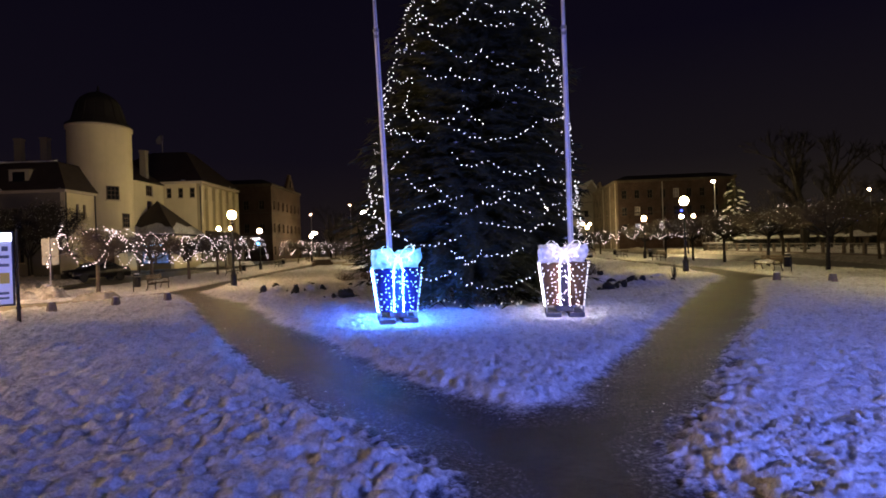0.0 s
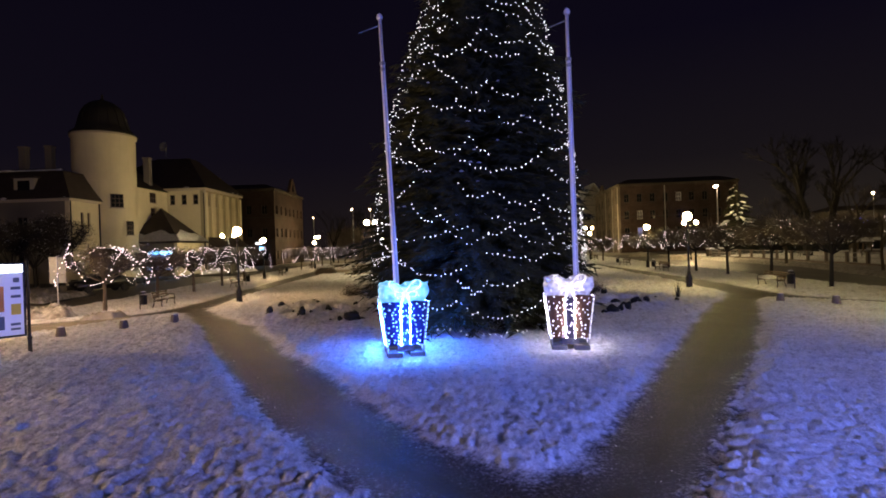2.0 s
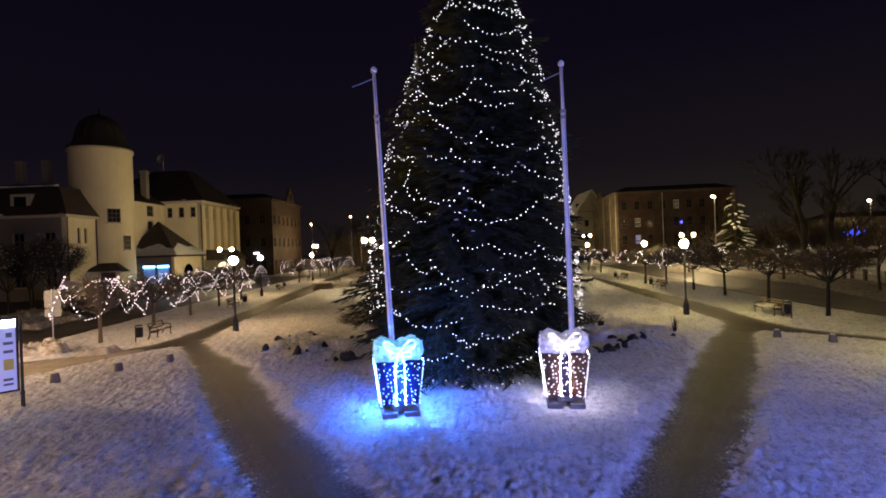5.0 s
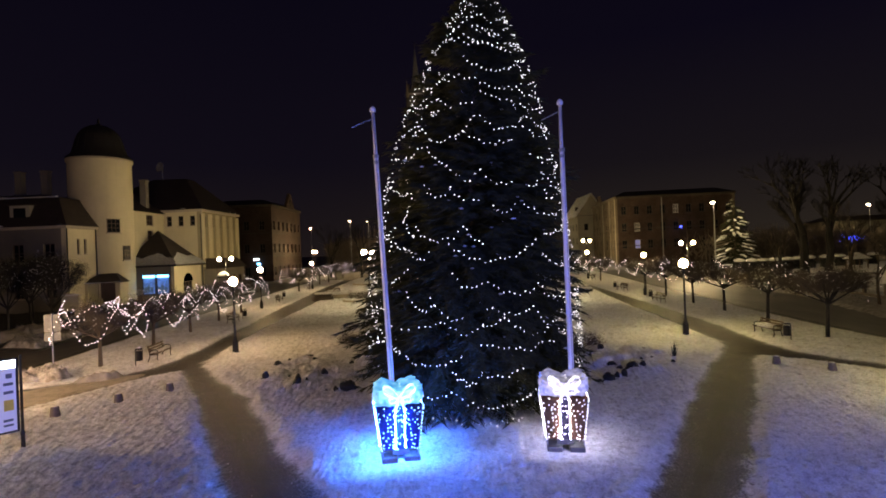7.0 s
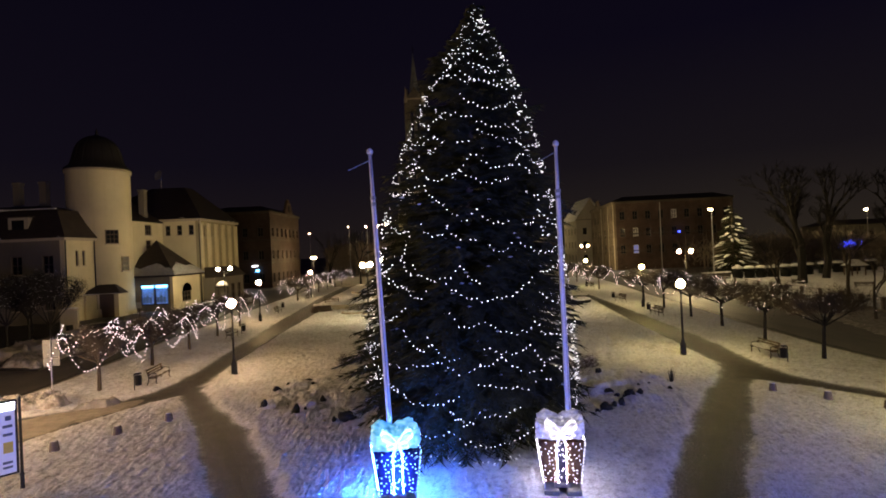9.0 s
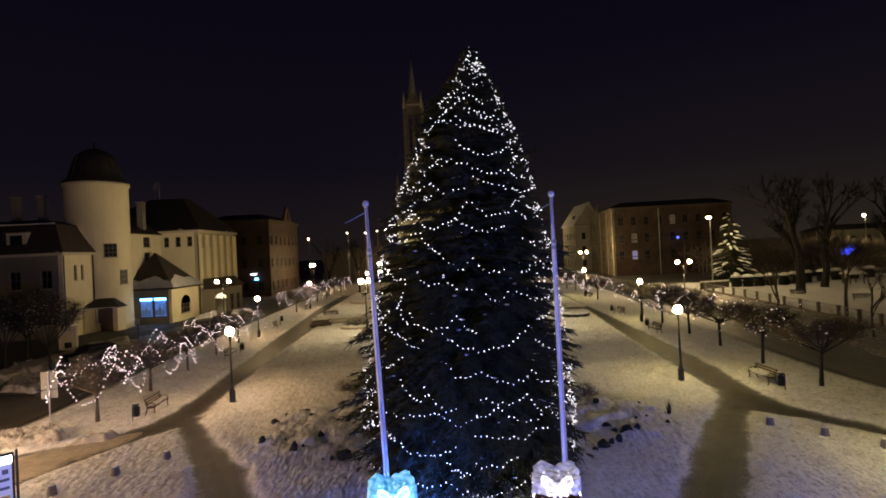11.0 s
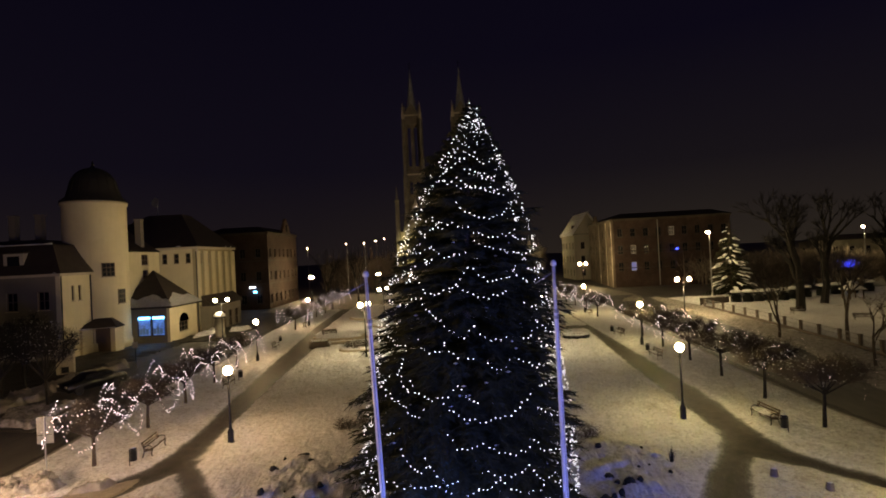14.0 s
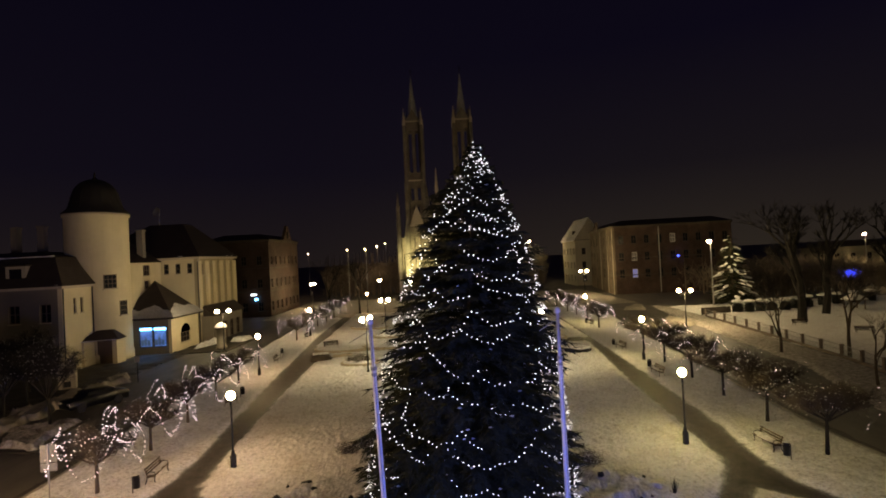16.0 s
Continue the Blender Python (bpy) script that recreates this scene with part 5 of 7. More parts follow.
post = empty("marker_post", pose(-31.0, 54.5, -0.12), "thin dark post beside the road", "post")
bm = bmesh.new()
tube(bm, [(0, 0, -0.1), (0, 0, 2.6)], 0.04, 8)
part("pole", bm, IRON, post)
part("plate", bevelled(-0.28, 0.28, -0.055, -0.042, 2.0, 2.6, 0.01), GALV, post)

# ---- parked car ----


def car(m, label):
    root = empty("car", m @ Matrix.Diagonal((1.04, 1.02, 1.16, 1)), label, "car")
    prof = [(-2.25, 0.35), (-2.28, 0.62), (-2.15, 0.86), (-1.25, 0.95), (-0.55, 1.38), (0.75, 1.42), (1.55, 1.05), (2.15, 0.98), (2.28, 0.72), (2.25, 0.35)]
    bm = bmesh.new()
    rows = []
    for s, k in ((-0.86, 0.0), (-0.80, 1.0), (0.80, 1.0), (0.86, 0.0)):
        row = []
        for x, z in prof:
            inset = 0.14 * max(0, (z - 0.95) / 0.45)
            yy = s - math.copysign(inset, s)
            row.append(bm.verts.new((x * (0.985 if k == 0 else 1), yy, z - (0.05 if k == 0 else 0))))
        rows.append(row)
    for a, b in zip(rows, rows[1:]):
        for i in range(len(prof) - 1):
            bm.faces.new((a[i], a[i + 1], b[i + 1], b[i]))
    bm.faces.new(rows[0])
    bm.faces.new(rows[-1][::-1])
    for a, b in zip(rows, rows[1:]):
        bm.faces.new((a[-1], a[0], b[0], b[-1]))
    part("body", bm, BLACK_P, root, "", True)
    for x in (-1.4, 1.4):
        for s in (-0.78, 0.78):
            w = Matrix.Translation((x, s, 0.32)) @ pose(0, 0, 0, 90, 0, 0)
            bm = bmesh.new()
            lathe(bm, [(0.2, -0.1), (0.32, -0.09), (0.33, 0), (0.32, 0.09), (0.2, 0.1)], 16, w)
            ty = part("wheel", bm, RUBBER, root)
            bm = bmesh.new()
            lathe(bm, [(0.19, -0.108), (0.2, 0), (0.19, 0.108)], 12, w)
            part("rim", bm, IRON, ty)
    for s in (-1, 1):
        bm = bmesh.new()
        box(bm, -0.9, 1.1, s * 0.805 - 0.01, s * 0.805 + 0.01, 1.0, 1.28)
        part("side_window", bm, GLASS, root)
        part("headlight", bevelled(-2.275, -2.2, s * 0.6 - 0.16, s * 0.6 + 0.16, 0.62, 0.76, 0.02), WHITE_FR, root)
        part("tail_light", bevelled(2.2, 2.275, s * 0.62 - 0.14, s * 0.62 + 0.14, 0.66, 0.86, 0.02), simple("red_lens", (0.25, 0.01, 0.01), 0.3, bump=0), root)
    return root


car(pose(-29.3, 45.2, -0.115, 0, 0, 60), "black saloon car parked beside the road")

# ---- buildings ----


def wall(bm, ox, oy, ang, width, z0, z1, thick, holes=()):
    """A wall with rectangular openings: from (ox, oy) along the angle, its face to the right of that way; holes (x0, x1, z0, z1)."""
    m = pose(ox, oy, 0, 0, 0, ang)
    xs = sorted({0.0, width, *[h[0] for h in holes], *[h[1] for h in holes]})
    zs = sorted({z0, z1, *[h[2] for h in holes], *[h[3] for h in holes]})
    for xa, xb in zip(xs, xs[1:]):
        for za, zb in zip(zs, zs[1:]):
            cx, cz = (xa + xb) / 2, (za + zb) / 2
            if any(h[0] < cx < h[1] and h[2] < cz < h[3] for h in holes):
                continue
            box(bm, xa, xb, 0, thick, za, zb, m)
    bmesh.ops.remove_doubles(bm, verts=bm.verts, dist=0.001)


def window(parent, ox, oy, ang, h, depth=0.18, bars=(1, 1), frame_mat=None, glass=None, sill=True, sill_mat=None):
    """A window set into an opening of wall()."""
    m = pose(ox, oy, 0, 0, 0, ang)
    x0, x1, z0, z1 = h
    fm = frame_mat or FRAME
    w, g = 0.09, 0.035
    nx, nz = bars[0] + 1, bars[1] + 1
    px, pz = (x1 - x0 - 2 * w + 2 * g) / nx, (z1 - z0 - 2 * w + 2 * g) / nz
    lights = [(w - g + px * i + g, w - g + px * (i + 1) - g, z0 + w - g + pz * k + g, z0 + w - g + pz * (k + 1) - g) for i in range(nx) for k in range(nz)]
    bm = bmesh.new()
    at = m @ Vector((x0, depth - 0.04, 0))
    wall(bm, at.x, at.y, ang, x1 - x0, z0, z1, 0.08, lights)
    win = part("window", bm, fm, parent, "dark framed window")
    bm = bmesh.new()
    box(bm, x0 + 0.02, x1 - 0.02, depth + 0.045, depth + 0.06, z0 + 0.02, z1 - 0.02, m)
    part("pane", bm, glass or GLASS, win, "dark glass")
    if sill:
        bm = bmesh.new()
        box(bm, x0 - 0.08, x1 + 0.08, -0.10, 0.05, z0 - 0.10, z0 - 0.002, m)
        part("sill", bm, sill_mat or STONE, win)
    return win


def rect(x0, x1, y0, y1, z):
    return [(x0, y0, z), (x1, y0, z), (x1, y1, z), (x0, y1, z)]


manor = empty("manor_house", pose(0, 0, -0.12), "cream plastered manor with a round tower and dark roofs", "building")
# round tower
TX, TY, TR = -44.6, 70.2, 3.62
bm = bmesh.new()
lathe(bm, [(TR + 0.12, 0), (TR + 0.1, 1.0), (TR, 1.05), (TR, 18.35), (TR + 0.18, 18.45), (TR + 0.18, 18.8)], 48, Matrix.Translation((TX, TY, 0)))
part("tower_wall", bm, CREAM, manor, "smooth cream plaster drum", True)
bm = bmesh.new()
prof = [(TR + 0.22, 18.8), (TR + 0.18, 18.95), (3.15, 19.5), (2.85, 20.5)]
for i in range(1, 9):
    a = i / 8 * math.pi / 2
    prof.append((2.7 * math.cos(a) + 0.05, 20.5 + 2.9 * math.sin(a)))
lathe(bm, prof, 32, Matrix.Translation((TX, TY, 0)))
part("dome", bm, COPPER, manor, "dark ribbed metal dome", True)
for i in range(16):
    a = 2 * math.pi * i / 16
    bm = bmesh.new()
    tube(bm, [(TX + (r + 0.02) * math.cos(a), TY + (r + 0.02) * math.sin(a), z) for r, z in prof[1:-1]], 0.05, 4)
    part("dome_rib", bm, COPPER, manor)
bm = bmesh.new()
lathe(bm, [(0.30, 23.2), (0.34, 23.5), (0.12, 23.7), (0.16, 23.9), (0.02, 24.4)], 10, Matrix.Translation((TX, TY, 0)))
part("dome_finial", bm, COPPER, manor)


def tower_window(az, z0, w, h):
    a = radians(az)
    cx, cy = TX + TR * math.cos(a), TY + TR * math.sin(a)
    m = pose(cx, cy, 0, 0, 0, az + 90)
    bm = bmesh.new()
    box(bm, -w / 2, w / 2, -0.04, 0.25, z0, z0 + h, m)
    win = part("window", bm, FRAME, manor, "square dark framed window")
    bm = bmesh.new()
    for i in range(3):
        for j in range(3):
            xa, za = -w / 2 + 0.08 + i * (w - 0.1) / 3, z0 + 0.08 + j * (h - 0.1) / 3
            box(bm, xa, xa + (w - 0.1) / 3 - 0.06, -0.055, -0.042, za, za + (h - 0.1) / 3 - 0.06, m)
    part("pane", bm, GLASS, win, "dark glass")
    bm = bmesh.new()
    box(bm, -w / 2 - 0.1, w / 2 + 0.1, -0.14, 0.1, z0 - 0.12, z0 - 0.003, m)
    part("sill", bm, STONE, win)


tower_window(-38, 9.2, 1.5, 1.75)
tower_window(-12, 5.7, 1.15, 1.85)

# wall between tower and hall
holes = [(3.5, 5.3, 10.5, 12.0), (3.7, 5.0, 8.5, 9.8)]
bm = bmesh.new()
wall(bm, -41.95, 72.4, 90, 8.2, 0, 12.35, 0.5, holes)
part("wall", bm, CREAM, manor, "cream plaster wall")
for h in holes:
    window(manor, -41.95, 72.4, 90, h, bars=(2, 1))
# hall
HX0, HX1, HY0, HY1, HZ = -42.3, -36.5, 80.7, 94.6, 12.6
holes = [(0.7 + 1.75 * i, 1.5 + 1.75 * i, 10.5, 12.0) for i in range(3)]
bm = bmesh.new()
wall(bm, HX0, HY0, 0, HX1 - HX0 - 0.502, 0, HZ, 0.5, holes)
part("wall", bm, CREAM, manor, "cream plaster wall with slit windows")
for h in holes:
    window(manor, HX0, HY0, 0, h, bars=(0, 1))
# recess colour is the cream darkened: shade between the pilasters put into the plaster
holes = [(1.0 + 2.65 * i, 2.1 + 2.65 * i, 10.2, 11.9) for i in range(5)]
bm = bmesh.new()
wall(bm, HX1, HY0, 90, HY1 - HY0, 0, HZ, 0.5, holes)
part("wall", bm, RECESS_PL, manor, "plaster wall darkened for shade, recessed between cream pilasters")
for h in holes:
    window(manor, HX1, HY0, 90, h, bars=(0, 1))
for i in range(6):
    bm = bmesh.new()
    box(bm, 0.0 + 2.65 * i, 0.72 + 2.65 * i, -0.38, -0.003, 4.2, 12.3, pose(HX1, HY0, 0, 0, 0, 90))
    part("pilaster", bm, CREAM, manor)
bm = bmesh.new()
box(bm, HX0, HX1 - 0.502, HY1 - 0.5, HY1, 0, HZ)
box(bm, HX0 - 14, HX0 - 13.5, 72, HY1, 0, HZ)
part("back_wall", bm, CREAM, manor)
bm = bmesh.new()
box(bm, HX0 - 0.3, HX1 + 0.5, HY0 - 0.45, HY1 + 0.4, HZ, HZ + 0.32)
part("cornice", bm, STONE, manor)
bm = bmesh.new()
roof_poly(bm, rect(HX0 - 13, HX1 + 0.7, HY0 - 0.6, HY1 + 0.6, HZ + 0.325), rect(HX0 - 4, HX1 - 4.5, HY0 + 5.5, HY1 - 5.5, HZ + 5.8))
part("roof", bm, ROOF, manor, "dark hipped tile roof")
bm = bmesh.new()
roof_poly(bm, [(-42.7, 72.8, 12.35), (-41.5, 72.8, 12.35), (-41.5, 80.4, 12.35), (-42.7, 80.4, 12.35)], [(-48, 74.5, 16.6), (-47.6, 74.5, 16.6), (-47.6, 80.4, 16.6), (-48, 80.4, 16.6)])
part("roof", bm, ROOF, manor, "dark tile roof slope")
for x, y, z0, z1 in ((-43.0, 77.5, 12.8, 16.9), (-54.6, 69.5, 13.6, 17.4), (-51.2, 69.5, 13.6, 17.4)):
    bm = bmesh.new()
    box(bm, x - 0.42, x + 0.42, y - 0.4, y + 0.4, z0, z1)
    box(bm, x - 0.5, x + 0.5, y - 0.48, y + 0.48, z1 - 0.01, z1 + 0.22)
    part("chimney", bm, DARK_PL, manor, "grey rendered chimney stack")
# west wing with mansard roof
WX, WY0, WY1 = -43.4, 61.6, 66.9
holes = [(1.9, 2.4, 6.6, 8.4), (3.1, 3.6, 6.6, 8.4)]
bm = bmesh.new()
wall(bm, WX, WY0, 90, WY1 - WY0, 0, 9.6, 0.5, holes)
part("wall", bm, CREAM, manor, "cream plaster end wall")
for h in holes:
    window(manor, WX, WY0, 90, h, bars=(0, 1))
holes = [(2.2 + 3.6 * i, 3.5 + 3.6 * i, z, z + 2.1) for i in range(8) for z in (1.6, 5.8)]
# unlit front: its shade is put into the colour, grey beside the cream end
bm = bmesh.new()
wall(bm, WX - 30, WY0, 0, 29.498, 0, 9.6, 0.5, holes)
part("wall", bm, DARK_PL, manor, "plaster front darkened to grey for its shade")
for h in holes:
    window(manor, WX - 30, WY0, 0, h, bars=(1, 1), frame_mat=FRAME)
bm = bmesh.new()
box(bm, WX - 30.3, WX + 0.35, WY0 - 0.4, WY1 + 0.2, 9.6, 9.9)
part("cornice", bm, STONE, manor)
bm = bmesh.new()
roof_poly(bm, rect(WX - 30.5, WX + 0.5, WY0 - 0.5, WY1 + 6, 9.905), rect(WX - 29, WX - 1.6, WY0 + 1.4, WY1 + 6, 13.3))
part("roof", bm, ROOF, manor, "steep dark mansard roof")
bm = bmesh.new()
roof_poly(bm, rect(WX - 29.4, WX - 1.4, WY0 + 1.1, WY1 + 6, 13.303), rect(WX - 26, WX - 6, WY0 + 5, WY1 + 3, 14.2))
part("roof", bm, ROOF, manor, "flatter upper mansard roof")
for x in (WX - 5.3, WX - 10.2, WX - 15.1):
    bm = bmesh.new()
    box(bm, x - 1.15, x + 1.15, WY0 + 0.15, WY0 + 3, 10.3, 12.4)
    do = part("dormer", bm, PALE, manor, "pale dormer with dark window")
    bm = bmesh.new()
    box(bm, x - 0.7, x + 0.7, WY0 + 0.10, WY0 + 0.14, 10.5, 12.1)
    part("pane", bm, GLASS, do)
    bm = bmesh.new()
    box(bm, x - 1.35, x + 1.35, WY0 - 0.05, WY0 + 3, 12.403, 12.6)
    part("dormer_roof", bm, ROOF, do)
for y, zz in ((WY0 + 0.05, 9.8), (WY1 - 0.1, 9.8)):
    bm = bmesh.new()
    tube(bm, [(WX + 0.12, y, 0.1), (WX + 0.12, y, zz)], 0.07, 6)
    part("downpipe", bm, IRON, manor)
bm = bmesh.new()
tube(bm, [(HX1 + 0.1, HY0 - 0.12, 0.1), (HX1 + 0.1, HY0 - 0.12, HZ)], 0.08, 6)
part("downpipe", bm, IRON, manor)


def eave_snow(p0, p1, seed, r=0.13):
    """A broken rib of snow lying along an eave."""
    p0, p1 = Vector(p0), Vector(p1)
    n = max(6, int((p1 - p0).length / 0.5))
    rs = random.Random(seed)
    bm = bmesh.new()
    pts = [p0.lerp(p1, i / n) + Vector((rs.uniform(-0.05, 0.05), rs.uniform(-0.05, 0.05), 0.03)) for i in range(n + 1)]
    tube(bm, pts, [max(0.02, r * (0.35 + 1.3 * abs(noise.noise(Vector((i * 0.23, seed, 0)))) * 2)) for i in range(n + 1)], 6)
    part("eave_snow", bm, SNOW, manor, "broken rib of snow on the eaves", True)


eave_snow((WX - 28, WY0 - 0.3, 9.95), (WX + 0.3, WY0 - 0.3, 9.95), 1)
eave_snow((WX - 27, WY0 + 1.3, 13.4), (WX - 1.6, WY0 + 1.3, 13.4), 2)
eave_snow((HX0, HY0 - 0.35, HZ + 0.4), (HX1 + 0.4, HY0 - 0.35, HZ + 0.4), 3, 0.09)
eave_snow((HX1 + 0.45, HY0, HZ + 0.4), (HX1 + 0.45, HY1, HZ + 0.4), 4, 0.09)
# low annex along the foot of the hall
holes = [(1.2 + 2.6 * i, 2.8 + 2.6 * i, 0.0, 2.7) for i in range(4)]
bm = bmesh.new()
wall(bm, HX1 + 1.75, HY0 + 0.6, 90, 11.6, 0, 3.9, 0.4, holes)
part("wall", bm, DARK_PL, manor, "grey plaster annex wall with arched doors")
for h in holes:
    window(manor, HX1 + 1.75, HY0 + 0.6, 90, h, bars=(1, 1), sill=False)
bm = bmesh.new()
box(bm, HX1 + 0.01, HX1 + 1.35, HY0 + 0.6, HY0 + 1.0, 0, 3.9)
part("wall", bm, DARK_PL, manor, "grey plaster annex end wall")
bm = bmesh.new()
roof_poly(bm, rect(HX1 + 0.42, HX1 + 2.2, HY0 + 0.3, HY0 + 12.5, 3.905), rect(HX1 + 0.42, HX1 + 0.46, HY0 + 0.3, HY0 + 12.5, 5.5))
part("roof", bm, ROOF, manor, "dark lean-to roof")
# satellite dish over the hall roof
bm = bmesh.new()
lathe(bm, [(0.03, 0.0), (0.35, 0.05), (0.62, 0.16), (0.78, 0.28), (0.80, 0.31), (0.74, 0.30), (0.58, 0.19), (0.3, 0.09), (0.02, 0.04)], 24, pose(-45.3, 86.9, 20.5, 78, 0, -20))
dish = part("satellite_dish", bm, GALV, manor, "pale round dish on a mast", True)
bm = bmesh.new()
tube(bm, [(-45.3, 87.2, 18.2), (-45.3, 87.2, 20.6)], 0.06, 6)
tube(bm, [(-45.3, 86.9, 20.0), (-45.1, 86.2, 20.3)], 0.03, 5)
part("dish_mast", bm, GALV, dish)
# porch at the foot of the tower
PX = 0.75
for x0, x1, y0, y1 in ((-44.3, -43.85, 64.6, 66.6), (-41.5, -40.9, 66.2, 68.0)):
    part("porch_pier", bevelled(x0 + PX, x1 + PX, y0, y1, 0, 2.95, 0.03), CREAM, manor)
bm = bmesh.new()
roof_poly(bm, [(-44.7 + PX, 64.3, 2.953), (-40.5 + PX, 65.9, 2.953), (-41.0 + PX, 68.6, 2.953), (-44.7 + PX, 67.2, 2.953)],
          [(-43.6 + PX, 66.6, 4.1), (-42.0 + PX, 67.2, 4.1), (-42.0 + PX, 67.6, 4.1), (-43.6 + PX, 67.2, 4.1)])
part("porch_roof", bm, ROOF, manor, "small dark porch roof")
eave_snow((-44.5 + PX, 64.35, 3.0), (-40.6 + PX, 65.9, 3.0), 6, 0.07)
part("porch_door", bevelled(-43.8 + PX, -41.55 + PX, 66.95, 67.15, 0, 2.9, 0.01), FRAME, manor, "dark wooden porch door")
bm = bmesh.new()
box(bm, HX0 + 5.9, HX1 + 0.42, HY0 - 0.30, HY0 - 0.004, 12.2, 12.55)
part("eave_board", bm, STONE, manor)

pier = empty("gate_pier", pose(-36.6, 52.4, -0.12, 0, 0, 20), "weathered pale plastered gate pier with a snow cap and dark niche", "gate pier")
bm = bmesh.new()
wall(bm, -0.72, -0.32, 0, 1.44, 0, 2.25, 0.64, [(0.35, 1.05, 0.25, 0.85)])
part("shaft", bm, PALE, pier)
# black plate closes the niche, so its deep shade is put in as colour
part("niche", bevelled(-0.36, 0.32, 0.0, 0.1, 0.26, 0.84, 0.005), IRON, pier, "black plate standing for the dark of the niche")
part("coping", bevelled(-0.82, 0.82, -0.42, 0.42, 2.252, 2.40, 0.02), STONE, pier)
bm = bmesh.new()
ball(bm, (0, 0, 2.40), 0.5, 14, 8, (1.55, 0.78, 0.30))
for v in bm.verts:
    v.co.z = max(2.395, v.co.z + 0.04 * noise.noise(v.co * 3))
part("snow_cap", bm, SNOW, pier, "", True)

# ---- kiosk with pyramid roof ----
kiosk = empty("corner_shop", pose(0, 0, -0.12), "low rendered corner shop with pyramid roof and blue-lit window", "building")
KX0, KX1, KY0, KY1, KZ = -42.8, -36.5, 72.3, 80.2, 4.6
holes = [(1.95, 3.72, 0.9, 3.6), (3.84, 5.6, 0.9, 3.6)]
bm = bmesh.new()
# dark render that also takes in the front's shade beside the lamp-lit side
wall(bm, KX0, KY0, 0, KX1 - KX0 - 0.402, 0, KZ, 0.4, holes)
part("wall", bm, DARK_PL, kiosk, "dark rendered shop front, its shade put into the grey-brown")
for h in holes:
    w = window(kiosk, KX0, KY0, 0, h, 0.1, (0, 0), IRON, SHOP, False)
    bm = bmesh.new()
    box(bm, h[0] + 0.1, h[1] - 0.1, 0.02, 0.09, h[3] - 0.42, h[3] - 0.12, pose(KX0, KY0, 0))
    part("light_tube", bm, TUBE, w, "bright blue light tube")
    for i in range(3):
        bm = bmesh.new()
        box(bm, h[0] + 0.15 + 0.45 * i, h[0] + 0.48 + 0.45 * i, 0.13, 0.155, 1.15, 1.9 + 0.2 * (i % 2), pose(KX0, KY0, 0))
        part("display_card", bm, simple("window_card", (0.25, 0.4, 0.55), 0.6, var=0.4, scale=9, bump=0), w)
holes = [(2.5, 5.3, 1.0, 2.4)]
bm = bmesh.new()
wall(bm, KX1, KY0, 90, KY1 - KY0, 0, KZ, 0.4, holes)
part("wall", bm, CREAM, kiosk, "cream rendered side wall")
window(kiosk, KX1, KY0, 90, holes[0], bars=(2, 1))
bm = bmesh.new()
for i in range(9):
    a0, a1 = math.pi * i / 9, math.pi * (i + 1) / 9
    mm = pose(KX1, KY0 + 3.9, 2.4, 0, 0, 90)
    q = [Vector((1.4 * math.cos(a), -0.03, 1.15 * math.sin(a))) for a in (a0, a1)]
    vsx = [bm.verts.new(mm @ v) for v in (q[0], q[1], Vector((0, -0.03, 0)))]
    bm.faces.new(vsx)
bmesh.ops.solidify(bm, geom=list(bm.faces), thickness=0.08)
part("arched_light", bm, GLASS, kiosk)
bm = bmesh.new()
apex = (-40.7, 76.5, 9.75)
ev = rect(KX0 - 0.55, KX1 + 0.6, KY0 - 0.6, KY1 + 0.4, KZ)
lo = [bm.verts.new(p) for p in ev]
lo2 = [bm.verts.new((p[0], p[1], KZ + 0.18)) for p in ev]
ap = bm.verts.new(apex)
bm.faces.new(lo[::-1])
for i in range(4):
    j = (i + 1) % 4
    bm.faces.new((lo[i], lo[j], lo2[j], lo2[i]))
    bm.faces.new((lo2[i], lo2[j], ap))
part("roof", bm, ROOF, kiosk, "steep dark pyramid roof")


def roof_snow(c0, c1, top, ht, seed):
    """A ragged sheet of snow on the lower part of a roof slope."""
    rs = random.Random(seed)
    c0, c1, top = Vector(c0), Vector(c1), Vector(top)
    nrm = (c1 - c0).cross(top - c0).normalized()
    bm = bmesh.new()
    n = 24
    lo_r, hi_r = [], []
    for i in range(n + 1):
        t = i / n
        p = c0.lerp(c1, t)
        side = min(t, 1 - t) * 2
        k = min(side * 0.98, ht * (0.55 + 0.45 * math.sin(t * 3.1)) * (0.8 + 0.4 * noise.noise(Vector((t * 4, seed, 0)))) + rs.uniform(-0.01, 0.01))
        d = top - p
        mid_base = c0.lerp(c1, 0.5)
        q = p + (top - mid_base) * max(0.02, k)
        lo_r.append(bm.verts.new(p + nrm * 0.10))
        hi_r.append(bm.verts.new(q + nrm * 0.10))
    for i in range(n):
        bm.faces.new((lo_r[i], lo_r[i + 1], hi_r[i + 1], hi_r[i]))
    bmesh.ops.solidify(bm, geom=list(bm.faces), thickness=0.09)
    part("roof_snow", bm, SNOW, kiosk, "ragged patch of snow on the eaves")


e2 = [(p[0], p[1], KZ + 0.18) for p in ev]
roof_snow(e2[0], e2[1], apex, 0.34, 1)
roof_snow(e2[1], e2[2], apex, 0.36, 2)

# ---- brick buildings ----


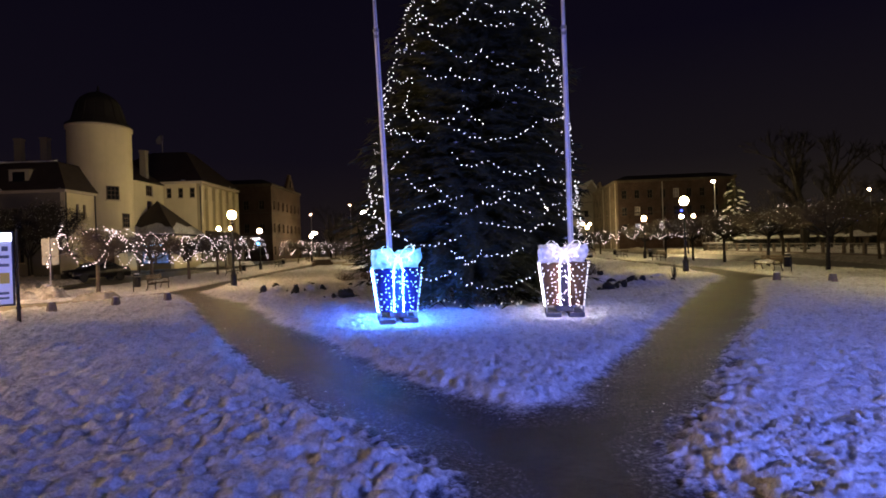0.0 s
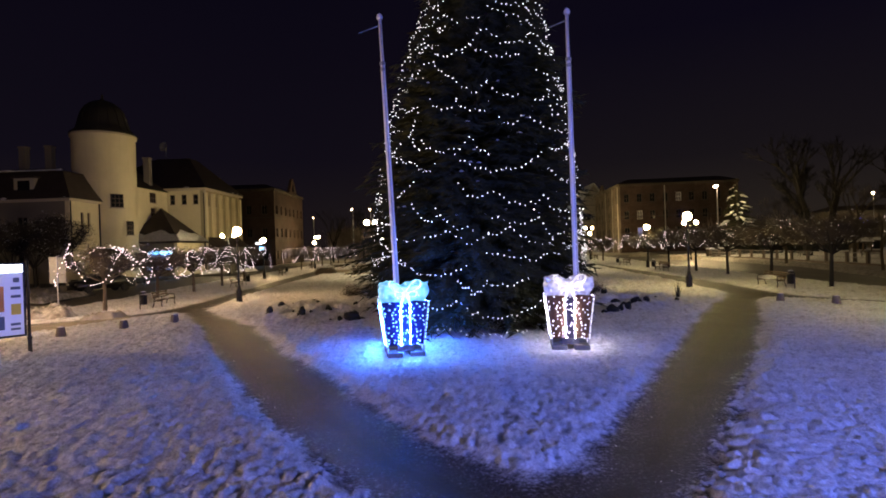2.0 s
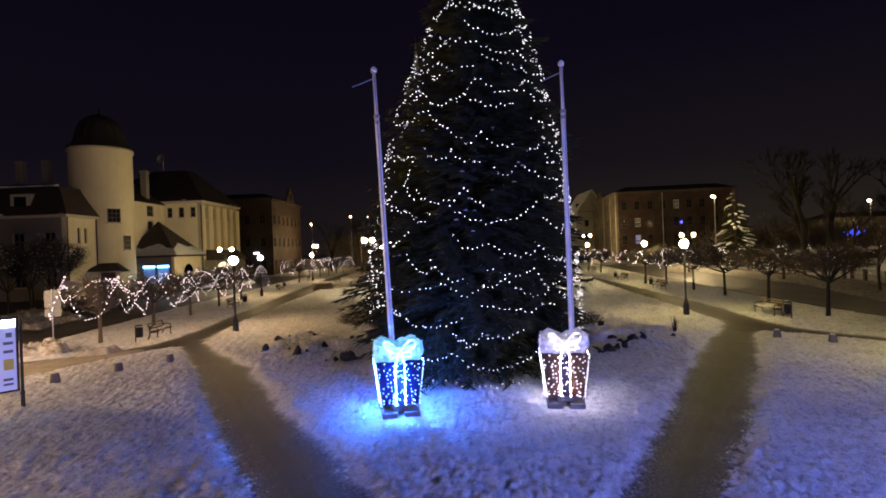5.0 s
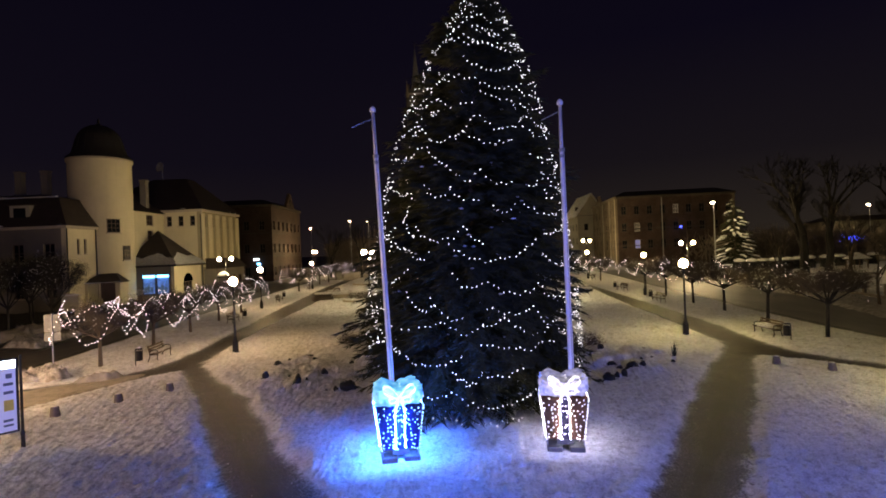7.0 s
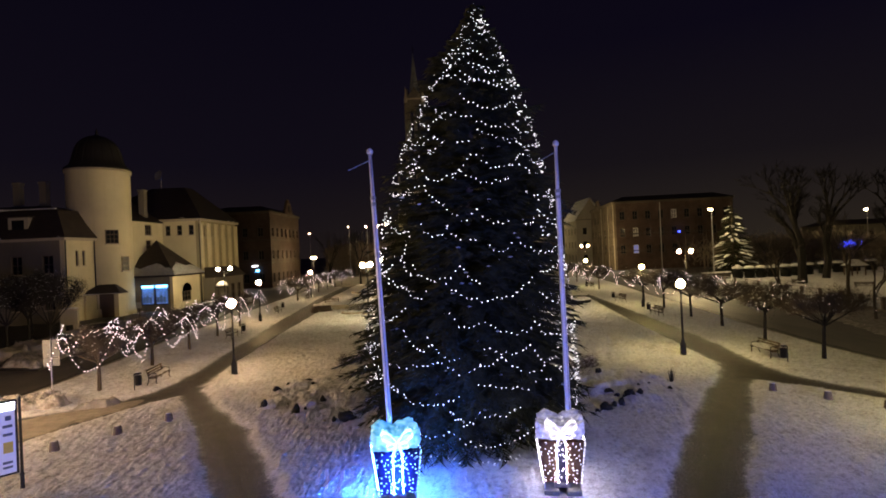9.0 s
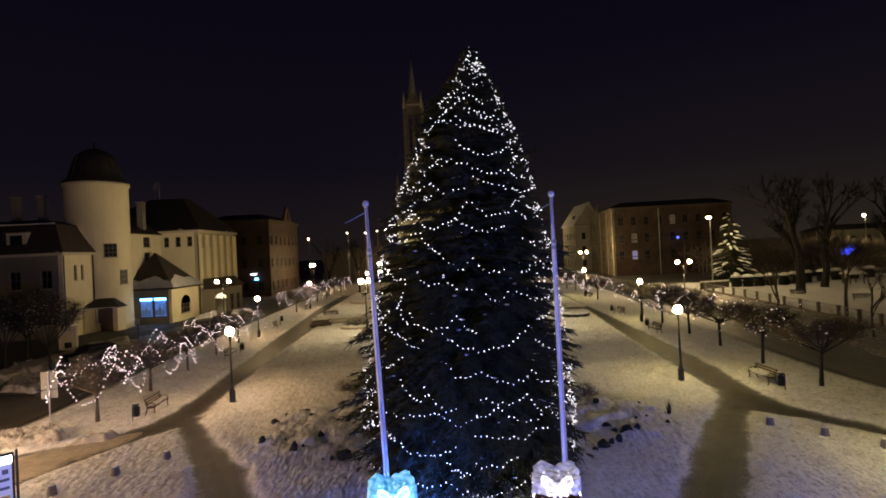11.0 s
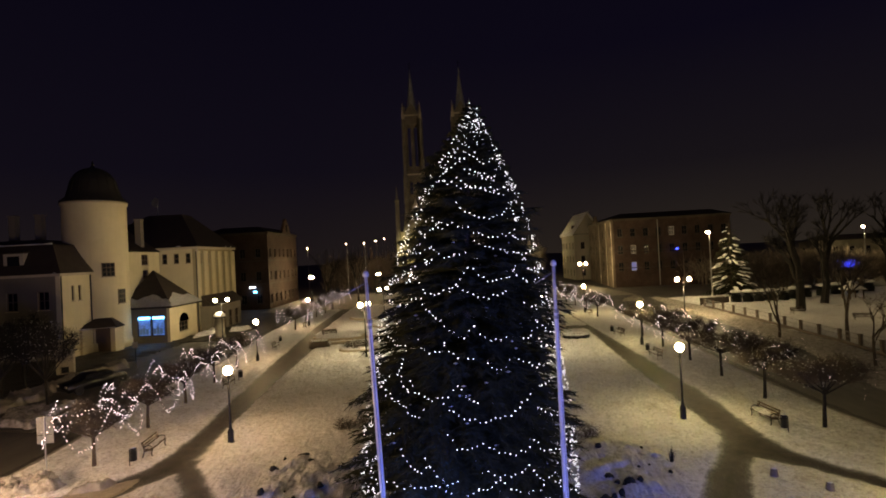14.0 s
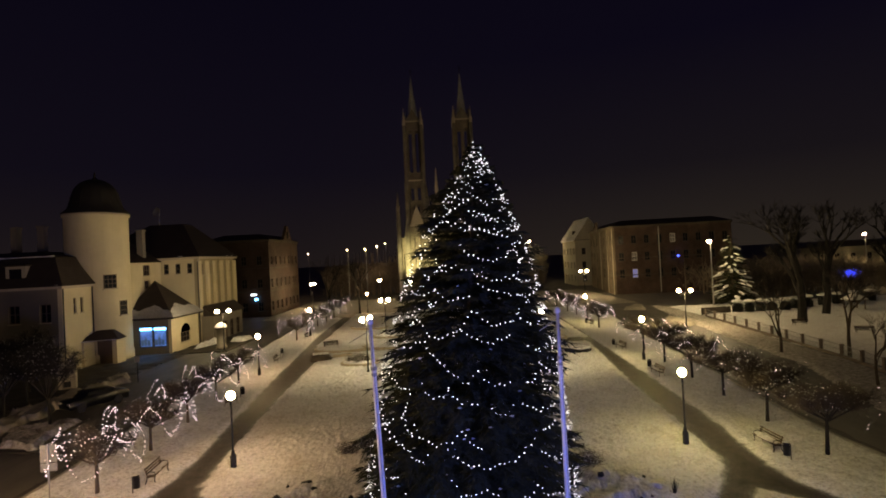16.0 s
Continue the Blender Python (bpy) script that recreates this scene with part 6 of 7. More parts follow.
def brick_block(x0, x1, y0, y1, h, label, cols_s, cols_e, gable=None, mat=None, floors=3, side=1, lit=(), dim=(), first=1.2, storey=0.0, end_mat=None):
    root = empty("brick_building", pose(0, 0, -0.12), label, "building", "brick buildings round the square")
    mat = mat or BRICK
    fl = storey or h / (floors + 0.35)

    def holes_for(width, cols):
        pitch = width / cols
        return [(pitch * (i + 0.5) - 0.6, pitch * (i + 0.5) + 0.6, fl * j + first, fl * j + first + 2.0) for i in range(cols) for j in range(floors)]

    faces = [(x0 + (0.502 if side < 0 else 0), y0, 0, x1 - x0 - 0.502, cols_s), (x1, y0, 90, y1 - y0, cols_e) if side > 0 else (x0, y1, -90, y1 - y0, cols_e)]
    for ox, oy, ang, width, cols in faces:
        hs = holes_for(width, cols)
        bm = bmesh.new()
        wall(bm, ox, oy, ang, width, 0, h, 0.5, hs)
        face = end_mat if ang and end_mat else mat
        uv_walls(part("wall", bm, face, root, "brick end wall lightened as if lamp-lit" if face is end_mat else "sooty brick wall"))
        for k, hh in enumerate(hs):
            glows = (ang, k) in lit or (ang, k) in dim
            window(root, ox, oy, ang, hh, bars=(1, 1), frame_mat=WHITE_FR if glows else DARK_FR, glass=LIT_WIN if (ang, k) in lit else DIM_WIN if glows else None, sill_mat=mat)
        bm = bmesh.new()
        mm = pose(ox, oy, 0, 0, 0, ang)
        box(bm, -0.2, width + 0.2, -0.3, -0.003, h - 0.5, h, mm)
        part("cornice", bm, face, root)
        for j in range(1, floors):
            bm = bmesh.new()
            box(bm, 0, width, -0.08, -0.003, fl * j + 0.4, fl * j + 0.6, mm)
            part("string_course", bm, face, root)
    bm = bmesh.new()
    box(bm, x0 + 0.6, x1 - 0.6, y1 - 0.6, y1 - 0.1, 0, h)
    part("back_wall", bm, mat, root)
    bm = bmesh.new()
    roof_poly(bm, rect(x0 - 0.4, x1 + 0.4, y0 - 0.4, y1 + 0.4, h + 0.003), rect(x0 + 3, x1 - 3, y0 + 3.5, y1 - 3.5, h + 1.4))
    part("roof", bm, ROOF, root, "dark roof")
    if gable:
        ox, oy, ang, w, top = gable
        bm = bmesh.new()
        mm = pose(ox, oy, 0, 0, 0, ang)
        steps = 5
        for i in range(steps):
            k = w / 2 * (1 - i / steps)
            box(bm, -k, k, -0.25, 0.35, h - 0.4 + (top - h) * i / steps, h - 0.4 + (top - h) * (i + 1) / steps + 0.01 * i, mm)
        uv_walls(part("stepped_gable", bm, end_mat or mat, root))
        bm = bmesh.new()
        box(bm, -0.5, 0.5, -0.28, -0.253, h + 0.6, h + 2.2, mm)
        part("gable_window", bm, GLASS, root)
    return root


DIM_WIN = Mat("dim_window", 0.5).color((0.14, 0.13, 0.13)).glow((0.30, 0.26, 0.28), 0.035).m
LIT_WIN = Mat("lit_window", 0.5).color((0.4, 0.45, 0.6)).glow((0.22, 0.24, 0.75), 0.40).m
brick_block(-51.5, -37.5, 117, 140, 16.8, "three storey sooty red brick building with a stepped gable", 4, 7, (-37.5, 131, 90, 7, 20.8))
park_block = brick_block(39.0, 66.0, 127, 159, 16.2, "three storey red brick building by the park", 9, 7, (39.0, 148, -90, 7, 18.6), DIM_FRONT_BRICK, 3, -1, ((0, 3),), ((0, 4), (0, 14)), 3.85, 4.0, LIT_END_BRICK)
for dy, w in ((-0.12, 0.55), (6.5, 0.35), (15.5, 0.35)):  # pale corner stones and pilasters of the end wall
    bm = bmesh.new()
    box(bm, 38.86, 38.997, 127 + dy, 127 + dy + w, 0, 15.6)
    part("pilaster", bm, STONE, park_block, "pale stone strip")
bm = bmesh.new()
tube(bm, [(49.6, 126.85, 0.2), (49.6, 126.85, 15.6)], 0.09, 6)
part("downpipe", bm, GALV, park_block)
park_block.matrix_basis = pose(40.6, 128, -0.12, 0, 0, -6) @ Matrix.Translation((-39, -127, 0))
white_house = brick_block(41.0, 49.7, 166, 183, 14.0, "pale gabled house with snow on its roof", 2, 4, None, PALE, 3, -1)
for x0, x1 in ((40.5, 45.25), (50.2, 45.45)):  # two snowy roof slopes
    bm = bmesh.new()
    roof_poly(bm, [(x0, 165.6, 13.75), (x1, 165.6, 20.5), (x1, 183.4, 20.5), (x0, 183.4, 13.75)], [(x0, 165.6, 14.1), (x1, 165.6, 20.85), (x1, 183.4, 20.85), (x0, 183.4, 14.1)])
    part("snowy_roof", bm, SNOW, white_house, "steep roof white with snow")
bm = bmesh.new()
roof_poly(bm, [(41.0, 166.05, 14.0), (49.7, 166.05, 14.0), (49.7, 166.4, 14.0), (41.0, 166.4, 14.0)], [(45.3, 166.05, 20.3), (45.4, 166.05, 20.3), (45.4, 166.4, 20.3), (45.3, 166.4, 20.3)])
part("gable_wall", bm, PALE, white_house)
bm = bmesh.new()
box(bm, 41.75, 42.75, 170.5, 171.9, 15.5, 17.0)
part("dormer", bm, ROOF, white_house, "small dark dormer")
brick_block(97, 118, 136, 146, 8.5, "grey two storey house behind the park trees", 5, 3, None, DARK_PL, 2, -1)

# ---- church ----
church = empty("church", pose(0, 0, -0.12), "gothic brick church with two slender spires", "church")


def church_tower(cx, cy):
    s = 2.45
    lanc = [(-1.45, -0.4), (0.4, 1.45)]
    stages = [(0, 17, s, [(-1.0, 1.0, 8, 13)]), (17.02, 33, s - 0.1, [(-0.9, 0.9, 20, 26)] + [(a, b, 27.5, 31.5) for a, b in lanc]),
              (33.02, 50, s - 0.3, [(a, b, 35.5, 47.5) for a, b in lanc])]
    for z0, z1, h, hl in stages:
        for k in range(4):
            bm = bmesh.new()
            p = pose(cx, cy, 0, 0, 0, 90 * k) @ Vector((-h, -h, 0))
            wall(bm, p.x, p.y, 90 * k, 2 * h - (0.6 if k % 2 else 0.0), z0, z1, 0.6, [(a + h, b + h, c, d) for a, b, c, d in hl])
            uv_walls(part("tower_wall", bm, CHURCH_M, church))
        bm = bmesh.new()
        box(bm, cx - h - 0.25, cx + h + 0.25, cy - h - 0.25, cy + h + 0.25, z1 - 0.02, z1 + 0.35)
        part("string_course", bm, STONE, church)
    for k in range(4):  # pointed gables over the belfry
        bm = bmesh.new()
        m = pose(cx, cy, 0, 0, 0, 90 * k)
        h = s - 0.25
        roof_poly(bm, [m @ Vector(p) for p in ((-h, -h - 0.1, 50.3), (h, -h - 0.1, 50.3), (h, -h + 0.4, 50.3), (-h, -h + 0.4, 50.3))],
                  [m @ Vector(p) for p in ((-0.06, -h - 0.1, 53.6), (0.06, -h - 0.1, 53.6), (0.06, -h + 0.4, 53.6), (-0.06, -h + 0.4, 53.6))])
        part("belfry_gable", bm, CHURCH_M, church)
    for sx in (-1, 1):
        for sy in (-1, 1):
            x, y = cx + sx * s, cy + sy * s
            bm = bmesh.new()
            lathe(bm, [(1.35, 0), (1.3, 9), (1.05, 10.5), (1.0, 19), (0.72, 20.5), (0.7, 32), (0.5, 33.5), (0.45, 49)], 8, Matrix.Translation((x, y, 0)))
            part("buttress", bm, CHURCH_M, church)
            bm = bmesh.new()
            lathe(bm, [(0.48, 49), (0.52, 50.4), (0.34, 50.8), (0.03, 54.0)], 8, Matrix.Translation((x, y, 0)))
            part("pinnacle", bm, STONE, church)
    bm = bmesh.new()
    lathe(bm, [(1.75, 50.3), (1.55, 51.8), (0.75, 57.5), (0.06, 64.0)], 8, Matrix.Translation((cx, cy, 0)))
    part("spire", bm, SLATE, church, "slender slate spire")
    bm = bmesh.new()
    tube(bm, [(cx, cy, 63.6), (cx, cy, 66.2)], 0.07, 5)
    tube(bm, [(cx - 0.55, cy, 65.3), (cx + 0.55, cy, 65.3)], 0.06, 5)
    part("cross", bm, IRON, church)


def tower_porch(cx, cy):
    """A steep gable with a tall window against the foot of a tower."""
    bm = bmesh.new()
    wall(bm, cx - 1.9, cy - 3.6, 0, 3.8, 0, 20, 0.5, [(1.0, 2.8, 6, 17)])
    uv_walls(part("porch_wall", bm, CHURCH_M, church))
    bm = bmesh.new()
    roof_poly(bm, [(cx - 2.1, cy - 3.7, 20.02), (cx + 2.1, cy - 3.7, 20.02), (cx + 2.1, cy - 2.7, 20.02), (cx - 2.1, cy - 2.7, 20.02)],
              [(cx - 0.05, cy - 3.7, 26), (cx + 0.05, cy - 3.7, 26), (cx + 0.05, cy - 2.7, 26), (cx - 0.05, cy - 2.7, 26)])
    part("porch_gable", bm, STONE, church)
    bm = bmesh.new()
    for x in (-0.45, 0.0, 0.45):
        box(bm, cx + x - 0.09, cx + x + 0.09, cy - 3.4, cy - 3.2, 6, 17)
    part("mullion", bm, STONE, church)


tower_porch(-6.6, 156)
tower_porch(7.6, 156)
for x, z in ((-12.0, 25.5), (-9.9, 17.0), (12.6, 25.5), (-3.4, 27.0), (2.1, 27.0)):  # turrets and pinnacles of the front
    bm = bmesh.new()
    lathe(bm, [(0.75, 0), (0.7, z * 0.6), (0.55, z), (0.68, z + 0.5), (0.4, z + 0.9), (0.03, z + 5.0)], 8, Matrix.Translation((x, 154.9, 0)))
    part("turret", bm, CHURCH_M, church)
bm = bmesh.new()
wall(bm, -11.6, 154.9, 0, 2.4, 0, 17, 0.6, [(0.7, 1.7, 5, 12)])
uv_walls(part("aisle_front", bm, CHURCH_M, church))
church_tower(-6.6, 156)
church_tower(7.6, 156)
bm = bmesh.new()
wall(bm, -4.3, 155.5, 0, 8.2, 0, 22, 0.8, [(2.2, 5.1, 9, 17)])
uv_walls(part("west_front", bm, CHURCH_M, church))
bm = bmesh.new()
roof_poly(bm, [(-4.3, 155.4, 22), (3.9, 155.4, 22), (3.9, 156.2, 22), (-4.3, 156.2, 22)], [(-0.75, 155.4, 30), (-0.55, 155.4, 30), (-0.55, 156.2, 30), (-0.75, 156.2, 30)])
uv_walls(part("gable", bm, CHURCH_M, church))
bm = bmesh.new()
lathe(bm, [(0.5, 29.5), (0.5, 31), (0.05, 37)], 8, Matrix.Translation((-0.65, 155.8, 0)))
part("pinnacle", bm, STONE, church)
bm = bmesh.new()
roof_poly(bm, rect(-11.5, 10.2, 160, 200, 15), [(-0.8, 160, 27), (-0.5, 160, 27), (-0.5, 200, 27), (-0.8, 200, 27)])
part("nave_roof", bm, ROOF, church)
bm = bmesh.new()
box(bm, -11.2, 9.9, 160.2, 200, 0, 14.99)
part("nave", bm, CHURCH_M, church)

for x, y in ((-14.5, 143.5), (1.0, 142.0)):  # unseen floodlights, added on the ground to brighten the church front
    fl = empty("church_floodlight", pose(x, y, -0.12), "small unseen floodlight added on the ground before the church", "floodlight", "church floodlights")
    part("housing", bevelled(-0.25, 0.25, -0.2, 0.2, 0.0, 0.4, 0.03), IRON, fl)
    la = bpy.data.lights.new("church_lamp", "SPOT")
    la.energy, la.color, la.spot_size, la.spot_blend, la.shadow_soft_size = 74000, (1.0, 0.84, 0.33), radians(39), 0.9, 0.2
    lb = new("church_lamp", la)
    lb.matrix_basis = look((x, y, 0.45), (x * 0.45 - 1.5, 154, 11.5))

# ---- the park behind the fence ----
fence = empty("park_fence", pose(0, 0, -0.12), "low wire fence with square brick pillars along the park", "fence")
F = [(33.9, 37.0), (36.3, 48.3), (37.2, 57.0), (38.3, 67.0), (39.6, 83.0)]
seglen = [math.hypot(b[0] - a[0], b[1] - a[1]) for a, b in zip(F, F[1:])]


def on_fence(s):
    for (a, b), ln in zip(zip(F, F[1:]), seglen):
        if s <= ln:
            return Vector((a[0] + (b[0] - a[0]) * s / ln, a[1] + (b[1] - a[1]) * s / ln, 0))
        s -= ln
    return Vector((*F[-1], 0))


total, s, prev = sum(seglen), 0.0, None
PINK = simple("fence_pillar_brick", (0.15, 0.12, 0.105), 0.85, var=0.3, scale=8)
while s < total:
    p = on_fence(s)
    bm = bmesh.new()
    box(bm, p.x - 0.12, p.x + 0.12, p.y - 0.12, p.y + 0.12, 0, 1.15)
    box(bm, p.x - 0.15, p.x + 0.15, p.y - 0.15, p.y + 0.15, 1.149, 1.22)
    part("pillar", bm, PINK, fence)
    if prev is not None:
        bm = bmesh.new()
        for z in (0.28, 0.72, 1.15):
            tube(bm, [prev + Vector((0, 0.2, z)), p + Vector((0, -0.2, z))], 0.028, 4)
        for i in range(1, 13):
            q = prev.lerp(p, i / 13)
            tube(bm, [q + Vector((0, 0, 0.26)), q + Vector((0, 0, 1.16))], 0.010, 4)
        part("railing", bm, GALV, fence)
        bm = bmesh.new()
        d = (p - prev)
        box(bm, 0.2, d.length - 0.2, -0.12, 0.12, 0, 0.24, pose(prev.x, prev.y, 0, 0, 0, math.degrees(math.atan2(d.y, d.x))))
        part("plinth", bm, PINK, fence)
    prev = p
    s += 3.2


def bare_tree(m, h, seed, label, spread=0.5, bark=None, thick=0.018):
    rs = random.Random(seed)
    root = empty("bare_tree", m, label, "tree", "bare trees")
    bm = bmesh.new()
    base, tip, wid = [], [], []

    def grow(p, d, ln, r, depth):
        q = p + d * ln
        if depth < 3:
            tube(bm, [p, p.lerp(q, 0.5) + Vector((rs.uniform(-1, 1), rs.uniform(-1, 1), 0)) * ln * 0.05, q], [r, r * 0.8, r * 0.62], 6 if depth < 2 else 4)
        else:
            base.append(p), tip.append(q), wid.append(max(r, 0.008))
        if depth >= 5:
            return
        for k in range(3 if depth < 3 else 4):
            nd = (d + Vector((rs.uniform(-1, 1), rs.uniform(-1, 1), rs.uniform(-0.25, 0.7))) * (spread + 0.12 * depth)).normalized()
            st = p.lerp(q, rs.uniform(0.55, 1.0))
            grow(st, nd, ln * rs.uniform(0.55, 0.8), r * 0.58, depth + 1)

    grow(Vector((0, 0, -0.1)), Vector((rs.uniform(-0.06, 0.06), rs.uniform(-0.06, 0.06), 1)).normalized(), h * 0.36, h * thick, 0)
    part("trunk", bm, bark or BARK, root)
    spikes("crown", base, tip, wid, bark or TWIG, root)["label"] = "bare twigs"
    return root


bare_tree(pose(32.8, 52.6, -0.12), 8.6, 1, "young bare street tree by the park fence", 0.6)
bare_tree(pose(36.9, 49.2, -0.1), 10.2, 2, "bare tree behind the park fence", 0.55)
bare_tree(pose(31.5, 39.3, -0.05), 6.6, 3, "small bare tree on a traffic island", 0.75)
big = bare_tree(pose(47.1, 71.0, -0.1), 17, 4, "large old bare park tree", 0.42, DARK_BARK, 0.036)
for x, y, a in ((54.7, 77.4, 80), (62, 70, 160), (70, 84, 40), (80, 74, 200), (66, 100, 10), (84, 98, 120)):
    copy_thing(big, pose(x, y, -0.1, 0, 0, a))
bare_tree(pose(71.5, 94.8, -0.1), 6.5, 6, "small park tree hung with blue lights", 0.7)
rb = np.random.RandomState(8)
pts = rb.normal(size=(70, 3)) * [0.62, 0.5, 0.30] + [71.3, 94.4, 4.5]
ob = bulbs("blue_lights", pts, 0.046, BULB_B)
tagged(ob, "cluster of blue fairy lights in a small park tree", "light garland")
for k, (x, y) in enumerate(((-28.7, 39.2), (-33.5, 41.0), (-36.0, 46.5), (-30.5, 33.5), (-40, 52))):
    lt = lime_tree(40 + k, "bushy dark street tree with snow on its twigs", DARK_BARK, 2.2, 3.1, 2.7, 200, 0.02)
    lt.name = "street_tree"
    lt.matrix_basis = pose(x, y, -0.1, 0, 0, 70 * k)
    lt["group"] = "street trees by the manor"


def round_bush(m, r, seed, label):
    rs = np.random.RandomState(seed)
    root = empty("clipped_bush", m, label, "bush", "clipped hedge bushes")
    n = 900
    d = rs.normal(size=(n, 3))
    d[:, 2] = np.abs(d[:, 2])
    d /= np.linalg.norm(d, axis=1, keepdims=True)
    d[:, :2] /= np.maximum(0.75, np.hypot(d[:, 0], d[:, 1]))[:, None]
    tip = d * [r, r, r * 2.0] * rs.uniform(0.88, 1.03, (n, 1))
    spikes("foliage", tip * 0.35, tip, 0.05, JUNIPER, root)
    bm = bmesh.new()
    bmesh.ops.create_icosphere(bm, subdivisions=3, radius=1)
    for v in bm.verts:
        k = 1 + 0.10 * noise.noise(v.co * 3 + Vector((seed, 0, 0)))
        v.co = Vector((v.co.x * r * 0.95 * k, v.co.y * r * 0.95 * k, r * 1.95 + v.co.z * 0.36 * (1 if v.co.z > 0 else 0.4) * k))
    part("snow_cap", bm, SNOW, root, "thick cap of snow", True)
    return root


rb0 = round_bush(pose(45.8, 84.2, -0.1), 0.88, 1, "clipped round hedge bush with a snow cap")
for i, (x, y) in enumerate(((47.4, 83.8), (49.2, 83.8), (51.0, 83.9), (53.1, 84.0), (55.4, 85.2), (58.4, 86.7), (61.5, 87.5), (64.5, 88.5), (68, 89.5), (71.5, 90.5))):
    copy_thing(rb0, pose(x, y, -0.1, 0, 0, 40 * i))


def snowy_spruce(m, h, r, label):
    rs = np.random.RandomState(4)
    root = empty("snowy_spruce", m, label, "tree")
    bm = bmesh.new()
    tube(bm, [(0, 0, -0.1), (0, 0, h * 0.5), (0, 0, h * 0.96)], [0.22, 0.13, 0.03], 8)
    part("trunk", bm, BARK, root)
    base, tip, wid, sv = [], [], [], []
    for k in range(420):
        z = 0.8 + (h - 1.0) * (1 - math.sqrt(rs.rand()))
        a = rs.rand() * 2 * math.pi
        ln = r * (1 - z / h) * rs.uniform(0.75, 1.1) + 0.2
        e = np.array([math.cos(a) * ln, math.sin(a) * ln, z - 0.25 * ln])
        base.append((0, 0, z)), tip.append(e), wid.append(0.05)
        for j in range(14):
            t = rs.uniform(0.3, 1)
            p = np.array([0, 0, z]) * (1 - t) + e * t
            q = p + np.array([math.cos(a + rs.uniform(-1.2, 1.2)), math.sin(a + rs.uniform(-1.2, 1.2)), -0.5]) * rs.uniform(0.2, 0.5)
            base.append(p), tip.append(q), wid.append(0.05)
        if z > 2.2 and rs.rand() < 0.19:
            sv.append((e * 0.75 + np.array([0, 0, z]) * 0.25 + [0, 0, 0.07], a, ln))
    spikes("crown", base, tip, wid, NEEDLE, root)
    bm = bmesh.new()
    for p, a, ln in sv:
        mm = Matrix.Translation(p) @ pose(0, 0, 0, 0, 15, math.degrees(a))
        k0 = len(bm.verts)
        bmesh.ops.create_icosphere(bm, subdivisions=2, radius=1, matrix=mm @ Matrix.Diagonal((0.24 * ln + 0.16, 0.13 + 0.05 * ln, 0.09, 1)))
        bm.verts.ensure_lookup_table()
        for v in bm.verts[k0:]:
            v.co += Vector((0, 0, -0.10 * ((v.co.x - p[0]) ** 2 + (v.co.y - p[1]) ** 2) / (0.4 + 0.1 * ln))) + 0.16 * noise.noise_vector(v.co * 2.1)
    tagged(part("snow_load", bm, SNOW, root, "pillows of snow on the boughs", True), kind="stuff")
    return root


snowy_spruce(pose(51.2, 95.5, -0.1), 13.8, 4.9, "spruce loaded with pillows of snow in the park")

# ---- low shrubs and planters near the big spruce ----


def juniper(m, seed, label):
    """A ragged clump of dark evergreen twigs, one metre wide and high."""
    rs = np.random.RandomState(seed)
    root = empty("low_juniper", m, label, "shrub", "low shrubs beside the spruce")
    n = 420
    d = rs.normal(size=(n, 3))
    d /= np.linalg.norm(d, axis=1, keepdims=True)
    d[:, 2] = np.abs(d[:, 2]) * 1.7 - 0.25
    lobe = 0.75 + 0.25 * np.sin(3 * np.arctan2(d[:, 1], d[:, 0]) + seed) * np.cos(2 * d[:, 2])
    tip = d * (0.5 * lobe * rs.uniform(0.72, 1.12, n))[:, None]
    base = tip * rs.uniform(0.25, 0.6, (n, 1)) + rs.normal(size=(n, 3)) * 0.05
    spikes("foliage", base, tip, rs.uniform(0.035, 0.07, n), JUNIPER, root)
    bm = bmesh.new()
    ball(bm, (0, 0, 0.22), 0.30, 9, 7, (1, 1, 0.95))
    for v in bm.verts:
        v.co += v.co * 0.5 * noise.noise(v.co * 5 + Vector((seed, 0, 0)))
    part("core", bm, JUNIPER, root, "dense dark heart of twigs", True)
    return root


random.seed(9)
j0 = [juniper(pose(-3.76, 20.42, 0.2), 1, "dark low juniper sprawling out of the snow"), juniper(pose(6.11, 20.29, 0.2), 2, "dark low juniper sprawling out of the snow"),
      juniper(pose(7.41, 21.44, 0.2), 5, "dark low juniper sprawling out of the snow")]
j0[0].scale, j0[1].scale, j0[2].scale = (1.10, 0.75, 0.62), (0.80, 0.6, 0.46), (0.70, 0.55, 0.46)
# place, width and height of the clumps in the two beds
CLUMPS = [(-4.19, 20.24, 0.26, 0.22), (-5.84, 21.04, 0.40, 0.40), (-5.54, 21.25, 0.20, 0.18), (-7.46, 22.13, 0.40, 0.40), (-7.74, 24.65, 0.55, 0.25),
          (-6.78, 26.32, 0.80, 0.22), (-5.16, 22.64, 0.36, 0.25), (-7.70, 26.29, 0.20, 0.15), (-6.26, 25.54, 0.45, 0.17), (-4.31, 24.41, 0.36, 0.2),
          (-4.56, 20.29, 0.15, 0.12), (-3.38, 23.59, 0.26, 0.2), (-6.55, 22.33, 0.18, 0.14), (6.49, 20.49, 0.26, 0.30), (6.83, 20.70, 0.36, 0.34),
          (5.71, 20.04, 0.28, 0.16), (7.83, 21.49, 0.34, 0.26), (8.30, 22.97, 0.22, 0.14), (9.22, 25.23, 0.24, 0.14), (9.38, 22.33, 0.22, 0.14),
          (7.25, 25.29, 0.42, 0.28), (8.76, 23.02, 0.2, 0.12), (6.99, 21.72, 0.34, 0.16), (6.80, 22.20, 0.45, 0.14)]
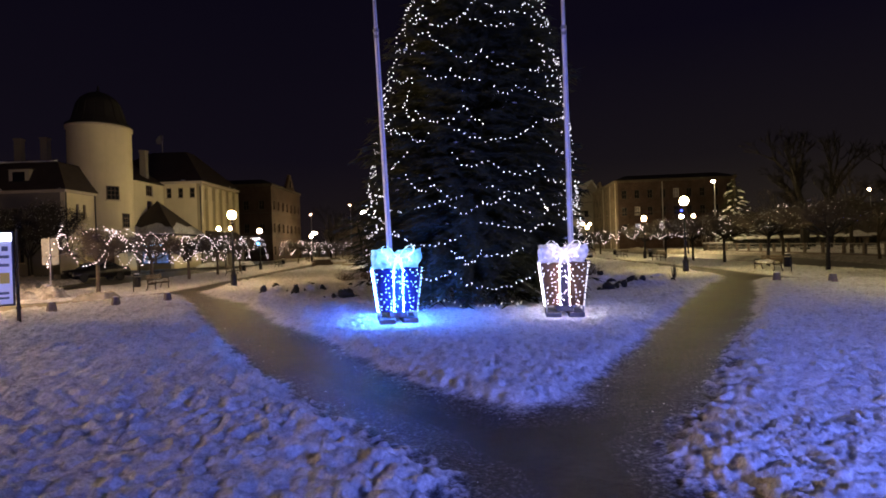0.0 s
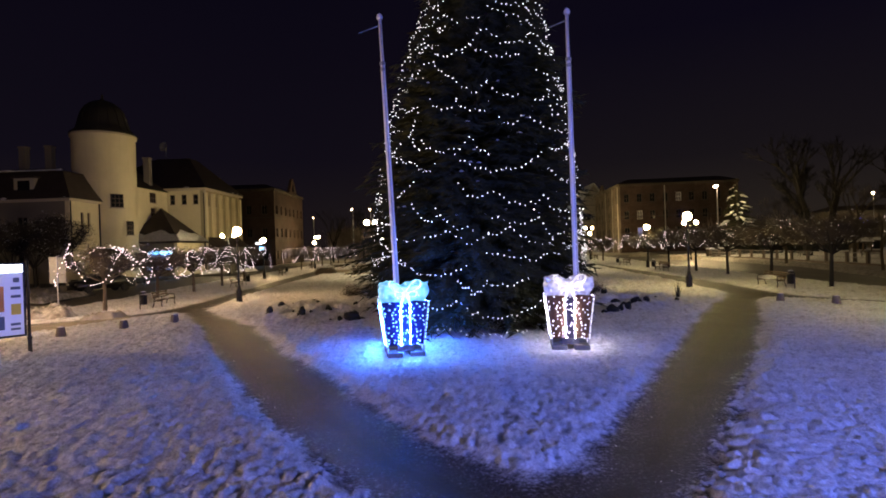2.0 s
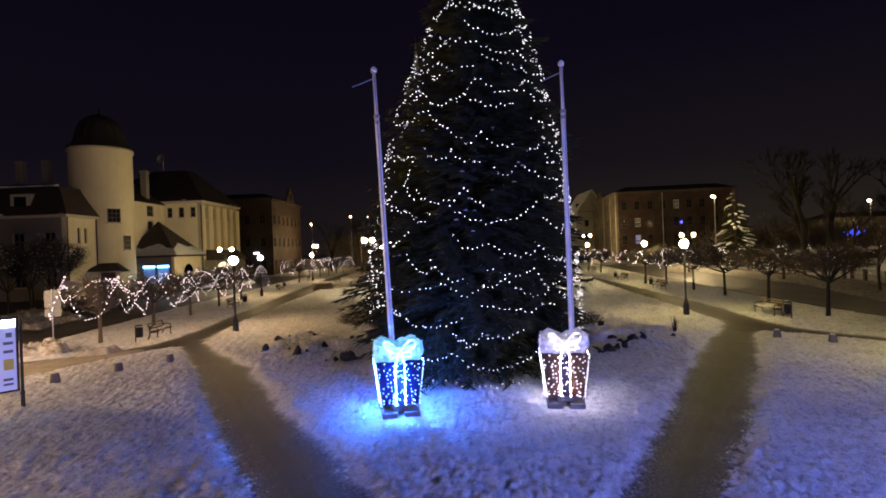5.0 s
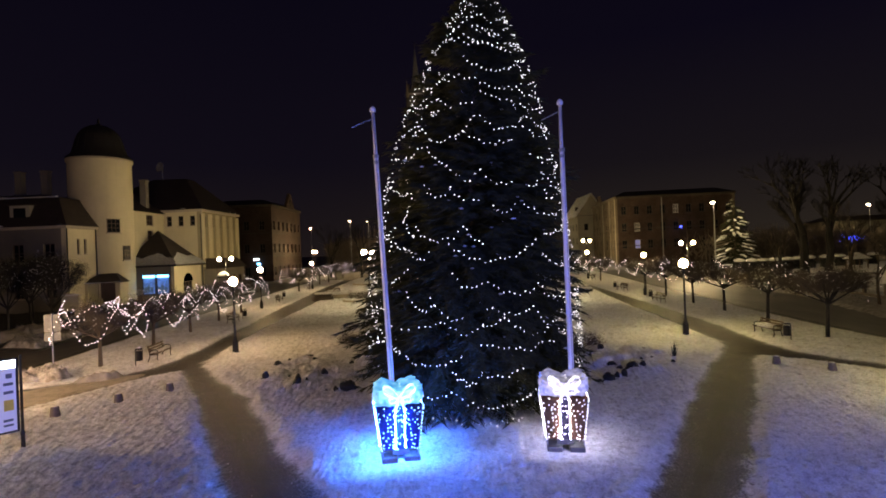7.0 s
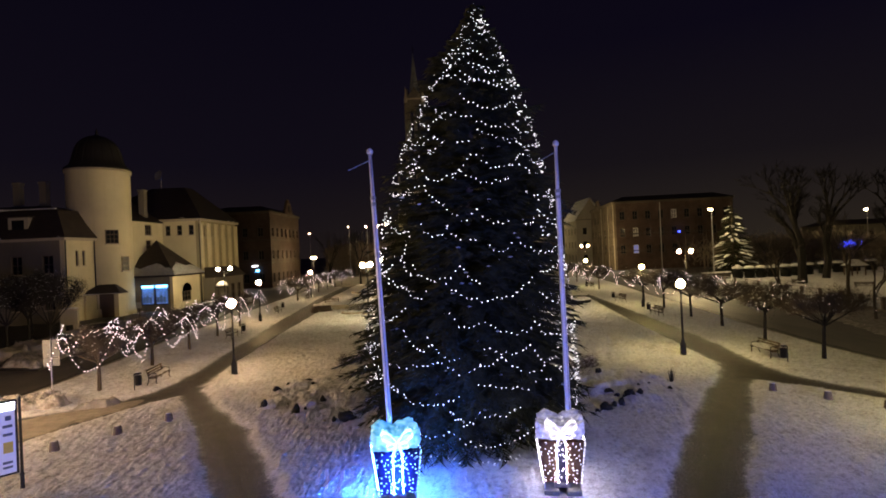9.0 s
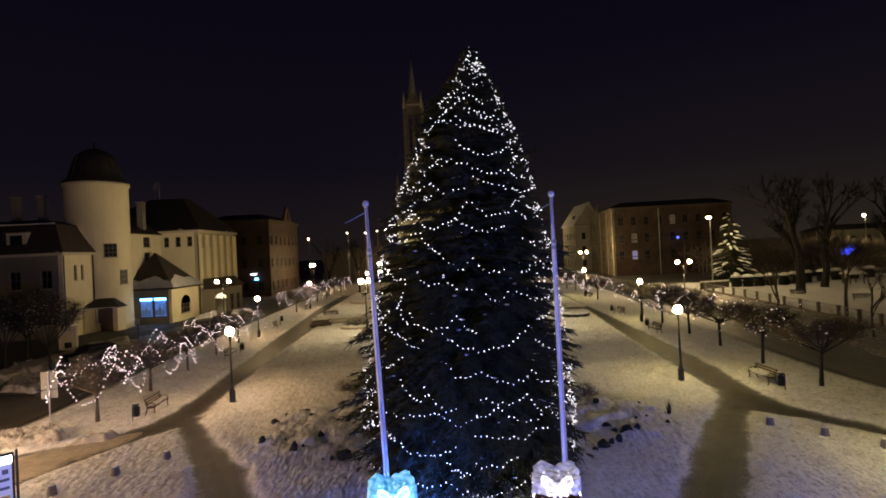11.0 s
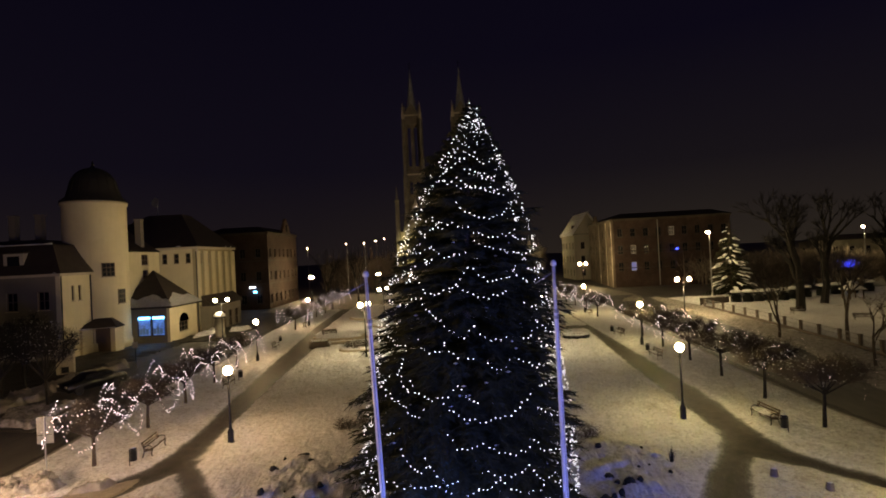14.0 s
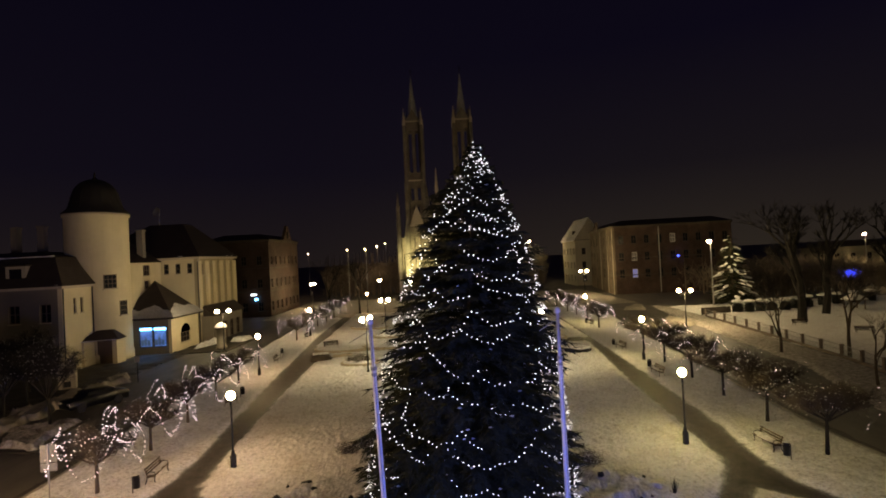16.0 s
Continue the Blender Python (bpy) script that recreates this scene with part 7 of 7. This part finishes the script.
for ob in j0:
    ob.location.z = float(beds(np.array([ob.location.x]), np.array([ob.location.y]))[0]) + 0.09
for x, y, w, h in CLUMPS:
    z = float(beds(np.array([x]), np.array([y]))[0]) + 0.09
    c = copy_thing(random.choice(j0), pose(x, y, z, 0, 0, random.uniform(-50, 50)))
    c.scale = (w * 1.25, w * 1.0, h * 1.4)


def bare_shrub(m, r, h, seed, label):
    """A low shrub of bare brown twigs with snow caught in it."""
    rs = np.random.RandomState(seed)
    root = empty("bare_shrub", m, label, "shrub", "bare shrubs behind the spruce")
    base, tip, wid = [], [], []
    for k in range(90):
        a, e = rs.rand() * 2 * math.pi, rs.uniform(0.25, 1.4)
        p0 = np.array([rs.normal() * 0.12 * r, rs.normal() * 0.12 * r, -0.05])
        q = p0 + np.array([math.cos(a) * math.cos(e) * r, math.sin(a) * math.cos(e) * r, math.sin(e) * h]) * rs.uniform(0.7, 1.05)
        base.append(p0), tip.append(q), wid.append(0.011)
        for j in range(9):
            t = rs.uniform(0.35, 1.0)
            pp = p0 + (q - p0) * t
            base.append(pp), tip.append(pp + rs.normal(size=3) * 0.13 + [0, 0, 0.06]), wid.append(0.006)
    spikes("crown", base, tip, wid, TWIG, root)
    pads = np.array(tip)[rs.rand(len(tip)) < 0.07]
    v = (pads[:, None, :] + OCT_V[None] * np.array([0.05, 0.05, 0.02])[None, None] * rs.uniform(0.5, 1.4, (len(pads), 1, 1))).reshape(-1, 3)
    f = (OCT_F[None] + (np.arange(len(pads)) * 6)[:, None, None]).reshape(-1, 3)
    tagged(raw("snow_dusting", v, f, SNOW, root, True), kind="stuff")
    return root


shrub = bare_shrub(pose(-5.6, 30.6, 0.1), 0.95, 0.85, 5, "low brown bare shrub with snow caught in its twigs")
for x, y, a in ((-4.6, 31.2, 70), (-3.9, 30.2, 150), (6.3, 26.8, 200), (7.3, 27.4, 300), (6.0, 25.2, 20)):
    copy_thing(shrub, pose(x, y, 0.1, 0, 0, a))
stalk = empty("dry_plant", pose(9.86, 23.4, 0.2), "dark dry plant stalks standing upright in the snow", "plant")
rp = np.random.RandomState(12)
tips = np.stack([rp.normal(size=26) * 0.09, rp.normal(size=26) * 0.09, rp.uniform(0.25, 0.85, 26)], 1)
spikes("stem", tips * [0.3, 0.3, 0.1], tips, 0.022, JUNIPER, stalk)


def planter(m, rx, ry, label):
    root = empty("flower_bed", m, label, "flower bed", "raised flower beds")
    bm = bmesh.new()
    outer = [(rx * math.cos(a), ry * math.sin(a)) for a in np.linspace(0, 2 * math.pi, 25)[:-1]]
    for (ax, ay), (bx, by) in zip(outer, outer[1:] + outer[:1]):
        vv = [bm.verts.new(p) for p in ((ax, ay, -0.02), (bx, by, -0.02), (bx, by, 0.42), (ax, ay, 0.42))]
        bm.faces.new(vv)
    bmesh.ops.remove_doubles(bm, verts=bm.verts, dist=0.001)
    bmesh.ops.solidify(bm, geom=list(bm.faces), thickness=0.25)
    part("stone_rim", bm, STONE, root)
    bm = bmesh.new()
    ball(bm, (0, 0, 0.3), 1.0, 20, 10, (rx - 0.15, ry - 0.15, 0.32))
    for v in bm.verts:
        v.co.z += 0.12 * noise.noise(v.co * 1.7)
    part("snow_mound", bm, SNOW, root, "", True)
    return root


pl = planter(pose(-6.8, 66.8, 0.0), 3.2, 2.0, "raised stone flower bed mounded with snow")
for x, y in ((-12.8, 66.0), (12.0, 66.5), (-7.0, 76), (12.5, 76), (-12, 86), (8, 90)):
    copy_thing(pl, pose(x, y, 0, 0, 0, random.uniform(-20, 20)))



def clipped_hedge(m, pts, r, h, seed, label):
    """A low hedge: tufts of twigs along a line with snow lying on top."""
    rs = np.random.RandomState(seed)
    root = empty("low_hedge", m, label, "hedge", "low hedges on the square")
    line = np.array(pts, float)
    n = 420 * (len(line) - 1)
    k = rs.randint(0, len(line) - 1, n)
    t = rs.rand(n)[:, None]
    c = line[k] * (1 - t) + line[k + 1] * t
    d = rs.normal(size=(n, 3))
    d[:, 2] = np.abs(d[:, 2])
    d /= np.linalg.norm(d, axis=1, keepdims=True)
    base = np.concatenate([c, np.full((n, 1), 0.05)], 1)
    tip = base + np.clip(d * 1.35, -1, 1) * [r, r, h] * rs.uniform(0.7, 1.0, (n, 1))
    spikes("foliage", base, tip, 0.05, TWIG if r > 0.4 else JUNIPER, root)
    bm = bmesh.new()
    for (ax, ay), (bx, by) in zip(pts, pts[1:]):
        steps = 5
        for q in range(steps):
            u = (q + 0.5) / steps
            mm = pose(ax + (bx - ax) * u, ay + (by - ay) * u, h * 0.93, 0, 0, math.degrees(math.atan2(by - ay, bx - ax)))
            ln = math.hypot(bx - ax, by - ay) / steps
            bmesh.ops.create_icosphere(bm, subdivisions=2, radius=1, matrix=mm @ Matrix.Diagonal((ln * 0.75, r * rs.uniform(0.55, 0.85), 0.12 * rs.uniform(0.6, 1.3), 1)))
    part("snow_top", bm, SNOW, root, "uneven snow on top", True)
    return root


HEDGE_L, HEDGE_R, BED_L, WALL_L = (-13.6, 59.4), (14.2, 57.6), (-8.9, 56.6), (-11.6, 61.2)
ring = [(1.25 * math.cos(a), 0.85 * math.sin(a)) for a in np.linspace(0, 2 * math.pi, 9)]
clipped_hedge(pose(HEDGE_L[0], HEDGE_L[1], 0.05, 0, 0, 12), [(-0.85, 0.0), (0.0, 0.05), (0.85, 0.0)], 0.55, 1.0, 1, "low clipped box hedge thick with snow")
clipped_hedge(pose(HEDGE_R[0], HEDGE_R[1], 0.05), ring, 0.30, 0.55, 2, "dark oval ring hedge round a snowy bed")
bed = planter(pose(BED_L[0], BED_L[1], 0.0), 2.0, 1.5, "round stone flower bed with snowy shrubs")
for i, (dx, dy) in enumerate(((-0.9, -0.2), (0.1, 0.5), (0.8, -0.3), (0.0, -0.7), (-0.4, 0.4))):
    c = copy_thing(shrub, pose(BED_L[0] + dx, BED_L[1] + dy, 0.5, 0, 0, 70 * i))
    c.scale = (0.9, 0.9, 1.0)
part("wall_block", bevelled(-1.1, 1.1, -0.18, 0.18, -0.02, 0.45, 0.03), STONE, empty("low_wall", pose(WALL_L[0], WALL_L[1], 0.05, 0, 0, 15), "low stone wall of a flower bed under snow", "wall"))

# ---- distant bare woods and house rows closing the view ----


def far_wood(cx, cy, w, d, h, seed, label):
    rs = np.random.RandomState(seed)
    n = 5200
    x, y = cx + (rs.rand(n) - 0.5) * w, cy + (rs.rand(n) - 0.5) * d
    top = h * (0.65 + 0.5 * np.array([noise.noise(Vector((float(a) * 0.07, float(b) * 0.07, seed))) + 0.5 for a, b in zip(x, y)]))
    z = top * rs.rand(n) ** 0.6
    base = np.stack([x, y, z * 0.7], 1)
    tip = base + np.stack([rs.normal(size=n) * 1.2, rs.normal(size=n) * 1.2, rs.uniform(0.5, 2.6, n)], 1)
    trunks = 46
    tx, ty = cx + (rs.rand(trunks) - 0.5) * w, cy + (rs.rand(trunks) - 0.5) * d
    base = np.concatenate([base, np.stack([tx, ty, np.full(trunks, -0.2)], 1)])
    tip = np.concatenate([tip, np.stack([tx, ty, np.full(trunks, h)], 1)])
    wid = np.concatenate([rs.uniform(0.05, 0.12, n), np.full(trunks, 0.3)])
    ob = spikes("far_wood", base, tip, wid, HAZE_TWIG)
    return tagged(ob, label, "trees", "", "stuff")


far_wood(100, 128, 90, 22, 8.5, 1, "distant bare park trees in the dark")
far_wood(78, 108, 46, 10, 7, 2, "bare park trees behind the clipped bushes")
far_wood(-25, 175, 26, 14, 14, 3, "distant bare trees beside the church")
bare_tree(pose(-17.5, 112, -0.1), 15, 21, "tall bare tree on the far side of the square", 0.42, DARK_BARK)
bare_tree(pose(-26.0, 122, -0.1), 14, 22, "tall bare tree before the brick building", 0.45, DARK_BARK)
far_wood(24, 185, 20, 20, 14, 4, "distant bare trees behind the square")


# ---- advertising column and a lit shop sign ----
column = empty("advertising_column", pose(-30.4, 73.6, 0.0), "round advertising column with a snowy domed cap", "advertising column")
bm = bmesh.new()
lathe(bm, [(0.72, 0), (0.72, 0.35), (0.62, 0.4), (0.62, 2.65), (0.70, 2.7)], 20)
part("drum", bm, DARK_PL, column, "dark drum pasted with posters", True)
bm = bmesh.new()
lathe(bm, [(0.82, 2.7), (0.84, 2.82), (0.80, 2.85)], 20)
part("rim", bm, IRON, column, "", True)
bm = bmesh.new()
lathe(bm, [(0.80, 2.85), (0.74, 3.08), (0.52, 3.34), (0.25, 3.50), (0.02, 3.56)], 20)
part("snow_cap", bm, SNOW, column, "white cap of snow", True)
sign = empty("shop_sign", pose(-41.0, 116.6, 0), "white and blue lit shop sign on a brick front", "sign")
part("panel", bevelled(-0.6, 0.6, -0.12, 0.06, 4.6, 4.9, 0.02), TUBE_W, sign, "glowing white panel")
part("panel", bevelled(0.2, 0.9, -0.12, 0.06, 3.5, 3.95, 0.02), TUBE, sign, "glowing blue panel")


# ---- small things in and round the park ----
PARK_BENCH = (45.1, 68.6, 47.2, 60.6)
beacon = empty("blue_lamp", pose(54.9, 125.55, 8.4), "small blue lamp on a brick facade, lit", "lamp")
part("bracket", bevelled(-0.08, 0.08, -0.05, 0.42, -0.08, 0.08, 0.01), IRON, beacon)
bm = bmesh.new()
ball(bm, (0, -0.12, 0), 0.24, 12, 8)
part("bulb", bm, BULB_B, beacon, "glowing blue bulb", True)

shelter = empty("park_shelter", pose(61.5, 80.9, -0.1), "small open park shelter with a snowy hipped roof", "shelter")
for x in (-1.0, 1.0):
    for y in (-0.8, 0.8):
        part("post", bevelled(x - 0.07, x + 0.07, y - 0.07, y + 0.07, 0, 1.45, 0.01), SLAT, shelter)
bm = bmesh.new()
roof_poly(bm, rect(-1.4, 1.4, -1.2, 1.2, 1.452), rect(-0.35, 0.35, -0.03, 0.03, 2.3))
part("roof", bm, ROOF, shelter)
bm = bmesh.new()
roof_poly(bm, rect(-1.38, 1.38, -1.18, 1.18, 1.56), rect(-0.33, 0.33, -0.03, 0.03, 2.46))
part("roof_snow", bm, SNOW, shelter, "thick snow on the roof")

for x, y, a in ((PARK_BENCH[0], PARK_BENCH[1], 10), (PARK_BENCH[2], PARK_BENCH[3], -20)):
    copy_thing(b_first, pose(x, y, -0.06, 0, 0, a))

park_wall = empty("park_wall", pose(0, 0, -0.12), "low brick park wall with snow along its top", "wall")
pa, pb = Vector((39.9, 83.6, 0)), Vector((44.6, 84.2, 0))
d = pb - pa
mm = pose(pa.x, pa.y, 0, 0, 0, math.degrees(math.atan2(d.y, d.x)))
bm = bmesh.new()
box(bm, 0, d.length, -0.15, 0.15, 0, 1.15, mm)
part("wall_body", bm, BRICK, park_wall)
bm = bmesh.new()
tube(bm, [pa.lerp(pb, i / 24) + Vector((0, 0, 1.18 + 0.03 * noise.noise(Vector((i * 0.7, 3, 0))))) for i in range(25)], [0.16 + 0.05 * noise.noise(Vector((i * 0.5, 9, 0))) for i in range(25)], 8)
part("wall_snow", bm, SNOW, park_wall, "rib of snow on the wall top", True)
